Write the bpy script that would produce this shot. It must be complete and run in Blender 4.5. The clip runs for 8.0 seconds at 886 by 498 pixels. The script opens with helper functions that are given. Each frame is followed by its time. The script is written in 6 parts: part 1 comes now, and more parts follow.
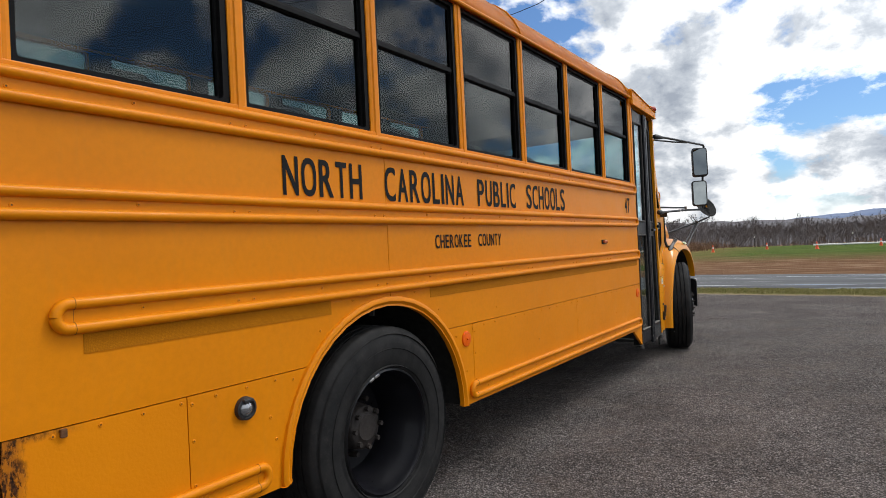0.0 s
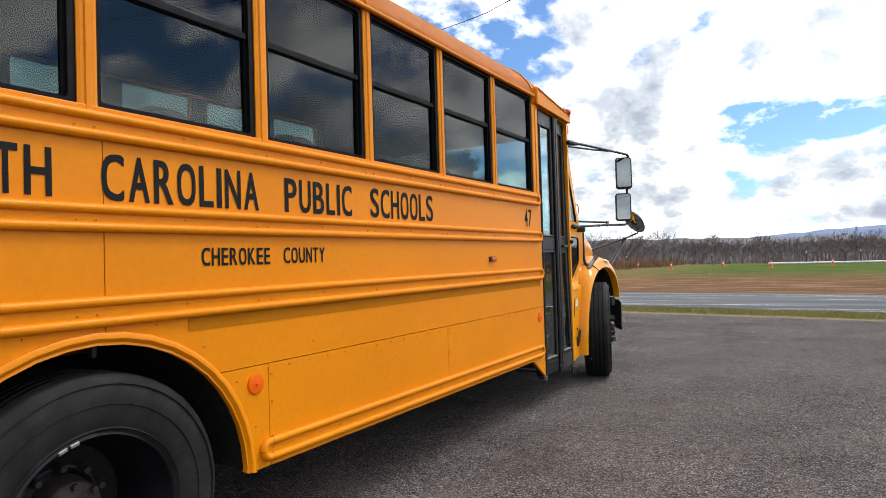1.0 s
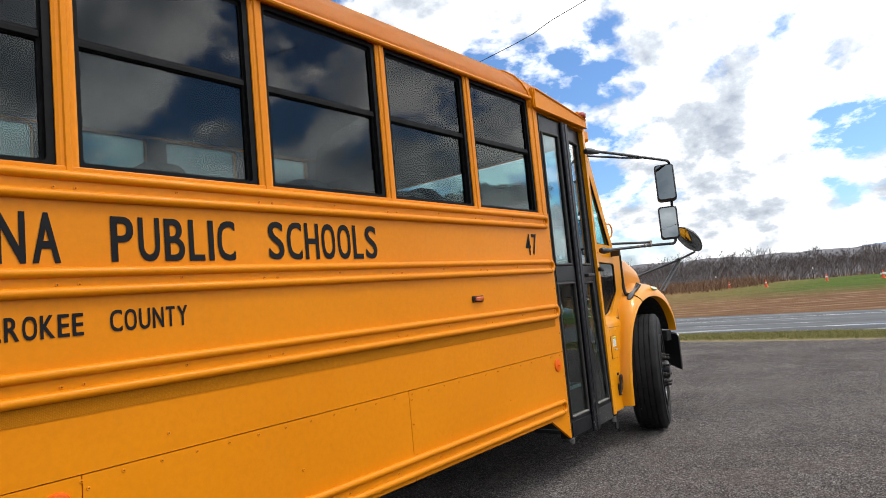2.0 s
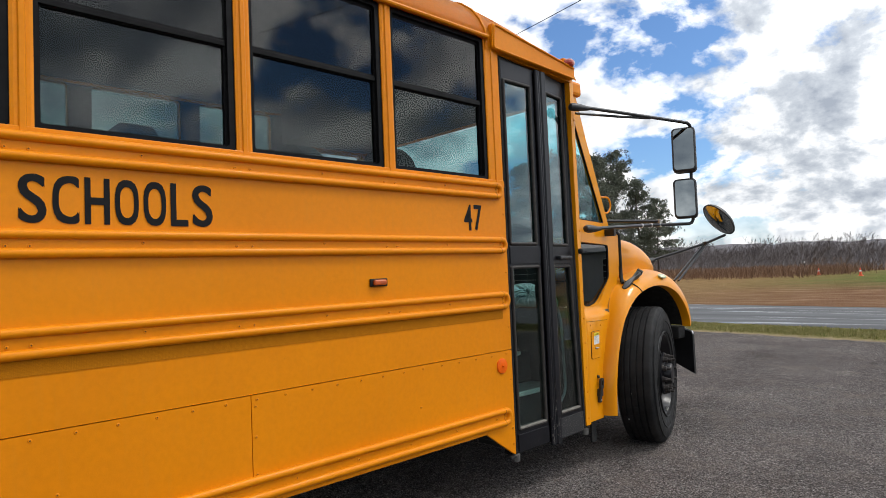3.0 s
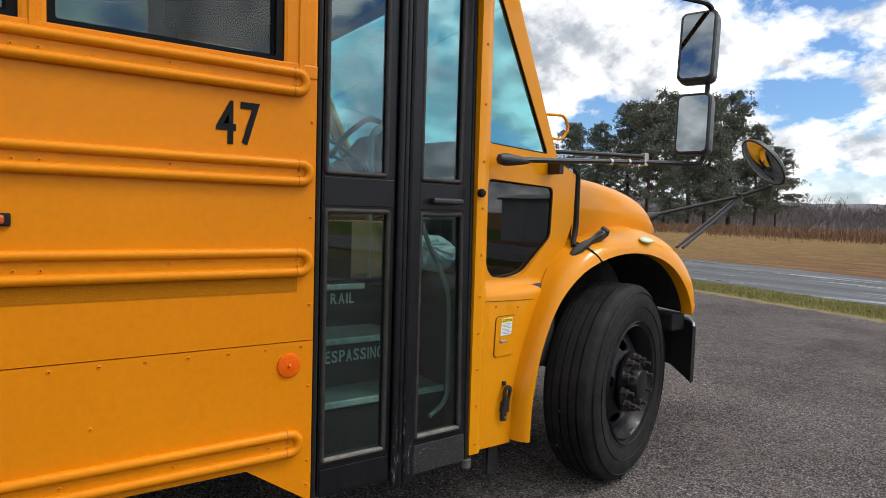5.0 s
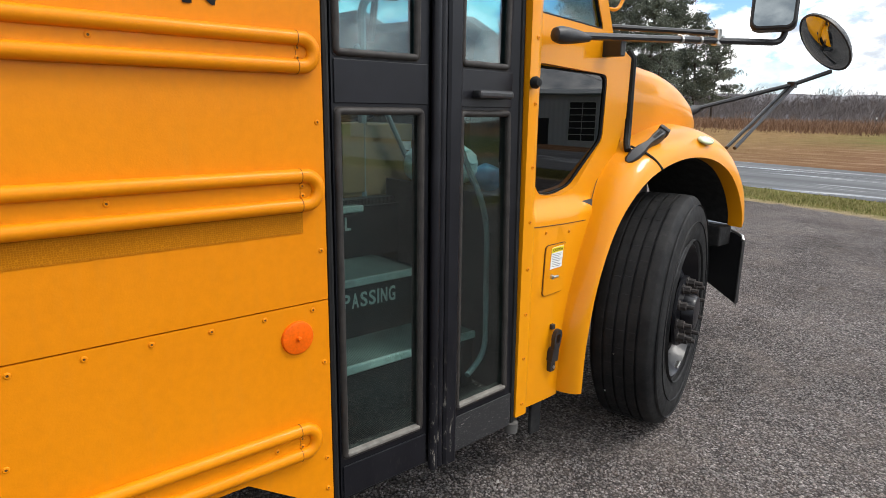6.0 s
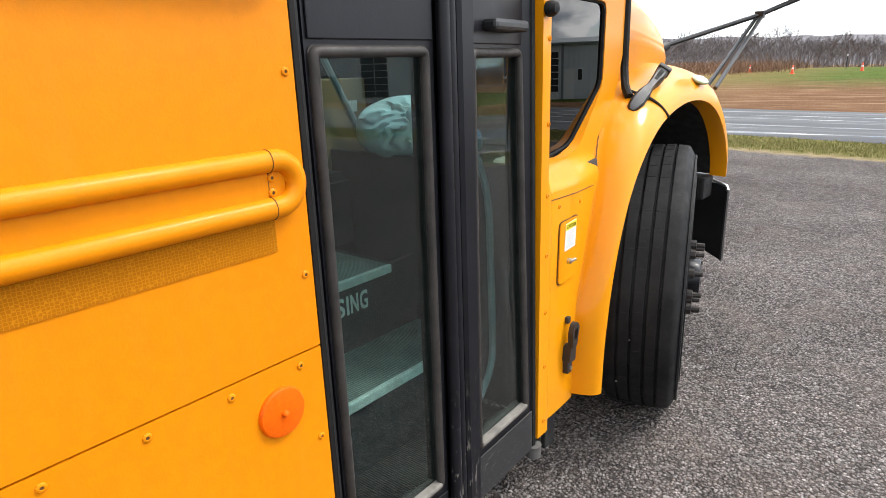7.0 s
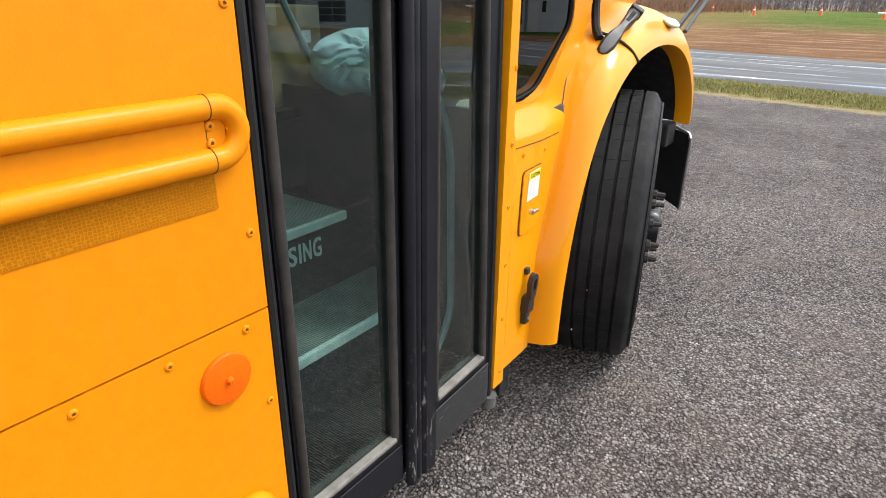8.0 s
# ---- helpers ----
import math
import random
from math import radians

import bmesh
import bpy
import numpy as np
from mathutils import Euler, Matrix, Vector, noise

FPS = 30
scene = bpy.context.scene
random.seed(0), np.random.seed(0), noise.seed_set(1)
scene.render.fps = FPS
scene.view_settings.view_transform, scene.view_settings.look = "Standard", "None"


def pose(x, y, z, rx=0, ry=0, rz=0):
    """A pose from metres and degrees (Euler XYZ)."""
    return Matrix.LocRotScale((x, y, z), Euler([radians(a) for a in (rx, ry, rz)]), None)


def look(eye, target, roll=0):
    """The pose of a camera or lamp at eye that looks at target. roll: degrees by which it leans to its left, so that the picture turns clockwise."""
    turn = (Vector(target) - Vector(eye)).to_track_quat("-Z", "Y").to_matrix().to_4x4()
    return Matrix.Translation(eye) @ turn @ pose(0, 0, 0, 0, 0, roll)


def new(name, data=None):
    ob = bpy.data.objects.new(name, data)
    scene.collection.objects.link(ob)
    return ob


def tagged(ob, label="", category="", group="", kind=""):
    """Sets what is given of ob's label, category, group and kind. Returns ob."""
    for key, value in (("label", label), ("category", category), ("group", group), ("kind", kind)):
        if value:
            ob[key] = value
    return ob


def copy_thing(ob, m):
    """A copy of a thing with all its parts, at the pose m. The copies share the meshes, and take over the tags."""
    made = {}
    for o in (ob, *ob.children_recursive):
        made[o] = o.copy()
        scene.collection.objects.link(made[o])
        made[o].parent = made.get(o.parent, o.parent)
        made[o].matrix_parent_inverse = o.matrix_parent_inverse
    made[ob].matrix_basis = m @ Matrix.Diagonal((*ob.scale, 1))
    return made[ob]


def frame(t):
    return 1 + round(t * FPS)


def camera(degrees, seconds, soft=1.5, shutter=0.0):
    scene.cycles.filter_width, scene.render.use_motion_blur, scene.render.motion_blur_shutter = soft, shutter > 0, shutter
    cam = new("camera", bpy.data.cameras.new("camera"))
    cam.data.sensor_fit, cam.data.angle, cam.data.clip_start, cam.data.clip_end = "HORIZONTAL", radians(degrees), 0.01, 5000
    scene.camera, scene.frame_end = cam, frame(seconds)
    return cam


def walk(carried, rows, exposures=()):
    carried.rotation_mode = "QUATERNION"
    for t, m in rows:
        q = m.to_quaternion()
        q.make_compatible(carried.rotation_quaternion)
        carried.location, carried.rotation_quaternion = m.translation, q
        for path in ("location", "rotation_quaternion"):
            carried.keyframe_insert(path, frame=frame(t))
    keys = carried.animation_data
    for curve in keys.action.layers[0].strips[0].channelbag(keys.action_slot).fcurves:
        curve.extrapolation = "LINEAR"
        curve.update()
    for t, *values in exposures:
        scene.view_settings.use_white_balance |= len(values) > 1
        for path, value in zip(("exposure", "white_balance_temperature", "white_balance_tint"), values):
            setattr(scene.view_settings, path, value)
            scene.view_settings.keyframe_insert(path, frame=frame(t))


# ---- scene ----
cam = camera(71.4, 8.0, soft=0.6)
PATH = [
    (0, (1.828, 2.009, 1.286), (0.695, 3.657, 1.287), -2.7),
    (0.5, (1.971, 2.525, 1.268), (0.875, 4.197, 1.269), -4.6),
    (1, (2.049, 3.056, 1.287), (1.001, 4.759, 1.323), -1.7),
    (1.5, (2.094, 3.616, 1.296), (0.927, 5.234, 1.432), -2.0),
    (1.7, (2.098, 3.816, 1.296), (0.921, 5.425, 1.457), -4.4),
    (2.8, (2.289, 5.085, 1.299), (0.842, 6.462, 1.414), -3.1),
    (3, (2.305, 5.283, 1.31), (0.862, 6.666, 1.392), -2.4),
    (3.5, (2.273, 5.843, 1.298), (0.783, 7.177, 1.3), -3.7),
    (4, (2.296, 6.414, 1.333), (0.74, 7.671, 1.337), -3.0),
    (4.2, (2.306, 6.625, 1.339), (0.698, 7.821, 1.343), -1.8),
    (5.3, (1.883, 7.201, 1.344), (0.233, 8.318, 1.148), 1.2),
    (5.5, (1.73, 7.211, 1.307), (0.108, 8.353, 1.05), -1.4),
    (6, (1.333, 7.256, 1.342), (-0.158, 8.513, 0.898), 0.8),
    (6.5, (1.0, 7.358, 1.321), (-0.476, 8.507, 0.612), -1.8),
    (7, (0.768, 7.411, 1.308), (-0.462, 8.88, 0.736), -1.9),
    (7.5, (0.724, 7.445, 1.335), (-0.401, 8.973, 0.701), 2.1),
    (8, (0.717, 7.47, 1.324), (-0.361, 8.966, 0.549), 0.7),
]
EXPOSURES = [(0.0, -0.68), (0.5, -0.38), (1.5, -0.26), (3.0, -0.52), (4.2, -0.56), (5.5, -0.41), (6.0, -0.10), (6.5, 0.18), (7.0, 0.41), (8.0, 0.43)]
walk(cam, [(t, look(eye, target, roll)) for t, eye, target, roll in PATH], EXPOSURES)

# ---- world, sun, exposure ----
SUN_AZ, SUN_EL = 44.0, 54.0      # degrees right of the bus's forward axis, and above the horizon


def build_world():
    w = bpy.data.worlds.new("world")
    scene.world = w
    w.use_nodes = True
    nt = w.node_tree
    nt.nodes.clear()
    N, K = nt.nodes.new, nt.links.new
    out, bg = N("ShaderNodeOutputWorld"), N("ShaderNodeBackground")
    sky = N("ShaderNodeTexSky")
    sky.sky_type, sky.sun_disc = "NISHITA", False
    sky.sun_elevation, sky.sun_rotation = radians(SUN_EL), radians(SUN_AZ)
    sky.air_density, sky.dust_density, sky.ozone_density = 1.0, 0.6, 1.5
    tc, sep = N("ShaderNodeTexCoord"), N("ShaderNodeSeparateXYZ")
    K(tc.outputs["Generated"], sep.inputs[0])

    def m(op, a, b=None, c=None):
        n = N("ShaderNodeMath")
        n.operation = op
        for i, v in enumerate((a, b, c)):
            if v is None:
                continue
            if isinstance(v, (int, float)):
                n.inputs[i].default_value = v
            else:
                K(v, n.inputs[i])
        return n.outputs[0]

    # clouds lie on a flat layer high above: the direction is laid onto it
    zz = m("MAXIMUM", sep.outputs[2], 0.0)
    den = m("ADD", zz, 0.55)
    cx, cy = m("DIVIDE", sep.outputs[0], den), m("DIVIDE", sep.outputs[1], den)
    comb = N("ShaderNodeCombineXYZ")
    K(cx, comb.inputs[0]), K(cy, comb.inputs[1])
    comb.inputs[2].default_value = CLOUD_SEED

    def fbm(scale, detail, rough, lac=2.0, dist=0.0, at=None):
        n = N("ShaderNodeTexNoise")
        n.inputs["Scale"].default_value, n.inputs["Detail"].default_value = scale, detail
        n.inputs["Roughness"].default_value, n.inputs["Lacunarity"].default_value = rough, lac
        n.inputs["Distortion"].default_value = dist
        K(at or comb.outputs[0], n.inputs["Vector"])
        return n.outputs["Fac"]

    def ramp(fac, stops):
        r = N("ShaderNodeValToRGB")
        while len(r.color_ramp.elements) < len(stops):
            r.color_ramp.elements.new(0.5)
        for e, (p, c) in zip(r.color_ramp.elements, stops):
            e.position, e.color = p, (*c, 1)
        K(fac, r.inputs[0])
        return r.outputs["Color"]

    # heaped clouds: a cover mask, thickness that greys their bases, and bright rims towards the sun
    def shifted(dx, dy):
        o = N("ShaderNodeVectorMath")
        o.operation = "ADD"
        K(comb.outputs[0], o.inputs[0])
        o.inputs[1].default_value = (dx, dy, 0.0)
        return o.outputs[0]

    body = fbm(3.1, 11, 0.58, dist=0.12)
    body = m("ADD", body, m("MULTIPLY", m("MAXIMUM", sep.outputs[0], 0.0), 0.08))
    toward = fbm(3.1, 11, 0.58, dist=0.12, at=shifted(0.055 * math.sin(radians(SUN_AZ)), 0.055 * math.cos(radians(SUN_AZ))))
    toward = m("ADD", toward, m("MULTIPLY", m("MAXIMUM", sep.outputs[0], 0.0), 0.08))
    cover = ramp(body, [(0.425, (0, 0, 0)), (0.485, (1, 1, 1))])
    relief = m("MULTIPLY", m("SUBTRACT", body, toward), 2.3)
    thick = m("MULTIPLY", m("SUBTRACT", body, 0.50), 1.15)
    billow = m("MULTIPLY", m("SUBTRACT", fbm(10.0, 9, 0.60, dist=0.25), 0.5), 0.85)
    lit = m("ADD", m("SUBTRACT", m("ADD", relief, billow), thick), 0.56)
    shade = ramp(lit, [(0.22, (0.50, 0.56, 0.66)), (0.40, (0.80, 0.86, 0.94)), (0.54, (1.35, 1.38, 1.42)), (0.70, (2.0, 2.0, 2.0))])
    # towards the horizon the gaps close with haze
    low = m("SUBTRACT", 1.0, m("MULTIPLY", zz, 11.0))
    mx = N("ShaderNodeMix")
    mx.data_type, mx.blend_type, mx.clamp_factor = "RGBA", "LIGHTEN", True
    mx.inputs["Factor"].default_value = 1
    K(cover, mx.inputs["A"])
    lc = N("ShaderNodeCombineColor")
    for i in range(3):
        K(m("MAXIMUM", low, 0.0), lc.inputs[i])
    K(lc.outputs[0], mx.inputs["B"])
    cover = mx.outputs["Result"]
    # clouds are brighter round the hidden sun
    sun = Vector((math.sin(radians(SUN_AZ)) * math.cos(radians(SUN_EL)), math.cos(radians(SUN_AZ)) * math.cos(radians(SUN_EL)), math.sin(radians(SUN_EL))))
    dot = N("ShaderNodeVectorMath")
    dot.operation = "DOT_PRODUCT"
    K(tc.outputs["Generated"], dot.inputs[0])
    dot.inputs[1].default_value = sun
    glow = m("POWER", m("MAXIMUM", m("MULTIPLY_ADD", dot.outputs["Value"], 0.5, 0.5), 0.0), 6.0)
    gain = m("MULTIPLY_ADD", glow, 1.9, 0.92)
    mulc = N("ShaderNodeMix")
    mulc.data_type, mulc.blend_type = "RGBA", "MULTIPLY"
    mulc.inputs["Factor"].default_value = 1
    K(shade, mulc.inputs["A"])
    cg = N("ShaderNodeCombineColor")
    for i in range(3):
        K(gain, cg.inputs[i])
    K(cg.outputs[0], mulc.inputs["B"])
    skys = N("ShaderNodeMix")
    skys.data_type, skys.blend_type = "RGBA", "MULTIPLY"
    skys.inputs["Factor"].default_value = 1
    K(sky.outputs[0], skys.inputs["A"])
    skys.inputs["B"].default_value = (0.125, 0.165, 0.21, 1)
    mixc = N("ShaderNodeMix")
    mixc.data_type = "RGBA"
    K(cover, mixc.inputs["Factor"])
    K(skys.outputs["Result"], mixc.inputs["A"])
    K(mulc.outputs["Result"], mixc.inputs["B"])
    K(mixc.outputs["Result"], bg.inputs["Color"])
    bg.inputs["Strength"].default_value = 1.0
    K(bg.outputs[0], out.inputs[0])
    lamp = bpy.data.lights.new("sun", "SUN")
    lamp.energy, lamp.angle, lamp.color = 2.1, radians(14), (1.0, 0.96, 0.90)
    ob = new("sun", lamp)
    ob.matrix_world = look(tuple(sun * 50), (0, 0, 0))


CLOUD_SEED = 3.7
build_world()


# ---- materials ----
class Mat:
    """A node material under construction, with short ways to noise, ramps and mixes."""

    def __init__(self, name):
        self.m = bpy.data.materials.new(name)
        self.m.use_nodes = True
        self.t = self.m.node_tree
        self.b = self.t.nodes["Principled BSDF"]
        self.pos = None

    def n(self, kind, **props):
        o = self.t.nodes.new(kind)
        for k, v in props.items():
            if k == "operation":
                o.operation = v
            elif k == "feature":
                o.feature = v
        return o

    def k(self, a, b):
        self.t.links.new(a, b)

    def coords(self, stretch=(1, 1, 1), world=True):
        if world:
            g = self.n("ShaderNodeNewGeometry").outputs["Position"]
        else:
            g = self.n("ShaderNodeTexCoord").outputs["Object"]
        mp = self.n("ShaderNodeMapping")
        mp.inputs["Scale"].default_value = stretch
        self.k(g, mp.inputs["Vector"])
        return mp.outputs[0]

    def noise(self, scale, detail=5, rough=0.55, stretch=(1, 1, 1), world=True, dist=0.0):
        o = self.n("ShaderNodeTexNoise")
        o.inputs["Scale"].default_value, o.inputs["Detail"].default_value = scale, detail
        o.inputs["Roughness"].default_value, o.inputs["Distortion"].default_value = rough, dist
        self.k(self.coords(stretch, world), o.inputs["Vector"])
        return o.outputs["Fac"]

    def voronoi(self, scale, feature="F1", randomness=1.0, stretch=(1, 1, 1), out="Distance", world=True):
        o = self.n("ShaderNodeTexVoronoi", feature=feature)
        o.inputs["Scale"].default_value, o.inputs["Randomness"].default_value = scale, randomness
        self.k(self.coords(stretch, world), o.inputs["Vector"])
        return o.outputs[out]

    def ramp(self, fac, *stops):
        r = self.n("ShaderNodeValToRGB")
        while len(r.color_ramp.elements) < len(stops):
            r.color_ramp.elements.new(0.5)
        for e, (p, c) in zip(r.color_ramp.elements, stops):
            e.position = p
            e.color = (c, c, c, 1) if isinstance(c, (int, float)) else (*c, 1)
        self.k(fac, r.inputs[0])
        return r.outputs["Color"]

    def mix(self, fac, a, b, blend="MIX"):
        o = self.n("ShaderNodeMix")
        o.data_type, o.blend_type = "RGBA", blend
        for v, s in ((fac, "Factor"), (a, "A"), (b, "B")):
            if isinstance(v, (int, float)):
                o.inputs[s].default_value = v if s == "Factor" else (v, v, v, 1)
            elif isinstance(v, tuple):
                o.inputs[s].default_value = (*v, 1)
            else:
                self.k(v, o.inputs[s])
        return o.outputs["Result"]

    def math(self, op, a, b=0.0):
        o = self.n("ShaderNodeMath", operation=op)
        for i, v in enumerate((a, b)):
            if isinstance(v, (int, float)):
                o.inputs[i].default_value = v
            else:
                self.k(v, o.inputs[i])
        return o.outputs[0]

    def set(self, **kw):
        for key, v in kw.items():
            s = self.b.inputs[key.replace("_", " ")]
            if isinstance(v, (int, float)):
                s.default_value = v
            elif isinstance(v, tuple):
                s.default_value = (*v, 1) if len(v) == 3 else v
            else:
                self.k(v, s)
        return self

    def bump(self, height, strength=0.3, distance=0.01):
        o = self.n("ShaderNodeBump")
        o.inputs["Strength"].default_value, o.inputs["Distance"].default_value = strength, distance
        self.k(height, o.inputs["Height"])
        self.k(o.outputs[0], self.b.inputs["Normal"])
        return self


def simple(name, color, rough=0.5, metal=0.0, vary=0.25, scale=9.0, bump=0.1, bscale=120.0, coat=0.0, spec=0.5):
    q = Mat(name)
    a = tuple(c * (1 - vary) for c in color)
    b = tuple(min(1, c * (1 + vary)) for c in color)
    col = q.mix(q.ramp(q.noise(scale, 6), (0.3, 0.0), (0.7, 1.0)), a, b)
    q.set(Base_Color=col, Metallic=metal, Coat_Weight=coat, Specular_IOR_Level=spec)
    q.set(Roughness=q.ramp(q.noise(scale * 3, 5), (0.3, max(0.02, rough * 0.8)), (0.7, min(1, rough * 1.2))))
    if bump:
        q.bump(q.noise(bscale, 4), bump, 0.002)
    return q.m


def make_yellow():
    q = Mat("bus_yellow_paint")
    base = q.mix(q.ramp(q.noise(1.3, 5), (0.35, 0.0), (0.65, 1.0)), (0.668, 0.208, 0.0020), (0.718, 0.230, 0.0024))
    fine = q.ramp(q.noise(38, 6, 0.6), (0.30, 0.93), (0.62, 1.0))
    col = q.mix(1.0, base, fine, "MULTIPLY")
    # thin road film: drawn-down streaks and specks of dust
    streak = q.ramp(q.noise(5.0, 6, 0.6, (1, 7, 0.7)), (0.54, 0.0), (0.84, 0.18))
    col = q.mix(streak, col, (0.50, 0.235, 0.035))
    speck = q.ramp(q.voronoi(95), (0.035, 0.42), (0.06, 0.0))
    gate = q.ramp(q.noise(11, 4), (0.5, 0.0), (0.62, 1.0))
    col = q.mix(q.math("MULTIPLY", speck, gate), col, (0.20, 0.10, 0.04))
    q.set(Base_Color=col, Coat_Weight=0.08, Coat_Roughness=0.12, Specular_IOR_Level=0.12)
    q.set(Roughness=q.ramp(q.noise(6, 6), (0.3, 0.36), (0.7, 0.5)))
    q.bump(q.mix(0.25, q.noise(2.4, 3), q.noise(240, 3)), 0.12, 0.012)
    return q.m


def make_gloss_yellow():
    q = Mat("hood_yellow_gloss")
    base = q.mix(q.ramp(q.noise(1.6, 5), (0.35, 0.0), (0.65, 1.0)), (0.69, 0.254, 0.002), (0.735, 0.276, 0.0025))
    dust = q.ramp(q.noise(26, 7, 0.65), (0.58, 0.0), (0.85, 0.14))
    q.set(Base_Color=q.mix(dust, base, (0.5, 0.27, 0.04)), Coat_Weight=0.38, Coat_Roughness=0.09, Specular_IOR_Level=0.12)
    q.set(Roughness=0.4)
    q.bump(q.noise(300, 2), 0.02, 0.002)
    return q.m


def make_tape():
    q = Mat("retroreflective_tape")
    edge = q.voronoi(210, "DISTANCE_TO_EDGE", 0.30, (1, 1, 1.1))
    line = q.ramp(edge, (0.05, 1.0), (0.12, 0.0))
    col = q.mix(line, (0.37, 0.122, 0.0030), (0.50, 0.178, 0.006))
    q.set(Base_Color=q.mix(q.ramp(q.noise(8, 5), (0.4, 0.0), (0.7, 0.2)), col, (0.33, 0.110, 0.004)), Roughness=0.6, Specular_IOR_Level=0.05)
    q.bump(line, 0.03, 0.001)
    return q.m


def make_black_door(name, worn):
    q = Mat(name)
    col = q.mix(q.ramp(q.noise(7, 6), (0.35, 0.0), (0.7, 1.0)), (0.0055, 0.0055, 0.0075), (0.010, 0.010, 0.013))
    wear = q.ramp(q.noise(60, 5, 0.7, (1, 2.2, 0.5)), (0.59, 0.0), (0.66, worn))
    sep = q.n("ShaderNodeSeparateXYZ")
    q.k(q.n("ShaderNodeNewGeometry").outputs["Position"], sep.inputs[0])
    low = q.ramp(sep.outputs[2], (0.30, 1.0), (0.66, 0.0))
    col = q.mix(q.math("MULTIPLY", wear, low), col, (0.24, 0.22, 0.19))
    q.set(Base_Color=col, Roughness=q.ramp(q.noise(14, 6), (0.3, 0.30), (0.7, 0.45)), Specular_IOR_Level=0.29)
    q.bump(q.noise(180, 4), 0.12, 0.002)
    return q.m


def make_scraped():
    q = Mat("door_kick_strip_scraped")
    sc = q.ramp(q.noise(22, 7, 0.75, (1, 1.2, 9)), (0.60, 0.0), (0.66, 1.0))
    sc2 = q.ramp(q.noise(70, 5, 0.7, (1, 2.5, 9)), (0.61, 0.0), (0.67, 0.8))
    both = q.math("MAXIMUM", sc, sc2)
    q.set(Base_Color=q.mix(both, (0.016, 0.016, 0.017), (0.30, 0.28, 0.25)), Roughness=0.55)
    q.bump(both, 0.3, 0.002)
    return q.m


def make_tyre():
    q = Mat("tyre_rubber")
    col = q.mix(q.ramp(q.noise(9, 6), (0.35, 0.0), (0.7, 1.0)), (0.008, 0.008, 0.0085), (0.019, 0.0185, 0.018))
    dust = q.ramp(q.noise(55, 6, 0.7), (0.54, 0.0), (0.88, 0.28))
    q.set(Base_Color=q.mix(dust, col, (0.085, 0.076, 0.066)), Roughness=q.ramp(q.noise(20, 5), (0.3, 0.58), (0.7, 0.82)), Specular_IOR_Level=0.2)
    q.bump(q.noise(150, 5), 0.25, 0.003)
    return q.m


def make_glass(name, tint, gloss=1.0, strength=0.95):
    """A thin pane: it lets tinted light through and mirrors by Fresnel."""
    q = Mat(name)
    q.t.nodes.remove(q.b)
    out = q.t.nodes["Material Output"]
    tr, gl, mx, fr = q.n("ShaderNodeBsdfTransparent"), q.n("ShaderNodeBsdfGlossy"), q.n("ShaderNodeMixShader"), q.n("ShaderNodeLayerWeight")
    fr.inputs["Blend"].default_value = 0.5
    tr.inputs["Color"].default_value = (*tint, 1)
    gl.inputs["Roughness"].default_value = 0.0
    gl.inputs["Color"].default_value = (gloss, gloss, gloss, 1)
    bp = q.n("ShaderNodeBump")
    bp.inputs["Strength"].default_value, bp.inputs["Distance"].default_value = 0.012, 0.02
    q.k(q.noise(2.2, 2), bp.inputs["Height"])
    q.k(bp.outputs[0], gl.inputs["Normal"])
    schlick = q.math("ADD", q.math("MULTIPLY", q.math("POWER", fr.outputs["Facing"], 5.0), 0.94), 0.045)
    q.k(q.math("MINIMUM", q.math("MULTIPLY", schlick, strength), 1.0), mx.inputs[0])
    q.k(tr.outputs[0], mx.inputs[1]), q.k(gl.outputs[0], mx.inputs[2])
    q.k(mx.outputs[0], out.inputs[0])
    return q.m


def make_mirror():
    q = Mat("mirror_glass")
    q.set(Base_Color=(0.30, 0.335, 0.35), Metallic=1.0, Roughness=q.ramp(q.noise(30, 4), (0.4, 0.012), (0.8, 0.06)))
    return q.m


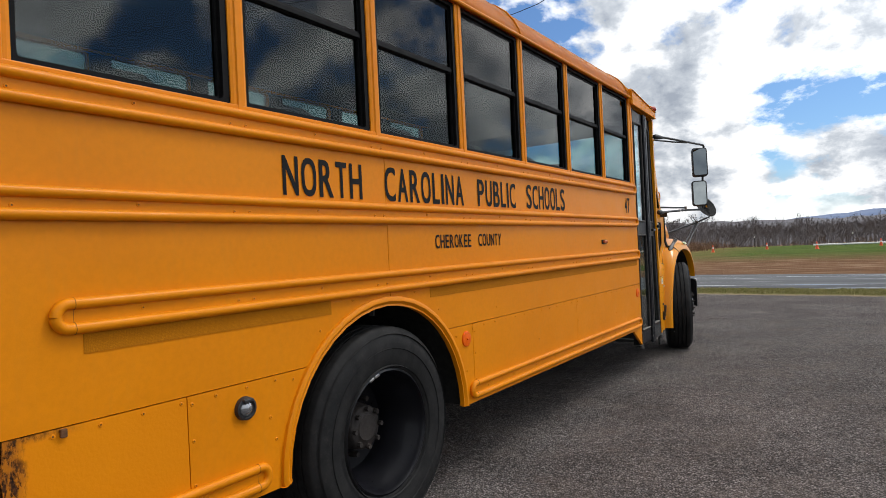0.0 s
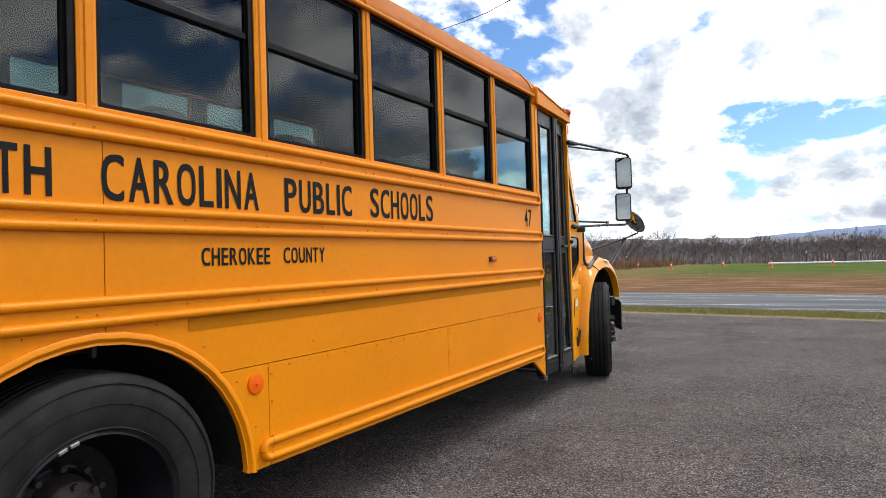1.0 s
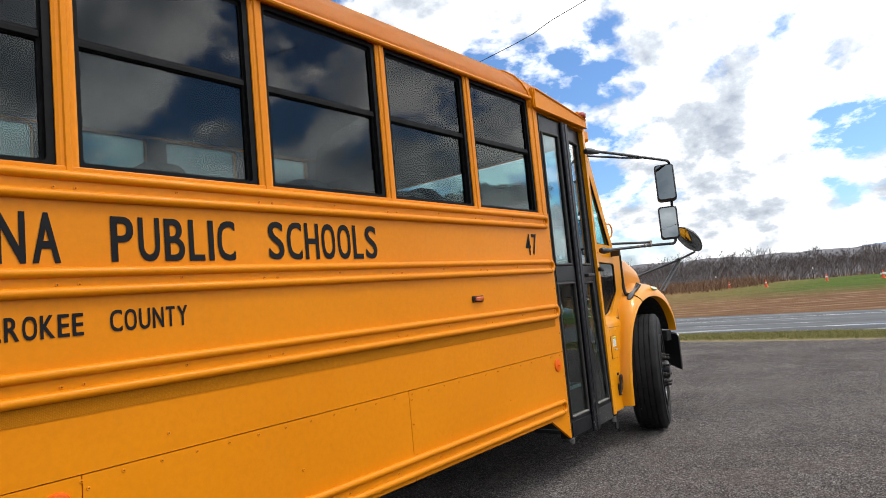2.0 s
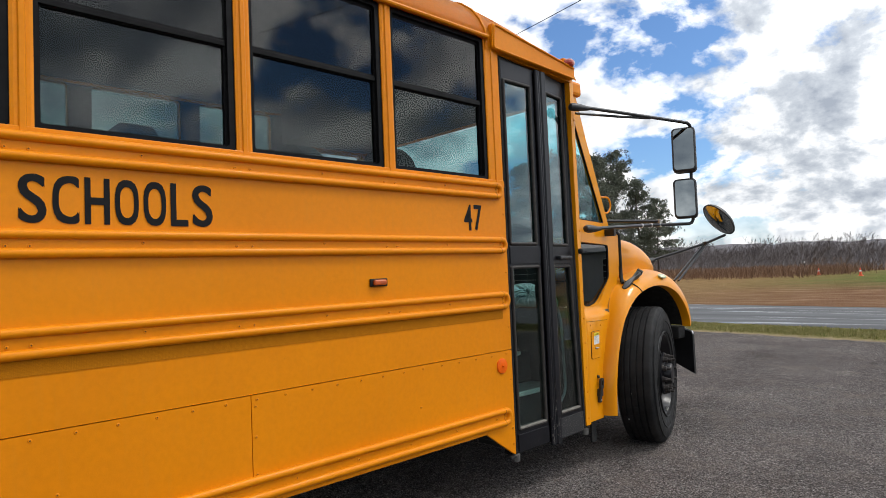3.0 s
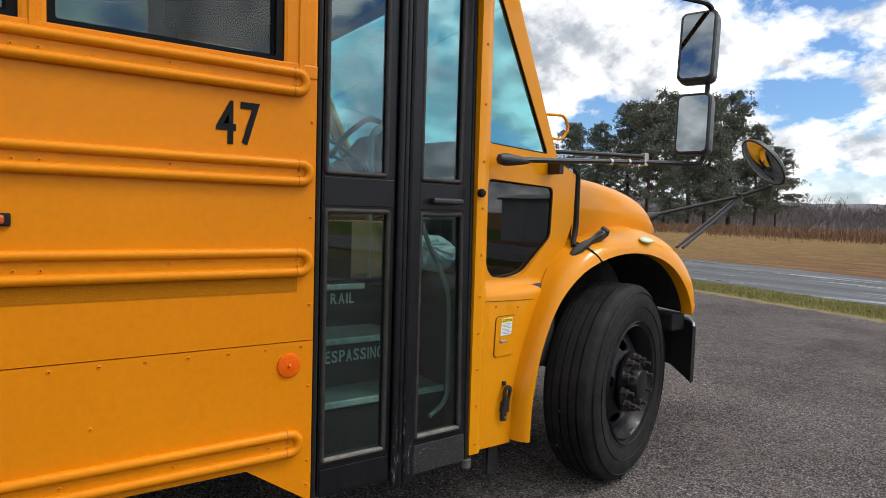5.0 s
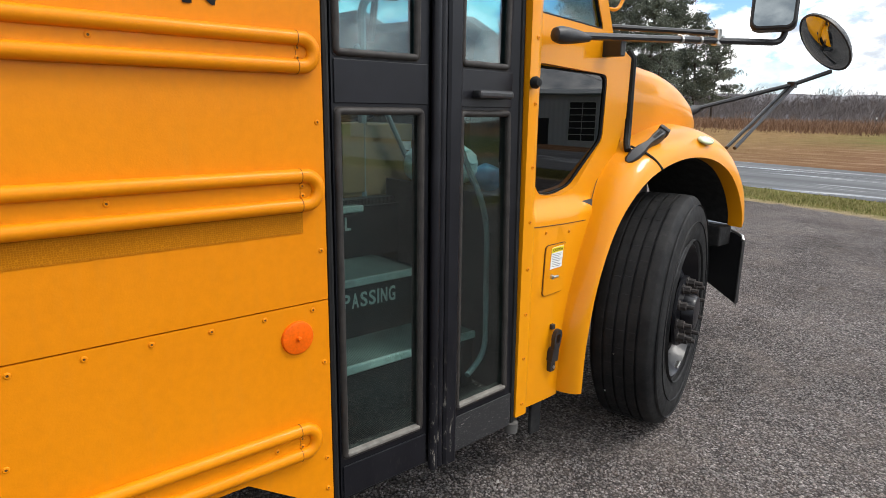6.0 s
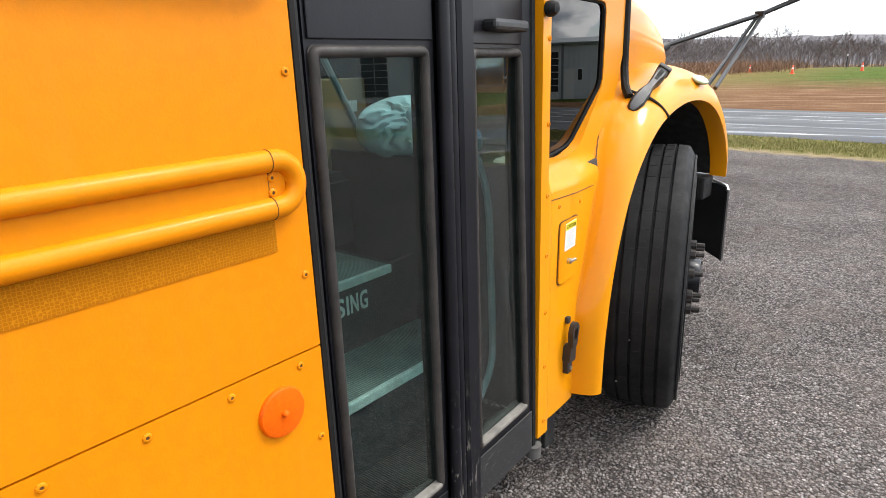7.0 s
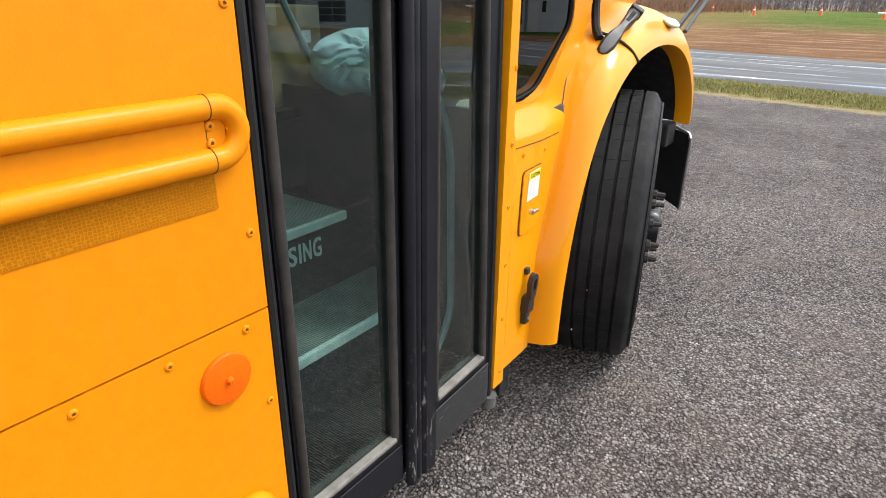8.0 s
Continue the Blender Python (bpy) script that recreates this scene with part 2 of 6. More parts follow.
def make_lot():
    """Chip-seal lot, grass verge, road shoulder and field on one sheet; zones by distance ahead."""
    q = Mat("ground_zones")
    sep = q.n("ShaderNodeSeparateXYZ")
    q.k(q.n("ShaderNodeNewGeometry").outputs["Position"], sep.inputs[0])
    x, y = sep.outputs[0], sep.outputs[1]
    along = q.math("ADD", y, q.math("MULTIPLY", x, 0.15))
    wob = q.math("MULTIPLY", q.math("SUBTRACT", q.noise(0.55, 5, 0.6), 0.5), 2.2)
    fine = q.math("MULTIPLY", q.math("SUBTRACT", q.noise(5.0, 4), 0.5), 0.7)
    d = q.math("ADD", q.math("ADD", along, q.math("MULTIPLY", wob, 0.32)), fine)
    dfar = q.math("ADD", along, q.math("MULTIPLY", wob, 4.0))

    def step(v, at, soft):
        o = q.n("ShaderNodeMapRange")
        o.inputs["From Min"].default_value, o.inputs["From Max"].default_value = at - soft, at + soft
        q.k(v, o.inputs["Value"])
        return o.outputs[0]

    # lot: packed grey chips with shade painted between them, faint warm and cool patches, wear at two scales
    def chips(scale):
        cell = q.n("ShaderNodeTexVoronoi")
        cell.inputs["Scale"].default_value = scale
        q.k(q.coords(), cell.inputs["Vector"])
        chip = q.n("ShaderNodeSeparateColor")
        q.k(cell.outputs["Color"], chip.inputs[0])
        return cell.outputs["Distance"], chip.outputs

    dist1, rgb1 = chips(82)
    dist2, rgb2 = chips(150)
    chipcol = q.ramp(rgb1[0], (0.0, (0.105, 0.093, 0.090)), (0.35, (0.189, 0.165, 0.155)), (0.80, (0.278, 0.244, 0.230)), (0.99, (0.399, 0.360, 0.340)))
    chipcol = q.mix(q.ramp(rgb1[1], (0.75, 0.0), (1.0, 0.5)), chipcol, (0.235, 0.185, 0.155))
    chipcol = q.mix(q.ramp(rgb2[2], (0.6, 0.0), (1.0, 0.55)), chipcol, (0.158, 0.150, 0.146))
    # small shadows between the chips, put into the colour as dark gaps
    gap = q.ramp(dist1, (0.40, 0.0), (0.60, 0.75))
    lot = q.mix(gap, chipcol, (0.036, 0.032, 0.030))
    patch = q.ramp(q.noise(0.8, 7, 0.64), (0.34, 0.70), (0.62, 1.12))
    lot = q.mix(1.0, lot, patch, "MULTIPLY")
    lot = q.mix(q.ramp(q.noise(2.3, 6, 0.6), (0.50, 0.0), (0.72, 0.42)), lot, (0.185, 0.152, 0.130))
    lot = q.mix(q.ramp(q.noise(5.5, 6, 0.65), (0.56, 0.0), (0.74, 0.42)), lot, (0.145, 0.110, 0.090))
    lot = q.mix(q.ramp(q.noise(1.5, 6, 0.7, (0.5, 2.2, 1)), (0.56, 0.0), (0.72, 0.6)), lot, (0.078, 0.074, 0.072))
    lot = q.mix(1.0, lot, q.ramp(q.noise(26, 5, 0.7), (0.34, 0.70), (0.66, 1.24)), "MULTIPLY")
    # grass verge and field colours
    gn = q.noise(16, 6, 0.7)
    grass = q.ramp(gn, (0.3, (0.075, 0.080, 0.022)), (0.5, (0.15, 0.140, 0.042)), (0.7, (0.30, 0.235, 0.115)))
    soil = q.ramp(q.noise(1.1, 7, 0.65, (0.35, 1.4, 1)), (0.32, (0.130, 0.068, 0.036)), (0.52, (0.195, 0.108, 0.060)), (0.66, (0.33, 0.215, 0.135)))
    green = q.ramp(q.noise(0.7, 7, 0.65, (0.4, 1.2, 1)), (0.32, (0.060, 0.095, 0.022)), (0.60, (0.10, 0.135, 0.032)), (0.75, (0.17, 0.13, 0.055)))
    straw = q.ramp(q.noise(1.3, 7, 0.65), (0.3, (0.16, 0.095, 0.045)), (0.7, (0.28, 0.185, 0.085)))
    far = q.mix(step(dfar, 38.5, 5.0), soil, green)
    far = q.mix(step(q.math("ADD", q.math("ADD", x, 8.5), q.math("MULTIPLY", wob, 3.0)), 0.0, 5.0), straw, far)
    far = q.mix(step(dfar, 90, 10), far, straw)
    near = q.mix(step(d, 16.86, 0.12), lot, (0.33, 0.255, 0.15))
    near = q.mix(step(d, 17.08, 0.14), near, grass)
    col = q.mix(step(d, 21.2, 0.2), near, far)
    q.set(Base_Color=col, Roughness=0.95, Specular_IOR_Level=0.02)
    h = q.mix(0.35, q.ramp(dist1, (0.0, 1.0), (0.75, 0.0)), q.noise(30, 6, 0.65))
    h = q.mix(0.25, h, q.ramp(dist2, (0.0, 1.0), (0.7, 0.0)))
    h = q.mix(0.22, h, q.noise(9, 5, 0.6))
    q.bump(h, 1.0, 0.032)
    return q.m


def make_road():
    q = Mat("wet_road_asphalt")
    band = q.noise(1.0, 6, 0.6, (0.05, 1.35, 1))
    col = q.ramp(band, (0.36, (0.055, 0.056, 0.060)), (0.52, (0.095, 0.097, 0.101)), (0.66, (0.15, 0.152, 0.155)))
    patch = q.ramp(q.noise(2.6, 6, 0.65, (0.12, 1.2, 1)), (0.58, 0.0), (0.70, 0.8))
    col = q.mix(patch, col, (0.17, 0.167, 0.160))
    q.set(Base_Color=q.mix(q.ramp(q.noise(70, 5), (0.3, 0.0), (0.8, 0.5)), col, (0.08, 0.08, 0.08)))
    # standing water in the wheel tracks, damp tar between
    wet = q.noise(1.5, 7, 0.62, (0.10, 1.5, 1))
    q.set(Roughness=q.ramp(wet, (0.37, 0.10), (0.43, 0.75)), Specular_IOR_Level=q.ramp(wet, (0.37, 0.5), (0.43, 0.10)))
    q.bump(q.noise(60, 5), 0.12, 0.004)
    return q.m


def make_leafy(name, dark, light, rough=0.7):
    q = Mat(name)
    r = q.n("ShaderNodeNewGeometry").outputs["Random Per Island"]
    q.set(Base_Color=q.mix(q.math("MULTIPLY", r, 1.0), dark, light), Roughness=rough, Specular_IOR_Level=0.2)
    return q.m


def make_ribbed(name, color, rough=0.5):
    q = Mat(name)
    w = q.n("ShaderNodeTexWave")
    w.wave_type, w.bands_direction = "BANDS", "Y"
    w.inputs["Scale"].default_value = 46
    q.k(q.coords(), w.inputs["Vector"])
    col = q.mix(q.ramp(q.noise(12, 6), (0.35, 0.0), (0.7, 1.0)), tuple(c * 0.6 for c in color), color)
    q.set(Base_Color=q.mix(q.ramp(w.outputs["Fac"], (0.3, 0.45), (0.5, 0.0)), col, (0.01, 0.01, 0.01)), Roughness=rough)
    q.bump(w.outputs["Fac"], 0.5, 0.004)
    return q.m


YELLOW, GLOSSY, TAPE = make_yellow(), make_gloss_yellow(), make_tape()
DOORBLACK, DOORWORN = make_black_door("door_black_paint", 0.06), make_black_door("door_black_scuffed", 1.0)
SCRAPED, TYRE = make_scraped(), make_tyre()
TINTED = make_glass("tinted_window_glass", (0.50, 0.58, 0.58), 1.0, 0.62)
UPPERTINT = make_glass("upper_sash_glass", (0.30, 0.33, 0.34), 1.0, 0.62)
CLEAR = make_glass("clear_tempered_glass", (0.70, 0.83, 0.82), 1.0, 1.35)
UPPERDOOR = make_glass("teal_door_glass", (0.44, 0.70, 0.74), 1.0, 1.6)
CABGLASS = make_glass("cab_window_glass", (0.60, 0.82, 0.84), 1.0, 0.8)
DARKGLASS = make_glass("dark_quarter_glass", (0.06, 0.07, 0.075), 1.0, 1.55)
MIRROR = make_mirror()
BLACK = simple("black_painted_metal", (0.013, 0.013, 0.014), 0.38, vary=0.3)
RUBBER = simple("black_rubber_seal", (0.010, 0.010, 0.010), 0.62, vary=0.35, bump=0.2, spec=0.25)
GREYSEAL = simple("grey_dusty_seal", (0.085, 0.080, 0.074), 0.75, vary=0.35, scale=25)
PLASTIC = simple("black_moulded_plastic", (0.016, 0.016, 0.017), 0.48, vary=0.25, bump=0.25, bscale=300)
LETTER = simple("black_vinyl_lettering", (0.009, 0.009, 0.010), 0.6, vary=0.3, bump=0, spec=0.12)
SEAM = simple("seam_shadow_sealant", (0.09, 0.038, 0.006), 0.85, vary=0.4, scale=30, bump=0)
WHEELBLACK = simple("wheel_black_enamel", (0.006, 0.006, 0.008), 0.34, vary=0.3, coat=0.10, spec=0.22)
HUBIRON = simple("rusty_hub_iron", (0.026, 0.020, 0.017), 0.72, vary=0.5, scale=30, bump=0.5)
STEEL = simple("bare_bright_steel", (0.55, 0.54, 0.52), 0.3, metal=1.0, vary=0.2)
CHROME = simple("worn_chrome", (0.72, 0.72, 0.70), 0.12, metal=1.0, vary=0.1)
AMBER = simple("amber_reflector_plastic", (0.74, 0.108, 0.001), 0.35, vary=0.12, scale=140, coat=0.1, spec=0.2, bump=0.2, bscale=260)
AMBERDIM = simple("amber_marker_lens", (0.50, 0.085, 0.012), 0.22, vary=0.25, coat=0.5, bump=0.2)
REDLENS = simple("red_lamp_lens", (0.36, 0.030, 0.012), 0.2, vary=0.2, coat=0.6)
LENSGREY = simple("clear_lamp_lens", (0.30, 0.31, 0.32), 0.08, metal=0.7, vary=0.2, coat=0.8)
GREENLENS = simple("pale_green_lamp_lens", (0.46, 0.52, 0.30), 0.18, vary=0.15, coat=0.7)
CABIN = simple("interior_grey_panel", (0.050, 0.053, 0.054), 0.6, vary=0.2)
CABDARK = simple("interior_dark_plastic", (0.022, 0.023, 0.025), 0.6, vary=0.3)
FLOORRUB = make_ribbed("ribbed_black_step_rubber", (0.030, 0.032, 0.031), 0.6)
NOSING = make_ribbed("ribbed_tread_strip", (0.24, 0.29, 0.26), 0.6)
NOSELIP = simple("pale_step_nosing", (0.50, 0.57, 0.52), 0.55, vary=0.2, scale=30)
VINYL = simple("dark_grey_seat_vinyl", (0.030, 0.035, 0.036), 0.45, vary=0.2, bump=0.3, bscale=260)
GREYPAINT = simple("grey_rail_enamel", (0.22, 0.25, 0.25), 0.35, vary=0.15)
UNDER = simple("underbody_black", (0.010, 0.0095, 0.009), 0.85, vary=0.5, bump=0.4)
RUST = simple("flaking_rust", (0.115, 0.045, 0.014), 0.9, vary=0.6, scale=40, bump=0.8, bscale=90)
STICKER = simple("white_sticker", (0.74, 0.74, 0.70), 0.45, vary=0.06)
STICKYEL = simple("yellow_sticker_band", (0.80, 0.62, 0.02), 0.45, vary=0.08)
INKGREY = simple("sticker_print", (0.27, 0.27, 0.27), 0.6, vary=0.1, bump=0)
STEPTEXT = simple("pale_step_lettering", (0.52, 0.60, 0.55), 0.6, vary=0.1, bump=0)
BAGMAT = simple("white_plastic_bag", (0.62, 0.80, 0.79), 0.30, vary=0.12, scale=20, coat=0.3, bump=0.4, bscale=40)
BLUEBAG = simple("blue_plastic_bag", (0.10, 0.32, 0.55), 0.35, vary=0.2, scale=20, coat=0.3)
CREAM = simple("cream_cloth", (0.60, 0.57, 0.46), 0.8, vary=0.15, scale=30)
DUSTYSILL = simple("dusty_glazing_sill", (0.15, 0.138, 0.12), 0.85, vary=0.35, scale=30)
BEAD = simple("grey_black_glazing_rubber", (0.030, 0.026, 0.023), 0.6, vary=0.4, scale=18, spec=0.3)


def make_rusty():
    """Yellow paint eaten by rust along the panel's forward edge."""
    q = Mat("rusted_yellow_panel")
    sep = q.n("ShaderNodeSeparateXYZ")
    q.k(q.n("ShaderNodeNewGeometry").outputs["Position"], sep.inputs[0])
    wave = q.math("MULTIPLY", q.math("SUBTRACT", q.noise(14, 5), 0.5), 0.06)
    near = q.ramp(q.math("SUBTRACT", q.math("ADD", sep.outputs[1], wave), 2.0), (0.685, 1.0), (0.705, 0.0))
    # the joint at the panel's upper edge has bled a little further along
    top = q.math("MULTIPLY", q.ramp(q.math("SUBTRACT", sep.outputs[1], 2.0), (0.70, 1.0), (0.86, 0.0)), q.ramp(sep.outputs[2], (0.825, 0.0), (0.842, 1.0)))
    eaten = q.math("MAXIMUM", near, q.math("MULTIPLY", top, 0.9))
    blot = q.math("MULTIPLY", eaten, q.ramp(q.noise(34, 7, 0.7, (1, 1.6, 0.7)), (0.47, 0.0), (0.56, 1.0)))
    stain = q.math("MULTIPLY", eaten, q.ramp(q.noise(12, 6, 0.65), (0.30, 0.35), (0.62, 0.95)))
    col = q.mix(stain, q.mix(q.ramp(q.noise(1.3, 5), (0.35, 0.0), (0.65, 1.0)), (0.668, 0.208, 0.0020), (0.718, 0.230, 0.0024)), (0.33, 0.105, 0.012))
    rust = q.mix(q.ramp(q.noise(60, 5), (0.35, 0.0), (0.65, 1.0)), (0.012, 0.008, 0.006), (0.075, 0.028, 0.011))
    q.set(Base_Color=q.mix(blot, col, rust), Roughness=q.ramp(blot, (0.0, 0.45), (1.0, 0.95)), Specular_IOR_Level=0.12, Coat_Weight=0.05)
    q.bump(q.mix(0.4, q.ramp(blot, (0.0, 1.0), (1.0, 0.0)), q.noise(90, 5)), 0.6, 0.004)
    return q.m


RUSTY = make_rusty()
CARDBOARD = simple("brown_cardboard", (0.27, 0.17, 0.085), 0.85, vary=0.15, scale=14)
FRAMEBLACK = simple("black_window_frame", (0.004, 0.004, 0.0045), 0.6, vary=0.3, spec=0.12)


# ---- geometry helpers ----
def part(name, bm, material, parent=None, label="", smooth=False):
    me = bpy.data.meshes.new(name)
    bm.normal_update()
    bm.to_mesh(me)
    bm.free()
    me.materials.append(material)
    if smooth:
        for p in me.polygons:
            p.use_smooth = True
        me.set_sharp_from_angle(angle=radians(38))
    ob = new(name, me)
    if parent is not None:
        ob.parent = parent
    if label:
        ob["label"] = label
    return ob


def thing(name, label, category, group="", kind="", at=(0, 0, 0)):
    ob = new(name)
    ob.empty_display_size = 0.2
    ob.matrix_world = Matrix.Translation(at)
    return tagged(ob, label, category, group, kind)


def box(bm, x0, x1, y0, y1, z0, z1, bevel=0.0, m=None):
    vs = [bm.verts.new(p) for p in ((x0, y0, z0), (x1, y0, z0), (x1, y1, z0), (x0, y1, z0), (x0, y0, z1), (x1, y0, z1), (x1, y1, z1), (x0, y1, z1))]
    fs = [bm.faces.new([vs[i] for i in f]) for f in ((3, 2, 1, 0), (4, 5, 6, 7), (0, 1, 5, 4), (1, 2, 6, 5), (2, 3, 7, 6), (3, 0, 4, 7))]
    if bevel:
        es = list({e for f in fs for e in f.edges})
        out = bmesh.ops.bevel(bm, geom=es, offset=bevel, segments=2, affect="EDGES", profile=0.5)
        vs = list({v for v in vs if v.is_valid} | set(out["verts"]))
    if m is not None:
        bmesh.ops.transform(bm, matrix=m, verts=[v for v in vs if v.is_valid])
    return bm


def boxed(*args, **kw):
    return box(bmesh.new(), *args, **kw)


def skin(bm, rings, closed=True, caps=True):
    """Faces between successive rings of points."""
    rows = [[bm.verts.new(p) for p in r] for r in rings]
    n = len(rows[0])
    for a, b in zip(rows, rows[1:]):
        for i in range(n if closed else n - 1):
            j = (i + 1) % n
            bm.faces.new((a[i], a[j], b[j], b[i]))
    if caps and closed:
        bm.faces.new(rows[0][::-1])
        bm.faces.new(rows[-1])
    return rows


def tube(bm, pts, r, seg=8, caps=True, flat=None):
    """A round bar along points; r may be one radius or one for each point."""
    pts = [Vector(p) for p in pts]
    rs = r if isinstance(r, (list, tuple)) else [r] * len(pts)
    rings, up = [], None
    for i, p in enumerate(pts):
        d = (pts[min(i + 1, len(pts) - 1)] - pts[max(i - 1, 0)]).normalized()
        if up is None:
            up = Vector((0, 0, 1)) if abs(d.z) < 0.9 else Vector((1, 0, 0))
        side = d.cross(up).normalized()
        up = side.cross(d).normalized()
        rings.append([p + (side * math.cos(a) + up * math.sin(a)) * rs[i] for a in [2 * math.pi * k / seg for k in range(seg)]])
    skin(bm, rings, True, caps)
    return bm


def bend(pts, r, n=5):
    """A polyline with its inner corners rounded to radius r."""
    pts = [Vector(p) for p in pts]
    out = [pts[0]]
    for a, b, c in zip(pts, pts[1:], pts[2:]):
        u, v = (a - b), (c - b)
        k = min(r, u.length * 0.49, v.length * 0.49)
        p, q = b + u.normalized() * k, b + v.normalized() * k
        for i in range(n + 1):
            t = i / n
            out.append(p * (1 - t) ** 2 + b * 2 * t * (1 - t) + q * t * t)
    return out + [pts[-1]]


def lathe(bm, prof, seg=40, m=None, caps=False):
    """Turns (radius, height) pairs round the x axis: height runs along +x."""
    rings = [[Vector((h, r * math.cos(a), r * math.sin(a))) for a in [2 * math.pi * k / seg for k in range(seg)]] for r, h in prof]
    if m is not None:
        rings = [[m @ p for p in ring] for ring in rings]
    skin(bm, rings, True, caps)
    return bm


def rounded(y0, y1, z0, z1, r, n=4):
    """A rectangle with round corners in the y-z plane."""
    out = []
    for cy, cz, a0 in ((y1 - r, z1 - r, 0), (y0 + r, z1 - r, 90), (y0 + r, z0 + r, 180), (y1 - r, z0 + r, 270)):
        for i in range(n + 1):
            a = radians(a0 + 90 * i / n)
            out.append((cy + r * math.cos(a), cz + r * math.sin(a)))
    return out


def soften(poly, r, n=4):
    """The closed polygon with every corner rounded."""
    out = []
    for i in range(len(poly)):
        a, b, c = (Vector(poly[i - 1]), Vector(poly[i]), Vector(poly[(i + 1) % len(poly)]))
        u, v = a - b, c - b
        k = min(r, u.length * 0.45, v.length * 0.45)
        p, q = b + u.normalized() * k, b + v.normalized() * k
        for j in range(n + 1):
            t = j / n
            w = p * (1 - t) ** 2 + b * 2 * t * (1 - t) + q * t * t
            out.append((w.x, w.y))
    return out


def plate(bm, outline, holes=(), x=0.0, thick=0.02, place=None, cuts=()):
    """A flat sheet in the y-z plane with holes, its outer face at x, its back thick metres behind. place(y, z, x) may bend it."""
    place = place or (lambda y, z, xx: (xx, y, z))
    loops, edges = [], []
    for poly in (outline, *holes):
        vs = [bm.verts.new((0, p[0], p[1])) for p in poly]
        loops.append(vs)
        edges += [bm.edges.new((vs[i - 1], vs[i])) for i in range(len(vs))]
    fill = bmesh.ops.triangle_fill(bm, use_beauty=True, use_dissolve=False, edges=edges)
    # cuts: (axis, place) lines along which a sheet that bends needs extra points
    for axis, at in cuts:
        co, no = ((0, at, 0), (0, 1, 0)) if axis == "y" else ((0, 0, at), (0, 0, 1))
        bmesh.ops.bisect_plane(bm, geom=bm.verts[:] + bm.edges[:] + bm.faces[:], dist=1e-5, plane_co=co, plane_no=no)
    faces = bm.faces[:] if cuts else [g for g in fill["geom"] if isinstance(g, bmesh.types.BMFace)]
    bm.normal_update()
    for f in faces:
        if f.normal.x < 0:
            f.normal_flip()
    rim = [e for e in {e for f in faces for e in f.edges} if sum(1 for f in e.link_faces) == 1]
    back = {v: bm.verts.new((-1, v.co.y, v.co.z)) for v in {v: 0 for f in faces for v in f.verts}}
    for f in faces:
        bm.faces.new([back[v] for v in reversed(f.verts)])
    for e in rim:
        a, b = e.verts
        bm.faces.new((a, b, back[b], back[a]))
    for f, b in back.items():
        y, z = f.co.y, f.co.z
        f.co, b.co = Vector(place(y, z, x)), Vector(place(y, z, x - thick))
    bmesh.ops.recalc_face_normals(bm, faces=bm.faces)
    return bm


def plated(*a, **k):
    return plate(bmesh.new(), *a, **k)


NARROW = {"I": 0.30, "L": 0.82, "T": 0.84, "E": 0.86, "K": 1.04, "1": 0.6}


def glyph(letter, bold):
    """One letter of the built-in font as points in a unit square, round letters squared off like condensed type."""
    cu = bpy.data.curves.new("glyph", "FONT")
    cu.body, cu.size, cu.offset, cu.resolution_u = letter, 1.0, bold, 5
    tmp = bpy.data.objects.new("glyph", cu)
    scene.collection.objects.link(tmp)
    me = bpy.data.meshes.new_from_object(tmp.evaluated_get(bpy.context.evaluated_depsgraph_get()))
    bpy.data.objects.remove(tmp)
    co = np.empty(len(me.vertices) * 3)
    me.vertices.foreach_get("co", co)
    co = co.reshape(-1, 3)[:, :2]
    faces = [tuple(p.vertices) for p in me.polygons]
    co = (co - co.min(0)) / (co.max(0) - co.min(0))
    bpy.data.meshes.remove(me)
    if letter in "OCG":
        out = []
        for u, v in co * 2 - 1:
            r = (abs(u) ** 2.7 + abs(v) ** 2.7) ** (1 / 2.7)
            k = math.hypot(u, v) / r if r > 1e-6 else 1.0
            out.append((max(-1.0, min(1.0, u * k)), max(-1.0, min(1.0, v * (1 + (k - 1) * 0.6)))))
        co = (np.array(out) + 1) / 2
    return co, faces


def lettering(name, words, y0, y1, z0, z1, x, material, parent, label, bold=0.02, block=True):
    """Words in the built-in font, fitted to a box on a wall that faces +x."""
    widths = [NARROW.get(c, 1.0) for c in words]
    gap, grow = 0.21, 0.013 * (z1 - z0)
    unit = (y1 - y0) / (sum(widths) + gap * (len(words) - 1))
    vs, fs, at = [], [], y0
    for c, w in zip(words, widths):
        co, faces = glyph(c, bold)
        # drawn twice, a hair apart, so that the uprights of the condensed letters are as heavy as their bars
        for dx, dy in ((0.0, -grow), (0.0003, grow)):
            i = len(vs)
            vs += [(x + dx, at + grow + u * (w * unit - 2 * grow) + dy, z0 + v * (z1 - z0)) for u, v in co]
            fs += [tuple(k + i for k in f) for f in faces]
        at += (w + gap) * unit
    me = bpy.data.meshes.new(name)
    me.from_pydata(vs, [], fs)
    me.materials.append(material)
    ob = new(name, me)
    ob.parent = parent
    ob["label"] = label
    return ob


# ---- the school bus ----
REAR, FRONT, WIDE = 1.25, 8.0, 2.44         # rear wall, front of the passenger side, body width
SILL, HEAD = 1.838, 2.640                   # window opening
PITCH, FIRST = 0.7475, 3.462                # window spacing; near edge of one window
AXLE_R = (4.190, 0.460)
AXLE_F = (9.705, 0.488)
LOW = -0.02                                 # the ground under the wheels
bus = thing("school_bus", "yellow school bus with black lettering, parked on a gravelled lot", "school bus")
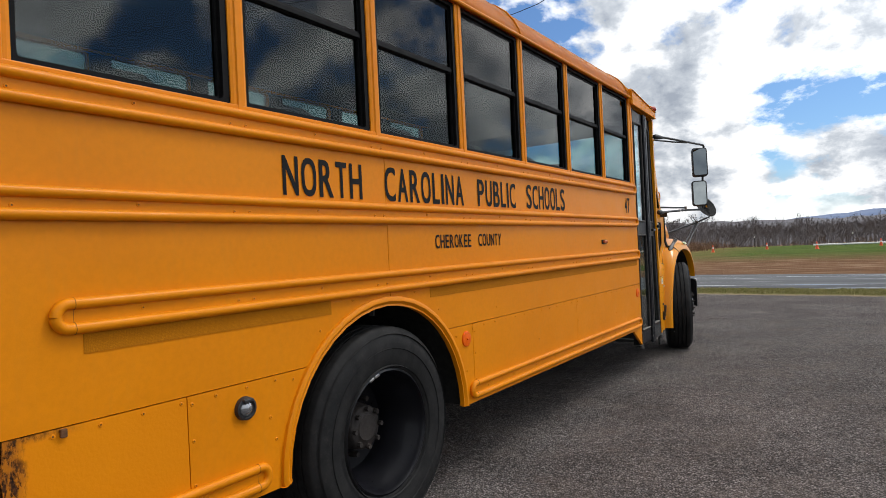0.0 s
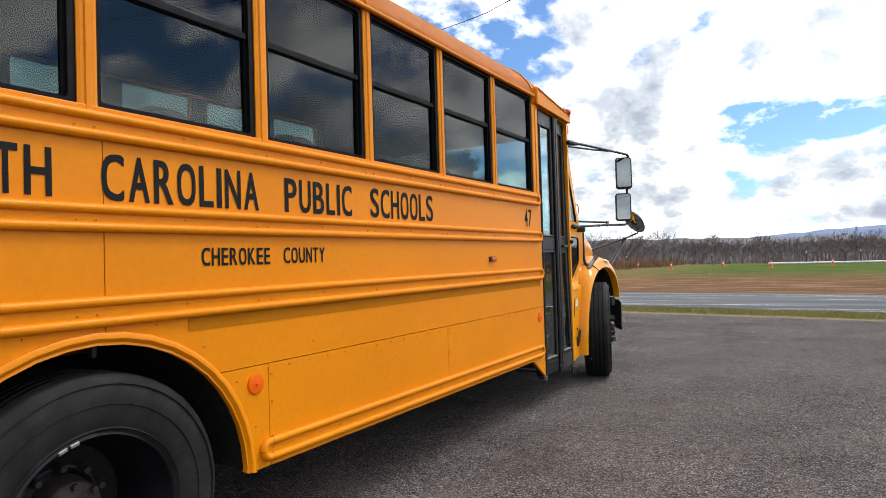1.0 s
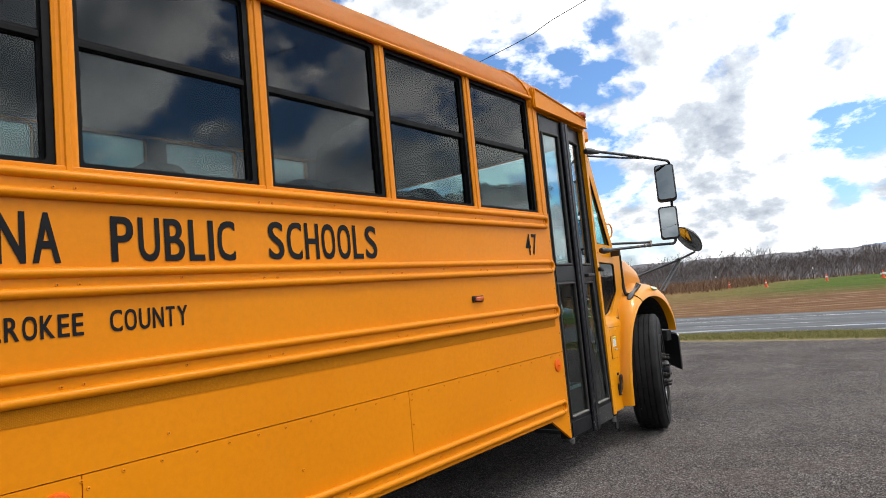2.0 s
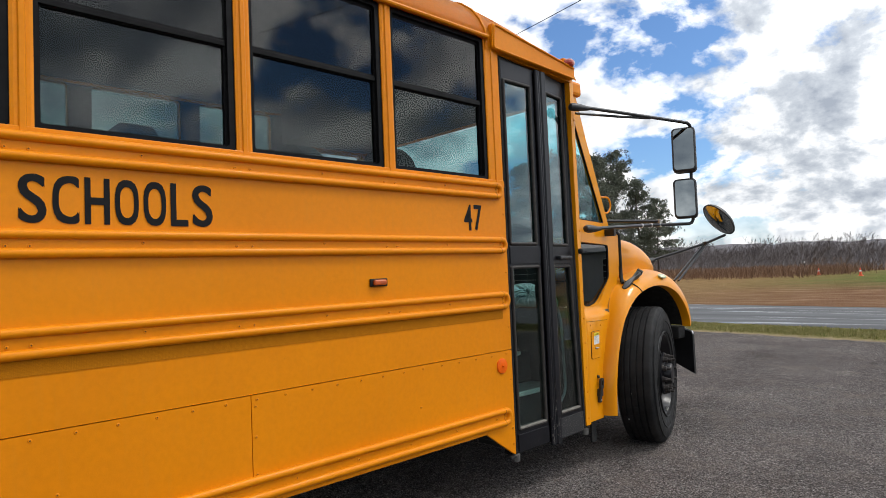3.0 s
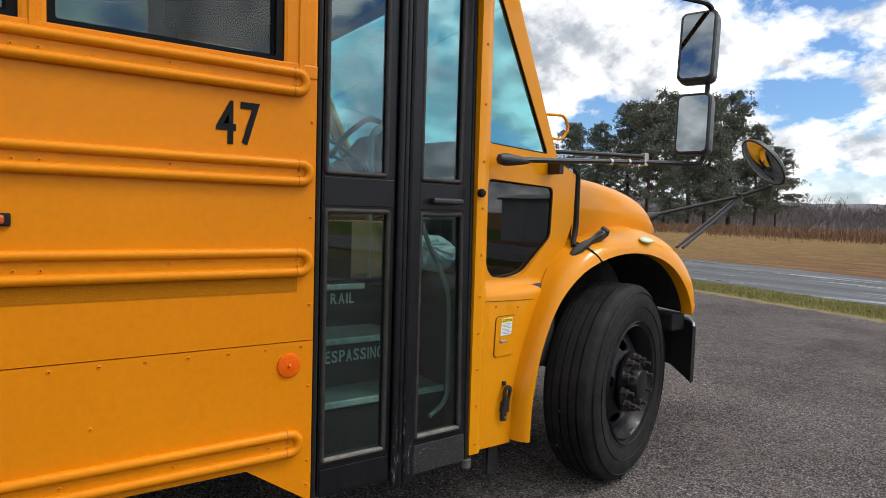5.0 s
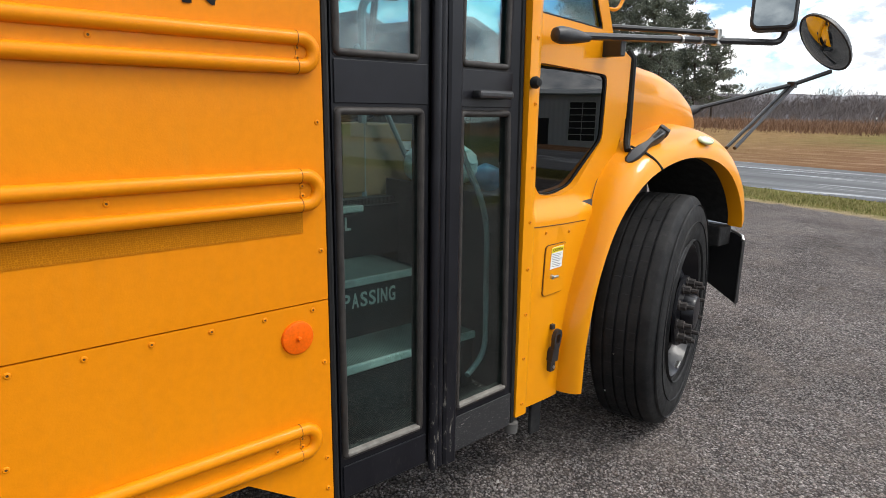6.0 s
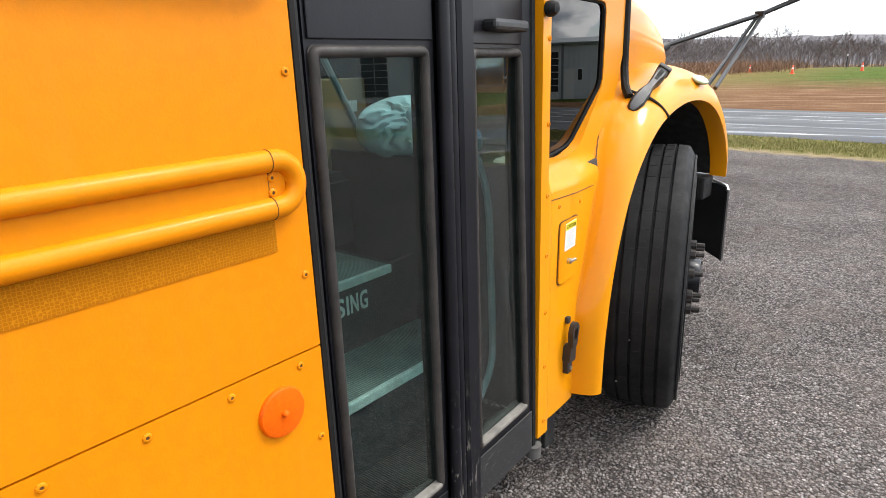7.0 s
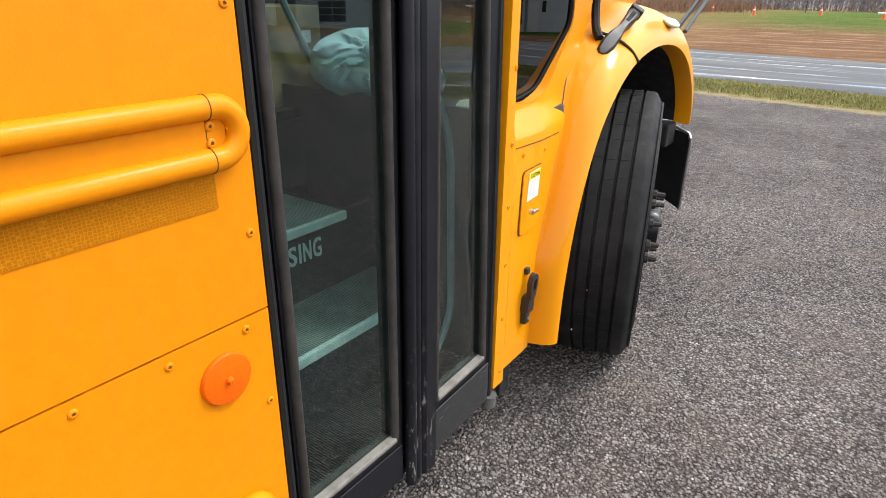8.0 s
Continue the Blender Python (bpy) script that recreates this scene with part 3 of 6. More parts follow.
MID = -WIDE / 2


def arch_r(grow=0.0):
    """The rear wheel opening, from its rear foot over the top to the front foot."""
    pts = []
    for i in range(25):
        a = radians(196 - i * 212 / 24)
        rr = 0.628 + grow
        pts.append((4.185 + rr * math.cos(a), max(0.435 - grow * 0.2, 0.437 + (rr - 0.004) * math.sin(a))))
    pts[0] = (pts[1][0] - 0.01, 0.43)
    pts[-1] = (pts[-2][0] + 0.012, 0.43)
    return pts


def clip_poly(lo, hi, ys):
    return [(ys[0], lo), (ys[1], lo), (ys[1], hi), (ys[0], hi)]


def side_panels():
    g = 0.0018
    a = arch_r()
    seam_y, z1, zr, z2, z3, z4 = 4.22, 0.866, 0.849, 1.150, 1.460, 1.790
    # skirt panels behind and before the wheel
    left = [p for p in a if p[1] < zr and p[0] < AXLE_R[0]]
    right = [p for p in a if p[1] < z1 and p[0] > AXLE_R[0]]
    rough_edge = [(2.652, 0.43), (2.648, 0.56), (2.655, 0.66), (2.645, 0.75), (2.652, zr - g)]
    part("side_panel", plated([(REAR, 0.43), (2.64, 0.43), (2.64, zr - g), (REAR, zr - g)], x=-0.001), RUSTY, bus, "rusted yellow skirt panel")
    part("side_panel", plated([(2.652, 0.43), (3.169 - g, 0.43), (3.169 - g, zr - g)] + rough_edge[::-1][:-1]), RUSTY, bus, "yellow skirt panel, rusted along its rear edge")
    part("side_panel", plated([(3.169 + g, 0.43)] + left + [(left[-1][0] + 0.012, zr - g), (3.169 + g, zr - g)]), YELLOW, bus)
    part("side_panel", plated(right + [(4.922 - g, 0.43), (4.922 - g, z1 - g), (right[0][0] - 0.025, z1 - g)]), YELLOW, bus)
    part("side_panel", plated([(4.922 + g, 0.43), (6.413 - g, 0.43), (6.413 - g, z1 - g), (4.922 + g, z1 - g)]), YELLOW, bus)
    part("side_panel", plated([(6.413 + g, 0.43), (7.765, 0.43), (FRONT - 0.012, 0.277), (FRONT, 0.277), (FRONT, z1 - g), (6.413 + g, z1 - g)]), YELLOW, bus)
    # the row over the skirt carries the crown of the wheel opening
    top = [p for p in a if p[1] > z1 + g]
    lo = [p for p in a if p[1] > zr + g and p[0] < seam_y - g]
    hi = [p for p in top if p[0] > seam_y + g]
    crown = max(p[1] for p in a)
    part("side_panel", plated([(REAR, zr + g), (lo[0][0] - 0.008, zr + g)] + lo + [(seam_y - g, crown), (seam_y - g, z2), (REAR, z2)]), YELLOW, bus)
    part("side_panel", plated([(seam_y + g, crown)] + hi + [(hi[-1][0] + 0.008, z1 + g), (FRONT, z1 + g), (FRONT, z2), (seam_y + g, z2)]), YELLOW, bus)
    for z_a, z_b in ((z2, z3), (z3, z4)):
        part("side_panel", plated(clip_poly(z_a, z_b, (REAR, seam_y - g))), YELLOW, bus)
        part("side_panel", plated(clip_poly(z_a, z_b, (seam_y + g, FRONT))), YELLOW, bus)
    # dark backing that shows in the joints and behind the rust hole
    bm = plated([(REAR, 0.45), (AXLE_R[0] - 0.70, 0.45), (AXLE_R[0] - 0.70, 1.10), (AXLE_R[0] + 0.70, 1.10), (AXLE_R[0] + 0.70, 0.45), (FRONT - 0.02, 0.45), (FRONT - 0.02, 1.80), (REAR, 1.80)], x=-0.0215, thick=0.02)
    part("inner_wall", bm, SEAM, bus)
    # rolled flange round the wheel opening
    bm = bmesh.new()
    out_, in_ = arch_r(0.022), arch_r(-0.022)
    rows = []
    for (yo, zo), (yi, zi) in zip(out_, in_):
        v = Vector((yi - yo, zi - zo))
        prof = [(-0.01, 0.0), (0.012, 0.04), (0.018, 0.25), (0.018, 0.5), (0.006, 0.8), (0.009, 1.0), (-0.018, 1.0)]
        rows.append([(px, yo + v.x * k, zo + v.y * k) for px, k in prof])
    skin(bm, rows, closed=False)
    bmesh.ops.recalc_face_normals(bm, faces=bm.faces)
    part("wheel_arch_flange", bm, YELLOW, bus, smooth=True)
    bm = bmesh.new()
    rows = [[(-0.02, p[0], p[1]), (-0.75, p[0], p[1])] for p in arch_r(0.02)]
    skin(bm, rows, closed=False)
    part("wheel_well", bm, UNDER, bus, smooth=True)


def rub_rail(z0, z1, y0, y1, round_rear, round_front):
    """A pressed guard rail: two half-round beads, a web between them, and a looped end."""
    r = 0.0165
    h = (z1 - z0) / 2 - r
    zc = (z0 + z1) / 2
    web = bmesh.new()
    box(web, 0.0005, 0.009, y0 + (h if round_rear else 0), y1 - (h if round_front else 0), zc - h, zc + h)
    rail = part("guard_rail", web, YELLOW, bus)
    # lower bead, front loop, upper bead
    pts = []
    if round_rear:
        for i in range(9):
            a = radians(180 - 90 * (1 - i / 8))
            pts.append((y0 + r + h + h * math.cos(radians(180 + 90 * i / 8)), zc + h * math.sin(radians(180 + 90 * i / 8))))
    else:
        pts.append((y0, zc - h))
    if round_front:
        for i in range(17):
            a = radians(-90 + 180 * i / 16)
            pts.append((y1 - r - h + h * math.cos(a), zc + h * math.sin(a)))
    else:
        pts += [(y1, zc - h), (y1, zc + h)]
    if round_rear:
        for i in range(9):
            a = radians(90 + 90 * i / 8)
            pts.append((y0 + r + h + h * math.cos(a), zc + h * math.sin(a)))
    else:
        pts.append((y0, zc + h))
    bm = bmesh.new()
    if round_front or round_rear:
        tube(bm, [(0.010, y, z) for y, z in pts], r, 18)
    else:
        tube(bm, [(0.010, y0, zc - h), (0.010, y1, zc - h)], r, 18)
        tube(bm, [(0.010, y0, zc + h), (0.010, y1, zc + h)], r, 18)
    part("bead", bm, YELLOW, rail, smooth=True)
    # the end cap's joint, a thin line across the beads
    for rounded_end, ye in ((round_rear, y0 + r + h + 0.012), (round_front, y1 - r - h - 0.012)):
        if rounded_end:
            bm = bmesh.new()
            for zz in (zc - h, zc + h):
                tube(bm, [(0.010, ye - 0.0005, zz), (0.010, ye + 0.0005, zz)], r + 0.0009, 36)
            box(bm, 0.009, 0.0094, ye - 0.0006, ye + 0.0006, zc - h, zc + h)
            part("cap_joint", bm, SEAM, rail)
    return rail


POST = 0.066


def window(y):
    """A split-sash side window in its opening; y is its near edge."""
    w = PITCH - POST
    y0, y1 = y, y + w
    bm = plated(rounded(y0 - 0.004, y1 + 0.004, SILL - 0.004, HEAD + 0.004, 0.02), [rounded(y0 + 0.016, y1 - 0.026, SILL + 0.010, HEAD - 0.018, 0.016)], x=-0.010, thick=0.05)
    bm2 = plated(rounded(y0 + 0.010, y1 - 0.016, SILL + 0.006, HEAD - 0.012, 0.016), [rounded(y0 + 0.022, y1 - 0.036, SILL + 0.020, 2.250, 0.008), rounded(y0 + 0.022, y1 - 0.032, 2.286, HEAD - 0.036, 0.008)], x=-0.028, thick=0.020)
    win = part("window", bm, FRAMEBLACK, bus)
    part("sash_frame", bm2, FRAMEBLACK, win)
    part("sash_rail", boxed(-0.044, -0.018, y0 + 0.012, y1 - 0.03, 2.253, 2.276, bevel=0.003), FRAMEBLACK, win)
    p1 = part("pane", boxed(-0.0415, -0.0375, y0 + 0.018, y1 - 0.032, SILL + 0.016, 2.252), TINTED, win)
    p2 = part("pane", boxed(-0.0335, -0.0295, y0 + 0.018, y1 - 0.028, 2.284, HEAD - 0.034), UPPERTINT, win)
    for p in (p1, p2):
        p.visible_shadow = False
    return win


def windows_and_pillars():
    ys = [FIRST + PITCH * k for k in range(-3, 6)]
    for y in ys:
        window(y)
        # a post ahead of each window, pressed with a shallow ridge
        a, b = y + PITCH - POST, y + PITCH
        if b > 7.9:
            b = FRONT
        bm = bmesh.new()
        c = (a + b) / 2
        prof = [(a, -0.004), (a + 0.010, 0.0), (c - 0.012, 0.0), (c - 0.008, 0.006), (c + 0.008, 0.006), (c + 0.012, 0.0), (b - 0.010, 0.0), (b, -0.004), (b, -0.05), (a, -0.05)]
        skin(bm, [[(x, yy, z) for yy, x in prof] for z in (SILL - 0.044, HEAD + 0.03)])
        bmesh.ops.recalc_face_normals(bm, faces=bm.faces)
        post = part("window_post", bm, YELLOW, bus)
        bm = boxed(0.0004, 0.0022, a + 0.002, b - 0.002, SILL - 0.046, SILL - 0.0445)
        part("joint", bm, SEAM, post)
    part("rear_side_wall", boxed(-0.05, 0.0, REAR, FIRST - 3 * PITCH, SILL - 0.044, HEAD + 0.03), YELLOW, bus)
    # sill strip under the glass
    part("window_sill", boxed(-0.05, 0.004, REAR, FRONT, 1.7905, SILL - 0.003, bevel=0.003), YELLOW, bus)


def bus_roof():
    """Roof shell with its drip rail, dropping to the front cap over the door."""
    prof = [(0.004, 2.640), (0.012, 2.668), (0.004, 2.700), (-0.030, 2.765), (-0.085, 2.835), (-0.17, 2.900), (-0.30, 2.955), (-0.55, 3.010), (-0.90, 3.045), (MID, 3.055)]
    prof = prof + [(2 * MID - x, max(z, 2.735 + 0.2 * (z - 2.64))) for x, z in prof[-2::-1]]
    bm = bmesh.new()
    skin(bm, [[(x, y, z) for x, z in prof] for y in (REAR, 7.885)], closed=False)
    bmesh.ops.solidify(bm, geom=bm.faces[:], thickness=0.02)
    bmesh.ops.recalc_face_normals(bm, faces=bm.faces)
    part("roof", bm, YELLOW, bus, smooth=True)
    # narrow raised joint at the roof's front edge and roof bows
    for y in (3.41, 5.652, 7.88):
        bm = bmesh.new()
        tube(bm, [(x + (0.004 if x > MID else -0.004), y, z + 0.003) for x, z in prof], 0.006, 6)
        part("roof_seam", bm, YELLOW, bus, smooth=True)
    # drip rail
    bm = bmesh.new()
    tube(bm, [(0.016, REAR, 2.652), (0.016, 7.90, 2.652)], 0.012, 8)
    part("drip_rail", bm, YELLOW, bus, smooth=True)
    # front cap, narrowing and dropping towards the windscreen
    rings = []
    for k in range(9):
        t = k / 8
        y = 7.886 + 0.93 * t
        drop = 0.135 * t ** 1.5
        ring = []
        for i, (x, z) in enumerate(prof):
            zz = 2.585 + (z - 2.640) * (1 - 0.22 * t) + (0.06 - drop * 0.7 if z > 2.65 else 0.0)
            xx = MID + (x - MID) * (1 - 0.018 * t * t)
            ring.append((xx, y, zz))
        rings.append(ring)
    bm = bmesh.new()
    skin(bm, rings, closed=False)
    bmesh.ops.solidify(bm, geom=bm.faces[:], thickness=0.02)
    bmesh.ops.recalc_face_normals(bm, faces=bm.faces)
    part("front_cap", bm, YELLOW, bus, smooth=True)
    # header over the door, a pressed panel that stands proud
    bm = bmesh.new()
    o = soften([(7.925, 2.590), (8.740, 2.560), (8.742, 2.640), (7.930, 2.745)], 0.02)
    plate(bm, o, x=0.024, thick=0.03)
    hd = part("door_header", bm, YELLOW, bus)
    bm = bmesh.new()
    tube(bm, bend([(0.026, 8.735, 2.634), (0.026, 7.945, 2.735), (0.026, 7.94, 2.600)], 0.02), 0.007, 6)
    part("header_bead", bm, YELLOW, hd, smooth=True)
    # inner lintel behind the header, down to the door's frame
    part("door_lintel", plated([(7.985, 2.582), (8.752, 2.552), (8.752, 2.66), (7.985, 2.70)], x=-0.012, thick=0.09), YELLOW, bus)
    bm = bmesh.new()
    tube(bm, [(0.026, 7.94, 2.597), (0.026, 8.735, 2.566)], 0.006, 6)
    part("header_lip", bm, YELLOW, bus, smooth=True)
    # marker lamp at the front corner of the cap
    bm = bmesh.new()
    lathe(bm, [(0.0, 0.05), (0.018, 0.046), (0.030, 0.03), (0.034, 0.0)], 14, Matrix.Translation((0.0, 8.70, 2.665)) @ Matrix.Diagonal((1, 1.25, 1, 1)))
    part("corner_lamp", bm, REDLENS, bus, "red clearance lamp", smooth=True)
    part("lamp_base", boxed(-0.05, 0.006, 8.655, 8.745, 2.632, 2.70, bevel=0.01), YELLOW, bus)


def body_shell():
    """Far side, rear wall, bulkheads, floor, ceiling lining and chassis."""
    x0, x1 = -WIDE, -WIDE + 0.06
    holes = [rounded(FIRST + PITCH * k + 0.02, FIRST + PITCH * (k + 1) - 0.124, SILL + 0.02, HEAD + 0.065, 0.03) for k in range(-3, 6)]
    part("far_side_wall", plated([(REAR, 0.43), (8.9, 0.43), (8.9, 2.73), (REAR, 2.73)], holes + [rounded(8.05, 8.8, 1.55, 2.45, 0.05)], x=x1, thick=0.06), YELLOW, bus)
    for h in holes:
        ys, zs = [p[0] for p in h], [p[1] for p in h]
        p = part("far_pane", boxed(x0 + 0.02, x0 + 0.026, min(ys), max(ys), min(zs), max(zs)), TINTED, bus)
        p.visible_shadow = False
        part("sash_bar", boxed(x0 + 0.012, x0 + 0.05, min(ys), max(ys), 2.20, 2.235), BLACK, bus)
    # lining panels inside, dark and plain
    part("far_lining", plated([(REAR + 0.05, SILL), (8.0, SILL), (8.0, 2.73), (REAR + 0.05, 2.73)], [rounded(FIRST + PITCH * k + 0.02, FIRST + PITCH * (k + 1) - 0.124, SILL + 0.02, HEAD + 0.065, 0.03) for k in range(-3, 6)], x=x1 + 0.012, thick=0.010), CABIN, bus)
    part("cab_headliner", boxed(-WIDE + 0.07, -0.075, 7.95, 8.80, 2.480, 2.495), CABIN, bus)
    part("cab_bulkhead", plated([(-WIDE + 0.05, 2.480), (-0.05, 2.480), (-0.05, 2.66), (-0.11, 2.82), (-0.34, 2.94), (-0.9, 3.005), (-1.54, 3.005), (-2.10, 2.94), (-2.33, 2.82), (-WIDE + 0.05, 2.66)], thick=0.02, place=lambda a, z, xx: (a, 7.94 + xx, z)), CABIN, bus)
    part("far_lining", boxed(x1 + 0.002, x1 + 0.02, REAR + 0.05, 8.0, 0.98, SILL), CABIN, bus)
    part("near_lining", boxed(-0.062, -0.052, REAR + 0.05, 7.98, 1.12, SILL - 0.01), CABIN, bus)
    part("rear_wall", plated([(-WIDE, 0.45), (0.0, 0.45), (0.0, 2.66), (-0.3, 2.95), (-WIDE + 0.3, 2.95), (-WIDE, 2.66)], [rounded(-1.65, -0.80, 1.7, 2.5, 0.06)], x=0, thick=0.05, place=lambda y, z, xx: (y, REAR - xx, z)), YELLOW, bus)
    for xa, xb, ya, yb in ((-WIDE + 0.03, -0.80, REAR + 0.03, 7.99), (-0.80, -0.065, REAR + 0.03, 3.50), (-0.80, -0.065, 4.90, 7.99)):
        part("floor_pan", boxed(xa, xb, ya, yb, 0.93, 0.98), FLOORRUB, bus)
    part("wheel_box", boxed(-0.80, -0.065, 3.50, 4.90, 1.085, 1.11), UNDER, bus)
    part("floor_pan", boxed(-WIDE + 0.03, -0.78, 7.99, 9.05, 0.93, 0.98), FLOORRUB, bus)
    bm = bmesh.new()
    for xx in (-0.80, -1.64):
        box(bm, xx - 0.04, xx + 0.04, REAR + 0.1, 10.3, 0.55, 0.80)
    for yy in (2.2, 3.2, 5.3, 6.6, 7.6):
        box(bm, -WIDE + 0.15, -0.12, yy - 0.03, yy + 0.03, 0.80, 0.93)
    part("chassis", bm, UNDER, bus)
    for (ya, za), h in ((AXLE_R, 0.08), (AXLE_F, 0.05)):
        bm = bmesh.new()
        tube(bm, [(-WIDE + 0.35, ya, za), (-0.40, ya, za)], h, 12)
        part("axle", bm, UNDER, bus)
    part("fuel_tank", boxed(-0.75, -0.18, 5.6, 6.9, 0.50, 0.86, bevel=0.05), UNDER, bus)
    part("skirt_inner", boxed(-WIDE, -WIDE + 0.02, REAR, 8.0, 0.30, 0.44), UNDER, bus)
    # ceiling lining
    bm = bmesh.new()
    prof = [(-0.06, 2.64), (-0.12, 2.80), (-0.35, 2.92), (-0.9, 2.99), (-1.54, 2.99), (-2.09, 2.92), (-2.32, 2.82), (-2.38, 2.73)]
    skin(bm, [[(x, y, z) for x, z in prof] for y in (REAR + 0.04, 8.2)], closed=False)
    part("headliner", bm, CABIN, bus, smooth=True)


side_panels()
for za, zb, ya, yb, rr, rf in ((1.722, 1.818, REAR, 7.972, False, True), (1.414, 1.508, REAR, 7.990, False, True), (1.098, 1.200, 2.770, 7.992, True, True), (0.452, 0.552, 4.862, 7.965, True, True), (0.452, 0.552, REAR, 3.487, False, True)):
    rub_rail(za, zb, ya, yb, rr, rf)
windows_and_pillars()
bus_roof()
body_shell()

for y0, y1, z0, z1 in ((2.86, 3.834, 1.040, 1.096), (4.533, 7.937, 1.046, 1.101)):
    part("reflective_tape", boxed(0.0005, 0.0022, y0, y1, z0, z1), TAPE, bus, "dull gold reflective tape with a honeycomb pattern")

for words, y0, y1, z0, z1 in (("NORTH", 3.608, 4.058, 1.523, 1.676), ("CAROLINA", 4.214, 4.89, 1.522, 1.681), ("PUBLIC", 5.04, 5.504, 1.525, 1.678), ("SCHOOLS", 5.656, 6.278, 1.527, 1.685), ("CHEROKEE", 4.599, 4.946, 1.292, 1.363), ("COUNTY", 5.026, 5.292, 1.294, 1.365), ("47", 7.656, 7.798, 1.541, 1.682)):
    lettering("lettering", words, y0, y1, z0, z1, 0.0025, LETTER, bus, "black block lettering", 0.010)


def reflector(y, z, r=0.043):
    bm = bmesh.new()
    lathe(bm, [(0.0, 0.009), (r * 0.8, 0.0085), (r * 0.94, 0.007), (r, 0.003), (r, 0.0)], 28, Matrix.Translation((0.0, y, z)))
    ob = part("side_reflector", bm, AMBER, bus, "round amber reflector", smooth=True)
    bm = bmesh.new()
    lathe(bm, [(0.0, 0.017), (0.004, 0.016), (0.0065, 0.012), (0.0065, 0.009)], 10, Matrix.Translation((0.0, y, z)))
    part("screw", bm, AMBER, ob, smooth=True)
    return ob


reflector(4.850, 0.790)
reflector(7.911, 0.783)
# amber marker lamp amidships
base = part("marker_lamp", boxed(0.0, 0.010, 7.010, 7.112, 1.266, 1.303, bevel=0.004), RUBBER, bus, "small amber marker lamp")
part("lens", boxed(0.008, 0.026, 7.024, 7.098, 1.272, 1.298, bevel=0.007), AMBERDIM, base)
# round work lamp near the rear wheel
bm = bmesh.new()
lathe(bm, [(0.0, 0.010), (0.029, 0.010), (0.033, 0.018), (0.040, 0.016), (0.042, 0.0)], 30, Matrix.Translation((0.0, 3.388, 0.760)))
lamp_ob = part("side_lamp", bm, PLASTIC, bus, "round lamp in a black housing", smooth=True)
bm = bmesh.new()
lathe(bm, [(0.0, 0.024), (0.015, 0.022), (0.024, 0.016), (0.028, 0.008)], 24, Matrix.Translation((0.0, 3.388, 0.760)))
part("lens", bm, LENSGREY, lamp_ob, smooth=True)
part("visor", boxed(0.012, 0.030, 3.368, 3.408, 0.782, 0.796, bevel=0.004), PLASTIC, lamp_ob)
# rusted edge by the rear
part("bolt_head", boxed(0.0, 0.012, 2.786, 2.804, 0.822, 0.846, bevel=0.003), RUST, bus)


def ease(v, a, b):
    t = max(0.0, min(1.0, (v - a) / (b - a)))
    return t * t * (3 - 2 * t)


# ---- rear wheels ----
def tyre_profile(r=0.508, w=0.275, grooves=True):
    h = w / 2
    pts = [(0.286, -h * 0.80), (0.300, -h * 0.86), (0.36, -h * 0.99), (0.42, -h), (0.465, -h * 0.95), (r - 0.022, -h * 0.86), (r - 0.008, -h * 0.80)]
    tread = [(r - 0.003, -h * 0.74)]
    if grooves:
        for c in (-0.47, -0.16, 0.16, 0.47):
            g = 0.028
            tread += [(r, h * (c - g * 1.4)), (r - 0.011, h * (c - g)), (r - 0.011, h * (c + g)), (r, h * (c + g * 1.4))]
    else:
        tread += [(r, -h * 0.3), (r, h * 0.3)]
    tread.append((r - 0.003, h * 0.74))
    return pts + tread + [(a, -b) for a, b in pts[::-1]]


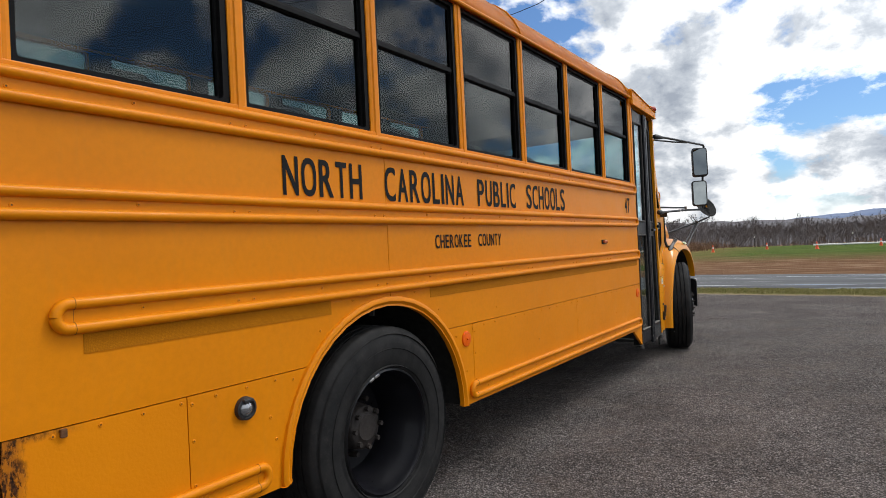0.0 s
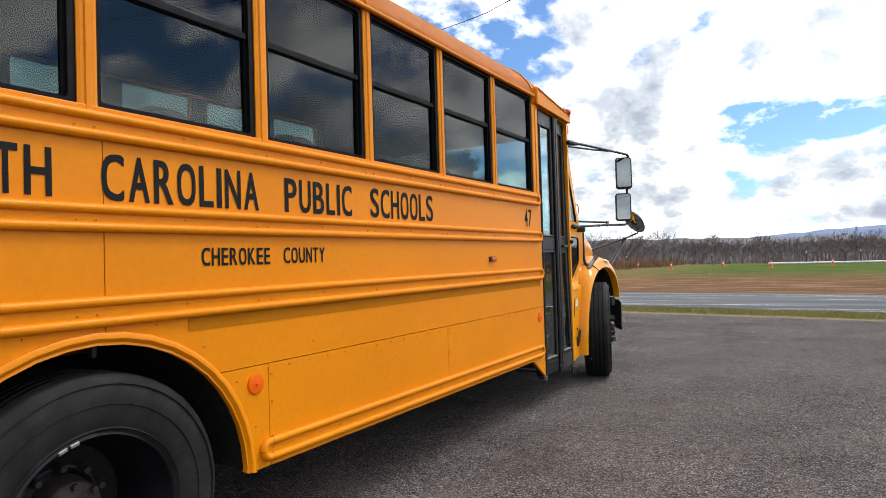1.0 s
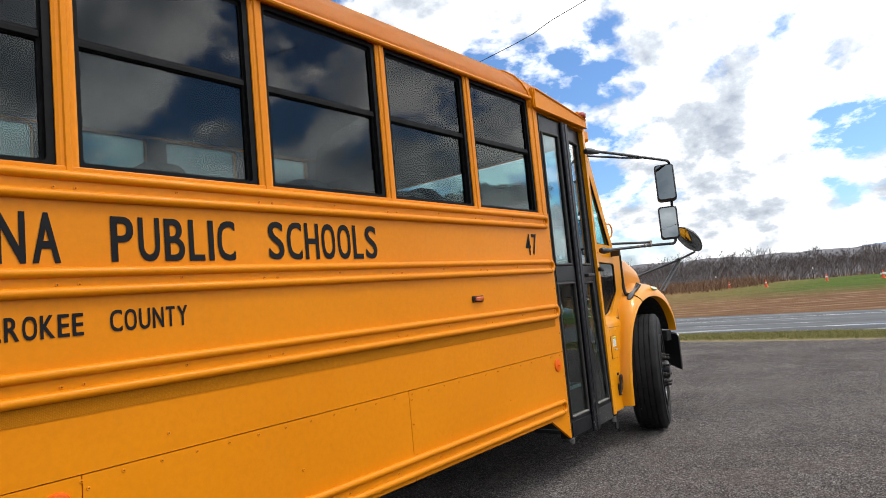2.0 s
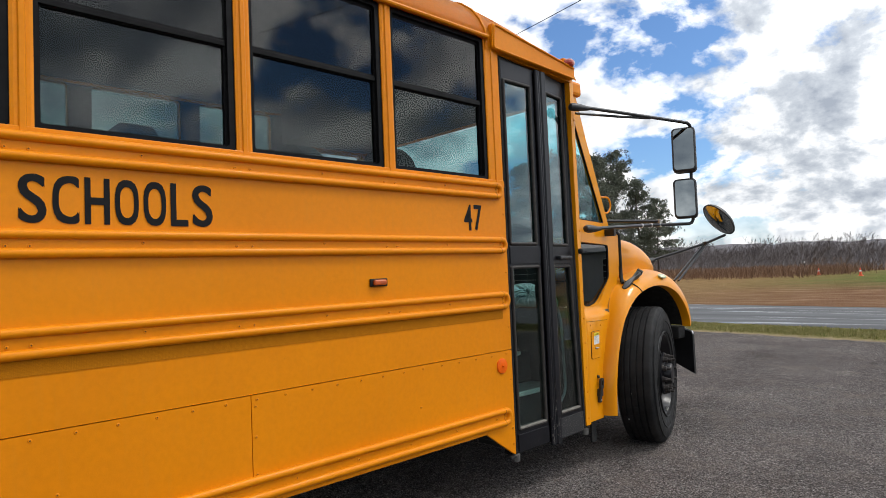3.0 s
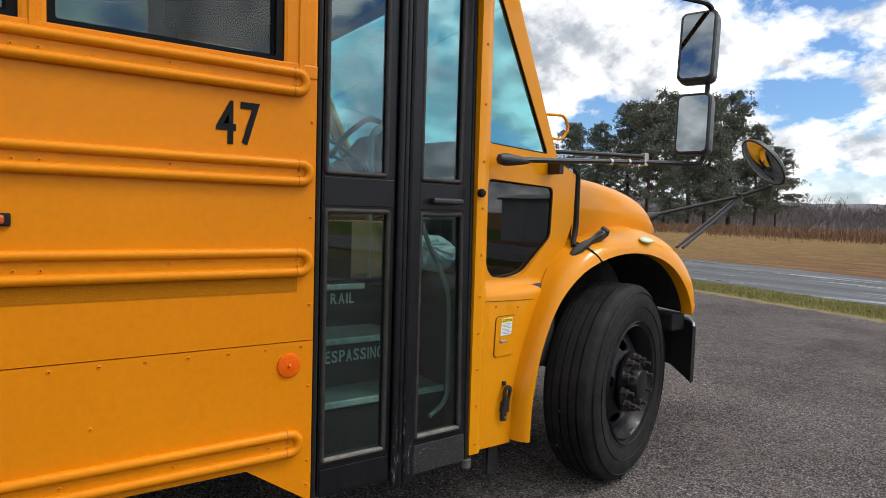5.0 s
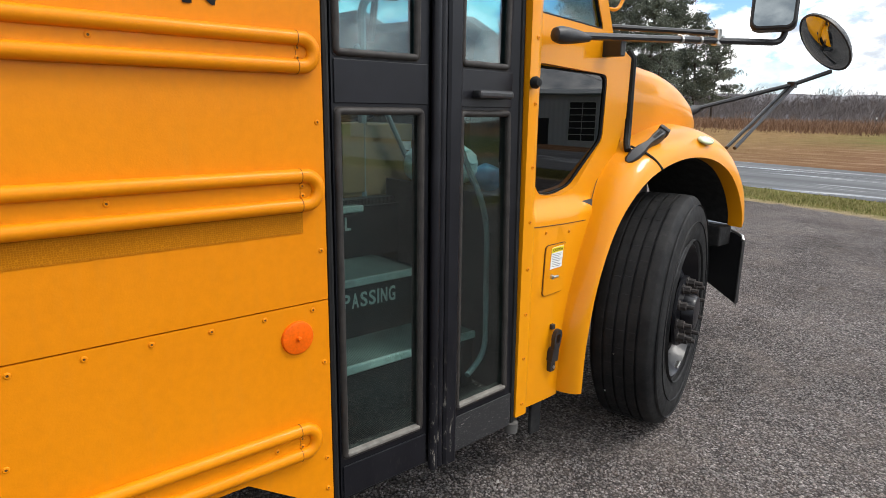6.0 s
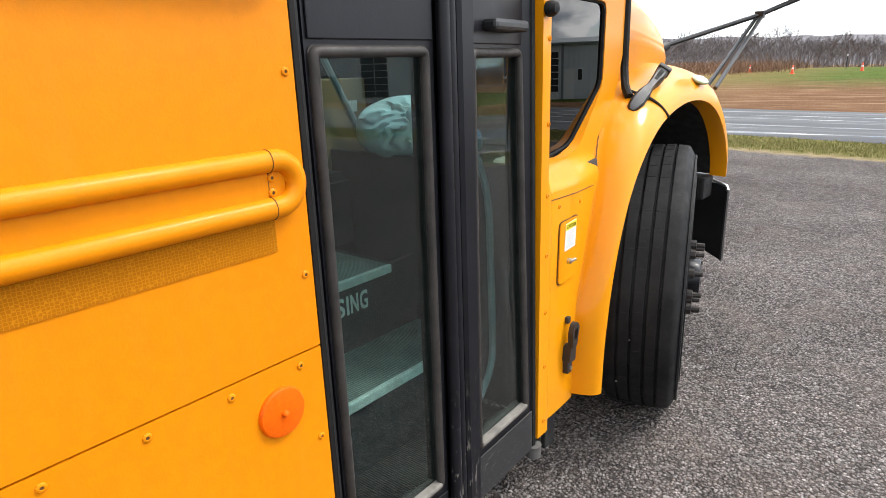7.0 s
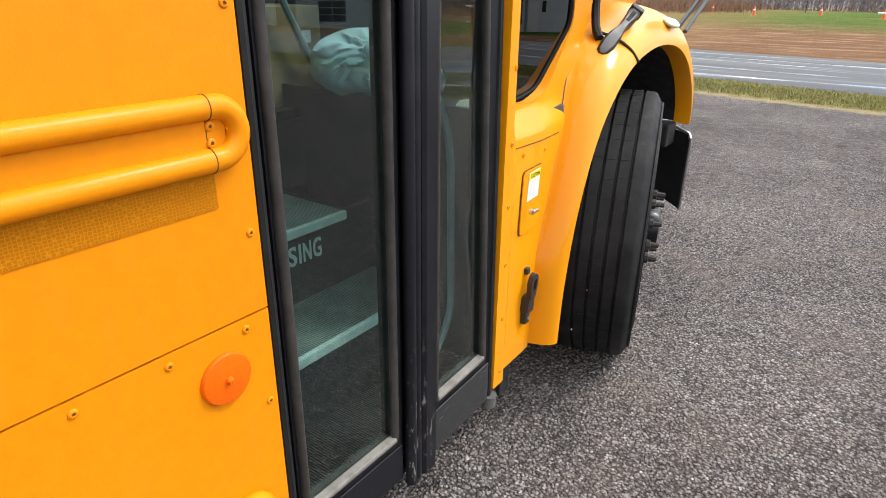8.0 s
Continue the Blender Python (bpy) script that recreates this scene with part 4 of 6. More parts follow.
def wheel_rear(side, name):
    """A dual rear wheel: the outer rim is a deep dish with the hub far in."""
    s = 1 if side > 0 else -1
    xo = -0.145 if s > 0 else -WIDE + 0.145
    m = Matrix.Translation((xo, AXLE_R[0], AXLE_R[1])) @ Matrix.Diagonal((s, 0.95, 0.95, 1))
    bm = bmesh.new()
    lathe(bm, tyre_profile(), 64, m)
    w = part(name, bm, TYRE, bus, smooth=True)
    bm = bmesh.new()
    lathe(bm, tyre_profile(), 48, m @ Matrix.Translation((-0.335, 0, 0)))
    part("inner_tyre", bm, TYRE, w, smooth=True)
    # raised rings on the sidewall
    bm = bmesh.new()
    for rr in (0.315, 0.40, 0.470):
        lathe(bm, [(rr - 0.004, 0.128 + (0.006 if rr < 0.45 else 0.0)), (rr, 0.141 if rr < 0.45 else 0.136), (rr + 0.004, 0.130)], 64, m)
    part("sidewall_ring", bm, TYRE, w, smooth=True)
    bm = bmesh.new()
    lathe(bm, [(0.300, 0.110), (0.302, 0.122), (0.292, 0.126), (0.284, 0.112), (0.276, 0.06), (0.262, 0.045), (0.250, -0.03), (0.236, -0.05), (0.224, -0.12), (0.150, -0.128), (0.120, -0.110)], 56, m)
    part("rim", bm, WHEELBLACK, w, smooth=True)
    bm = bmesh.new()
    lathe(bm, [(0.150, -0.124), (0.120, -0.118), (0.112, -0.07), (0.108, -0.030), (0.102, -0.022), (0.094, -0.018), (0.070, -0.014), (0.062, -0.006), (0.0, -0.004)], 32, m)
    part("hub", bm, HUBIRON, w, smooth=True)
    for k in range(8):
        bm = bmesh.new()
        a = 2 * math.pi * k / 8
        lathe(bm, [(0.0, 0.008), (0.012, 0.008), (0.014, -0.010)], 6, m @ Matrix.Translation((-0.002, 0.094 * math.cos(a), 0.094 * math.sin(a))))
        part("axle_bolt", bm, HUBIRON, w)
    for k in range(10):
        bm = bmesh.new()
        a = 2 * math.pi * (k + 0.5) / 10
        lathe(bm, [(0.0, -0.075), (0.013, -0.075), (0.016, -0.10), (0.018, -0.125)], 6, m @ Matrix.Translation((0.0, 0.146 * math.cos(a), 0.146 * math.sin(a))))
        part("wheel_nut", bm, HUBIRON, w)
    # bright wheel weights on the rim's lip
    for a in ((104, 112) if s > 0 else ()):
        aa = radians(a)
        bm = boxed(0.116, 0.129, -0.016, 0.016, 0.283, 0.297, bevel=0.003, m=m @ Matrix.Rotation(aa - radians(90), 4, "X"))
        part("wheel_weight", bm, STEEL, w)
    return w


wheel_rear(1, "rear_wheel")
wheel_rear(-1, "rear_wheel")


def wheel_front(side):
    s = 1 if side > 0 else -1
    steer = radians(17)
    cx = -0.085 if s > 0 else -WIDE + 0.085
    m = Matrix.Translation((cx, AXLE_F[0], AXLE_F[1])) @ Matrix.Rotation(steer, 4, "Z") @ Matrix.Diagonal((s, 1, 1, 1))
    bm = bmesh.new()
    lathe(bm, tyre_profile(), 72, m)
    w = part("front_wheel", bm, TYRE, bus, smooth=True)
    # sipe cuts across the ribs
    bm = bmesh.new()
    rnd = random.Random(5)
    for k in range(46):
        a = 2 * math.pi * k / 46
        for c in (-0.31, 0.0, 0.31):
            mm = m @ Matrix.Rotation(a + rnd.uniform(-0.01, 0.01), 4, "X")
            box(bm, 0.1375 * c - 0.013, 0.1375 * c + 0.013, -0.0010, 0.0010, 0.505, 0.5088, m=mm)
    part("tread_pattern", bm, UNDER, w)["kind"] = "stuff"
    for k in range(14):
        c = (-0.47, -0.16, 0.16, 0.47)[k % 4]
        bm = bmesh.new()
        bmesh.ops.create_icosphere(bm, subdivisions=1, radius=rnd.uniform(0.0035, 0.0055), matrix=m @ Matrix.Rotation(rnd.uniform(0, 6.28), 4, "X") @ Matrix.Translation((0.1375 * c, 0, 0.501)))
        part("lodged_pebble", bm, DUSTYSILL if k % 3 else STICKER, w)
    bm = bmesh.new()
    for rr in (0.315, 0.395, 0.468):
        lathe(bm, [(rr - 0.004, 0.128 + (0.006 if rr < 0.45 else 0.0)), (rr, 0.141 if rr < 0.45 else 0.136), (rr + 0.004, 0.130)], 64, m)
    part("sidewall_ring", bm, TYRE, w, smooth=True)
    bm = bmesh.new()
    lathe(bm, [(0.300, 0.108), (0.302, 0.120), (0.292, 0.124), (0.284, 0.110), (0.270, 0.085), (0.258, 0.06), (0.252, 0.035)], 56, m)
    part("rim", bm, WHEELBLACK, w, smooth=True)
    # dished disc with five hand holes
    rim, holes = [], []
    for k in range(48):
        a = 2 * math.pi * k / 48
        rim.append((0.254 * math.cos(a), 0.254 * math.sin(a)))
    for k in range(5):
        a = radians(72 * k + 100)
        c = Vector((0.196 * math.cos(a), 0.196 * math.sin(a)))
        t = Vector((-math.sin(a), math.cos(a)))
        u = Vector((math.cos(a), math.sin(a)))
        holes.append([tuple(c + t * 0.042 * math.cos(b) + u * 0.027 * math.sin(b)) for b in [2 * math.pi * i / 14 for i in range(14)]])
    mid = [(0.10 * math.cos(a), 0.10 * math.sin(a)) for a in [2 * math.pi * i / 24 for i in range(24)]]
    bm = plated(rim, holes + [mid], x=0.0, thick=0.012, place=lambda y, z, xx: tuple(m @ Vector((xx + 0.045 + 0.075 * max(0.0, min(1.0, (0.254 - math.hypot(y, z)) / 0.115)), y, z))))
    part("disc", bm, WHEELBLACK, w)
    bm = bmesh.new()
    lathe(bm, [(0.158, 0.112), (0.156, 0.125), (0.110, 0.128), (0.082, 0.130), (0.078, 0.168), (0.070, 0.180), (0.045, 0.184), (0.0, 0.184)], 32, m)
    part("hub", bm, WHEELBLACK, w, smooth=True)
    for k in range(10):
        a = 2 * math.pi * (k + 0.3) / 10
        bm = bmesh.new()
        mm = m @ Matrix.Translation((0.0, 0.128 * math.cos(a), 0.128 * math.sin(a)))
        lathe(bm, [(0.0, 0.190), (0.0095, 0.188), (0.0105, 0.160), (0.019, 0.158), (0.0195, 0.134), (0.024, 0.131), (0.024, 0.125)], 8, mm)
        part("wheel_nut", bm, HUBIRON, w)
    bm = boxed(0.104, 0.122, -0.030, 0.030, -0.297, -0.281, bevel=0.003, m=m @ Matrix.Rotation(radians(12), 4, "X"))
    part("wheel_weight", bm, STEEL, w)
    return w


fw = wheel_front(1)
wheel_front(-1)


# ---- entrance door ----
def folding_door():
    d = part("entrance_door", plated([(8.002, 0.262), (8.731, 0.262), (8.731, 2.562), (8.002, 2.590)], [[(8.026, 0.292), (8.716, 0.292), (8.716, 2.535), (8.026, 2.560)]], x=-0.016, thick=0.07), RUBBER, bus, "closed two-leaf folding door with black frames and glass")

    def leaf(y0, y1, panes, lower):
        hol = [rounded(a, b, c, e, 0.022) for a, b, c, e in panes]
        ob = part("door_leaf", plated([(y0, lower), (y1, lower), (y1, 2.548), (y0, 2.556)], hol, x=-0.010, thick=0.034), DOORBLACK, d)
        for a, b, c, e in panes:
            # fat rounded glazing rubber round a deep-set pane
            part("glazing_bead", plated(rounded(a - 0.008, b + 0.008, c - 0.010, e + 0.010, 0.012), [rounded(a + 0.004, b - 0.006, c + 0.008, e - 0.006, 0.007)], x=-0.008, thick=0.034), BEAD, ob)
            bm = bmesh.new()
            ring = rounded(a + 0.001, b - 0.001, c + 0.001, e - 0.001, 0.010)
            tube(bm, [(-0.008, p[0], p[1]) for p in ring + ring[:1]], 0.0095, 10, caps=False)
            part("rounded_lip", bm, BEAD, ob, smooth=True)
            if e < 1.6:
                part("bead_sill", boxed(-0.019, 0.003, a + 0.006, b - 0.006, c + 0.001, c + 0.012, bevel=0.003), DUSTYSILL, ob)
            p = part("pane", boxed(-0.021, -0.016, a - 0.004, b + 0.004, c - 0.004, e + 0.004), CLEAR if e < 1.6 else UPPERDOOR, ob)
            p.visible_shadow = False
        return ob

    a = leaf(8.030, 8.330, [(8.043, 8.304, 0.400, 1.334), (8.043, 8.290, 1.470, 2.440)], 0.272)
    b = leaf(8.430, 8.714, [(8.450, 8.678, 0.416, 1.330), (8.450, 8.664, 1.466, 2.435)], 0.262)
    # riveted middle plates
    part("middle_plate", boxed(-0.0098, -0.0055, 8.036, 8.326, 1.352, 1.456, bevel=0.002), DOORBLACK, a)
    part("middle_plate", boxed(-0.0098, -0.0055, 8.446, 8.710, 1.347, 1.452, bevel=0.002), DOORBLACK, b)
    part("meeting_strip", boxed(-0.050, -0.040, 8.320, 8.450, 0.265, 2.55), RUBBER, a)
    # kick strips, scraped
    part("kick_strip", boxed(-0.0095, -0.005, 8.036, 8.326, 0.276, 0.372, bevel=0.002), DOORBLACK, a)
    part("kick_strip", boxed(-0.0095, -0.005, 8.446, 8.710, 0.266, 0.386, bevel=0.002), SCRAPED, b)
    # meeting stiles: two fat rubber fingers and ribs
    for yy, rr, xx in ((8.349, 0.014, 0.000), (8.373, 0.013, -0.004)):
        bm = bmesh.new()
        tube(bm, [(xx, yy, 0.250), (xx, yy, 2.552)], rr, 10)
        part("edge_seal", bm, DOORWORN, a, smooth=True)
    bm = bmesh.new()
    skin(bm, [[(0.002, 8.388, z), (0.009, 8.396, z), (0.009, 8.432, z), (0.002, 8.442, z), (-0.030, 8.442, z), (-0.030, 8.388, z)] for z in (0.246, 2.552)])
    bmesh.ops.recalc_face_normals(bm, faces=bm.faces)
    part("edge_seal", bm, DOORWORN, b)
    # pull handle
    h = part("door_handle", boxed(-0.010, 0.030, 8.495, 8.660, 1.372, 1.396, bevel=0.008), PLASTIC, b)
    # hinge posts at the jambs
    for yy in (8.014, 8.722):
        bm = bmesh.new()
        tube(bm, [(-0.012, yy, 0.272), (-0.012, yy, 2.56)], 0.010, 8)
        part("hinge_rod", bm, RUBBER, d, smooth=True)
    # roller feet
    for yy in (8.014, 8.728):
        bm = bmesh.new()
        lathe(bm, [(0.0, 0.02), (0.022, 0.018), (0.024, -0.018), (0.0, -0.02)], 12, Matrix.Translation((-0.012, yy, 0.250)) @ Matrix.Rotation(radians(90), 4, "Y"))
        part("pivot_foot", bm, GREYSEAL, d, smooth=True)

    # the forward leaf and its frame sit deeper towards the windscreen
    for ob in [d] + list(d.children_recursive):
        for v in ob.data.vertices:
            u = (v.co.y - 8.43) / 0.284
            if u > 0.0:
                v.co.x -= u * (0.012 + 0.031 * ease(v.co.z, 0.3, 1.4))


folding_door()
part("door_jamb", boxed(-0.110, -0.040, 8.7345, 8.752, 0.29, 2.56), GLOSSY, bus)
# lip of the skirt behind the door's foot
bm = bmesh.new()
box(bm, -0.05, 0.004, 7.955, 8.02, 0.252, 0.268, bevel=0.004)
part("step_bracket", bm, UNDER, bus)


# ---- stairwell, driver's place ----
def stairwell():
    part("step_floor", boxed(-0.30, -0.035, 8.01, 8.76, 0.29, 0.315), FLOORRUB, bus)
    part("step_riser", boxed(-0.290, -0.270, 8.01, 8.76, 0.315, 0.525), CABDARK, bus)
    s1 = part("step", boxed(-0.50, -0.268, 8.01, 8.76, 0.515, 0.528), FLOORRUB, bus)
    part("nosing", boxed(-0.268, -0.252, 8.012, 8.758, 0.507, 0.534, bevel=0.004), NOSELIP, s1, "pale worn step nosing")
    part("tread_strip", boxed(-0.478, -0.2685, 8.012, 8.758, 0.500, 0.531), NOSING, s1, "ribbed grey tread strip")
    part("step_riser", boxed(-0.50, -0.480, 8.01, 8.76, 0.528, 0.745), CABDARK, bus)
    s2 = part("step", boxed(-0.78, -0.478, 8.01, 8.66, 0.735, 0.748), FLOORRUB, bus)
    part("nosing", boxed(-0.468, -0.452, 8.012, 8.632, 0.728, 0.754, bevel=0.004), NOSELIP, s2, "pale worn step nosing")
    part("tread_strip", boxed(-0.748, -0.4685, 8.012, 8.632, 0.722, 0.751), NOSING, s2, "ribbed grey tread strip")
    part("step_riser", boxed(-0.77, -0.750, 8.01, 8.76, 0.748, 0.955), CABDARK, bus)
    s3 = part("step", boxed(-0.90, -0.748, 8.01, 8.60, 0.945, 0.958), FLOORRUB, bus)
    part("nosing", boxed(-0.738, -0.722, 8.012, 8.575, 0.938, 0.964, bevel=0.004), NOSELIP, s3, "pale worn step nosing")
    part("tread_strip", boxed(-0.880, -0.7385, 8.012, 8.575, 0.932, 0.961), NOSING, s3, "ribbed grey tread strip")
    lettering("lettering", "TRESPASSING", 8.190, 8.552, 0.640, 0.696, -0.4785, STEPTEXT, bus, "pale stencilled lettering on the step", 0.02)
    lettering("lettering", "RAIL", 8.400, 8.530, 0.864, 0.918, -0.7485, STEPTEXT, bus, "pale stencilled lettering on the step", 0.02)
    part("well_side", boxed(-0.85, -0.06, 7.975, 7.995, 0.33, 1.80), CABDARK, bus)
    part("well_side", boxed(-0.85, -0.06, 8.765, 8.785, 0.33, 1.05), CABDARK, bus)
    # grab rail, a bent tube
    bm = bmesh.new()
    tube(bm, bend([(-0.10, 8.58, 0.46), (-0.14, 8.70, 0.50), (-0.15, 8.70, 1.00), (-0.15, 8.56, 1.24), (-0.15, 8.50, 1.44)], 0.10), 0.010, 8)
    part("grab_rail", bm, GREYPAINT, bus, smooth=True)
    bm = bmesh.new()
    tube(bm, bend([(-0.85, 8.655, 0.98), (-0.85, 8.660, 1.775), (-0.85, 8.83, 1.785)], 0.09), 0.017, 8)
    part("grab_rail", bm, GREYPAINT, bus, smooth=True)
    bm = bmesh.new()
    tube(bm, bend([(-0.90, 8.45, 1.60), (-0.87, 8.52, 1.72), (-0.85, 8.64, 1.82), (-0.85, 8.73, 1.80), (-0.85, 8.70, 1.60)], 0.06), 0.014, 8)
    part("grab_rail", bm, CABDARK, bus, smooth=True)
    bm = bmesh.new()
    tube(bm, [(-0.80, 8.60, 1.58), (-0.80, 8.93, 0.98)], 0.011, 8)
    part("brace_rod", bm, GREYPAINT, bus, smooth=True)
    # modesty panel behind the steps
    part("modesty_panel", boxed(-0.90, -0.08, 7.93, 7.96, 0.98, 1.85, bevel=0.01), CABDARK, bus)
    # dashboard with cowl, engine cover
    bm = bmesh.new()
    rows = []
    for x, top in ((-WIDE + 0.08, 1.68), (-2.1, 1.74), (-1.9, 1.84), (-1.6, 1.84), (-1.4, 1.75), (-0.75, 1.73), (-0.62, 1.66)):
        rows.append([(x, 9.06, 0.98), (x, 9.04, 1.35), (x, 9.06, top - 0.05), (x, 9.10, top), (x, 9.17, top), (x, 9.22, 1.60), (x, 9.22, 0.98)])
    skin(bm, rows)
    bmesh.ops.recalc_face_normals(bm, faces=bm.faces)
    part("dashboard", bm, CABDARK, bus)
    part("cowl_floor", boxed(-0.72, -0.08, 8.79, 9.30, 0.60, 1.02, bevel=0.03), CABDARK, bus)
    # steering wheel
    c, tilt = Vector((-1.75, 8.90, 1.66)), Matrix.Rotation(radians(-38), 4, "X")
    ring = [c + tilt @ Vector((0.23 * math.cos(a), 0.23 * math.sin(a), 0)) for a in [2 * math.pi * k / 28 for k in range(29)]]
    bm = bmesh.new()
    tube(bm, ring, 0.014, 8, caps=False)
    for a in (0, 120, 240):
        tube(bm, [c, c + tilt @ Vector((0.22 * math.cos(radians(a)), 0.22 * math.sin(radians(a)), 0))], 0.012, 6)
    tube(bm, [c, (-1.75, 9.08, 1.45)], 0.03, 8)
    part("steering_wheel", bm, CABDARK, bus, smooth=True)


stairwell()


def bus_seat(label, x0, x1, y, group, cat="bus seat", lift=0.0, lean=0.10):
    """A high-backed vinyl bench seat."""
    s = thing("bus_seat", label, cat, group, at=(0, 0, 0))
    part("cushion", boxed(x0, x1, y, y + 0.40, 1.28, 1.44, bevel=0.04), VINYL, s, smooth=True)
    bm = bmesh.new()
    prof = soften([(x0, 1.36), (x1, 1.36), (x1, 1.84 + lift), (x1 - 0.12, 1.95 + lift), (x0 + 0.12, 1.95 + lift), (x0, 1.84 + lift)], 0.06)
    plate(bm, prof, x=0, thick=0.10, place=lambda a, z, xx: (a, y + 0.03 + xx - (z - 1.36) * lean, z))
    part("backrest", bm, VINYL, s, smooth=True)
    for xx in (x0 + 0.06, x1 - 0.06):
        bm = bmesh.new()
        tube(bm, [(xx, y + 0.30, 0.982), (xx, y + 0.30, 1.30)], 0.016, 6)
        part("leg", bm, BLACK, s)
    return s


for k in range(8):
    y = 1.75 + 0.735 * k
    if y < 7.3:
        bus_seat("dark grey vinyl bench seat with a high back", -1.05, -0.09, y, "bench seats in the bus")
        bus_seat("dark grey vinyl bench seat with a high back", -2.33, -1.37, y - 0.1, "bench seats in the bus")
ds = bus_seat("black high-backed seat of the driver", -1.80, -1.24, 8.60, "", "driver seat", 0.36, 0.26)


def crumpled(seed, r, squash, cuts=4):
    bm = bmesh.new()
    bmesh.ops.create_icosphere(bm, subdivisions=cuts, radius=r)
    for v in bm.verts:
        n = v.co.normalized()
        k = noise.noise(n * 2.3 + Vector((seed, 0, 0))) * 0.12 + abs(noise.noise(n * 5.0 + Vector((0, seed, 0)))) * 0.13 + abs(noise.noise(n * 12.0 + Vector((0, 0, seed)))) * 0.06
        v.co = Vector((v.co.x * squash[0], v.co.y * squash[1], v.co.z * squash[2])) * (0.86 + k)
    return bm


def knotted_bag(r, squash, axis):
    """A full bag whose film is gathered in folds round its knot."""
    bm = bmesh.new()
    bmesh.ops.create_icosphere(bm, subdivisions=5, radius=r)
    ax = Vector(axis).normalized()
    e1 = ax.orthogonal().normalized()
    e2 = ax.cross(e1)
    for v in bm.verts:
        n = v.co.normalized()
        c = n.dot(ax)
        th = math.atan2(n.dot(e2), n.dot(e1)) + 0.35 * noise.noise(n * 2.0)
        fold = max(0.0, c + 0.25) * (0.030 * math.sin(th * 11 + 3 * noise.noise(n * 3)) + 0.018 * math.sin(th * 23))
        k = 1.0 + fold + 0.10 * noise.noise(n * 1.7 + Vector((5, 0, 0))) + 0.022 * noise.noise(n * 7.0) + 0.10 * max(0.0, c - 0.93)
        v.co = Vector((v.co.x * squash[0], v.co.y * squash[1], v.co.z * squash[2])) * k
    return bm


bag = thing("plastic_bag", "knotted white plastic bag, full, on the cowl floor inside the door", "plastic bag", at=(-0.60, 8.87, 1.02))
bm = knotted_bag(0.146, (0.95, 1.10, 0.70), (0.75, -0.45, 0.45))
bmesh.ops.translate(bm, vec=(0, 0, 0.098), verts=bm.verts)
part("bag_body", bm, BAGMAT, bag, smooth=True)
bm = crumpled(7.0, 0.024, (1, 1, 1.2), 3)
bmesh.ops.translate(bm, vec=(0.110, -0.075, 0.147), verts=bm.verts)
part("knot", bm, BAGMAT, bag, smooth=True)
bag2 = thing("plastic_bag", "small blue plastic bag beside the white one", "plastic bag", at=(-0.47, 9.0, 1.02))
bm = crumpled(9.0, 0.075, (1.1, 0.9, 0.8), 3)
bmesh.ops.translate(bm, vec=(0, 0, 0.052), verts=bm.verts)
part("bag_body", bm, BLUEBAG, bag2, smooth=True)
carton = thing("cardboard_box", "brown cardboard box with a white label, inside the door", "cardboard box", at=(-1.0, 8.74, 0.98))
part("carton_body", boxed(-0.16, 0.16, -0.19, 0.20, 0.0, 0.295, bevel=0.004), CARDBOARD, carton)
part("flap", boxed(0.161, 0.166, -0.19, -0.07, 0.02, 0.30, bevel=0.001), CARDBOARD, carton)
part("shipping_label", boxed(0.161, 0.1625, 0.10, 0.155, 0.185, 0.222), STICKER, carton, "small white printed label")
part("tape_strip", boxed(-0.03, 0.03, -0.191, 0.201, 0.2955, 0.2965), DUSTYSILL, carton)
cloth = thing("cloth", "crumpled cream cloth lying on the cowl floor", "cloth", at=(-0.20, 8.92, 1.02))
bm = crumpled(12.0, 0.08, (0.9, 1.2, 0.22), 3)
bmesh.ops.translate(bm, vec=(0, 0, 0.016), verts=bm.verts)
part("cloth_folds", bm, CREAM, cloth, smooth=True)


# ---- cab side, fenders and hood ----
def lerp_curve(pts, n):
    """Catmull-Rom through the points, sampled n times."""
    P = [Vector(p) for p in pts]
    P = [P[0] * 2 - P[1]] + P + [P[-1] * 2 - P[-2]]
    segs = len(P) - 3
    out = []
    for i in range(n):
        t = i / (n - 1) * segs
        k = min(int(t), segs - 1)
        u = t - k
        a, b, c, d = P[k], P[k + 1], P[k + 2], P[k + 3]
        out.append(0.5 * ((2 * b) + (c - a) * u + (2 * a - 5 * b + 4 * c - d) * u * u + (3 * b - a - 3 * c + d) * u ** 3))
    return out


def cowl_x(y, z):
    """The cab's side: a jamb by the door, a lower panel that slants in, and an upper part stepped in round the window."""
    low = -0.014 - 0.030 * ease(y, 8.785, 8.82) - 0.02 * max(0.0, y - 8.86) - 0.10 * max(0.0, y - 8.98)
    high = -0.014 - 0.018 * ease(y, 8.77, 8.80) - 0.046 * ease(y, 8.80, 8.84) - 0.079 * max(0.0, y - 8.84)
    k = ease(z, 0.965, 1.04)
    return low * (1 - k) + high * k


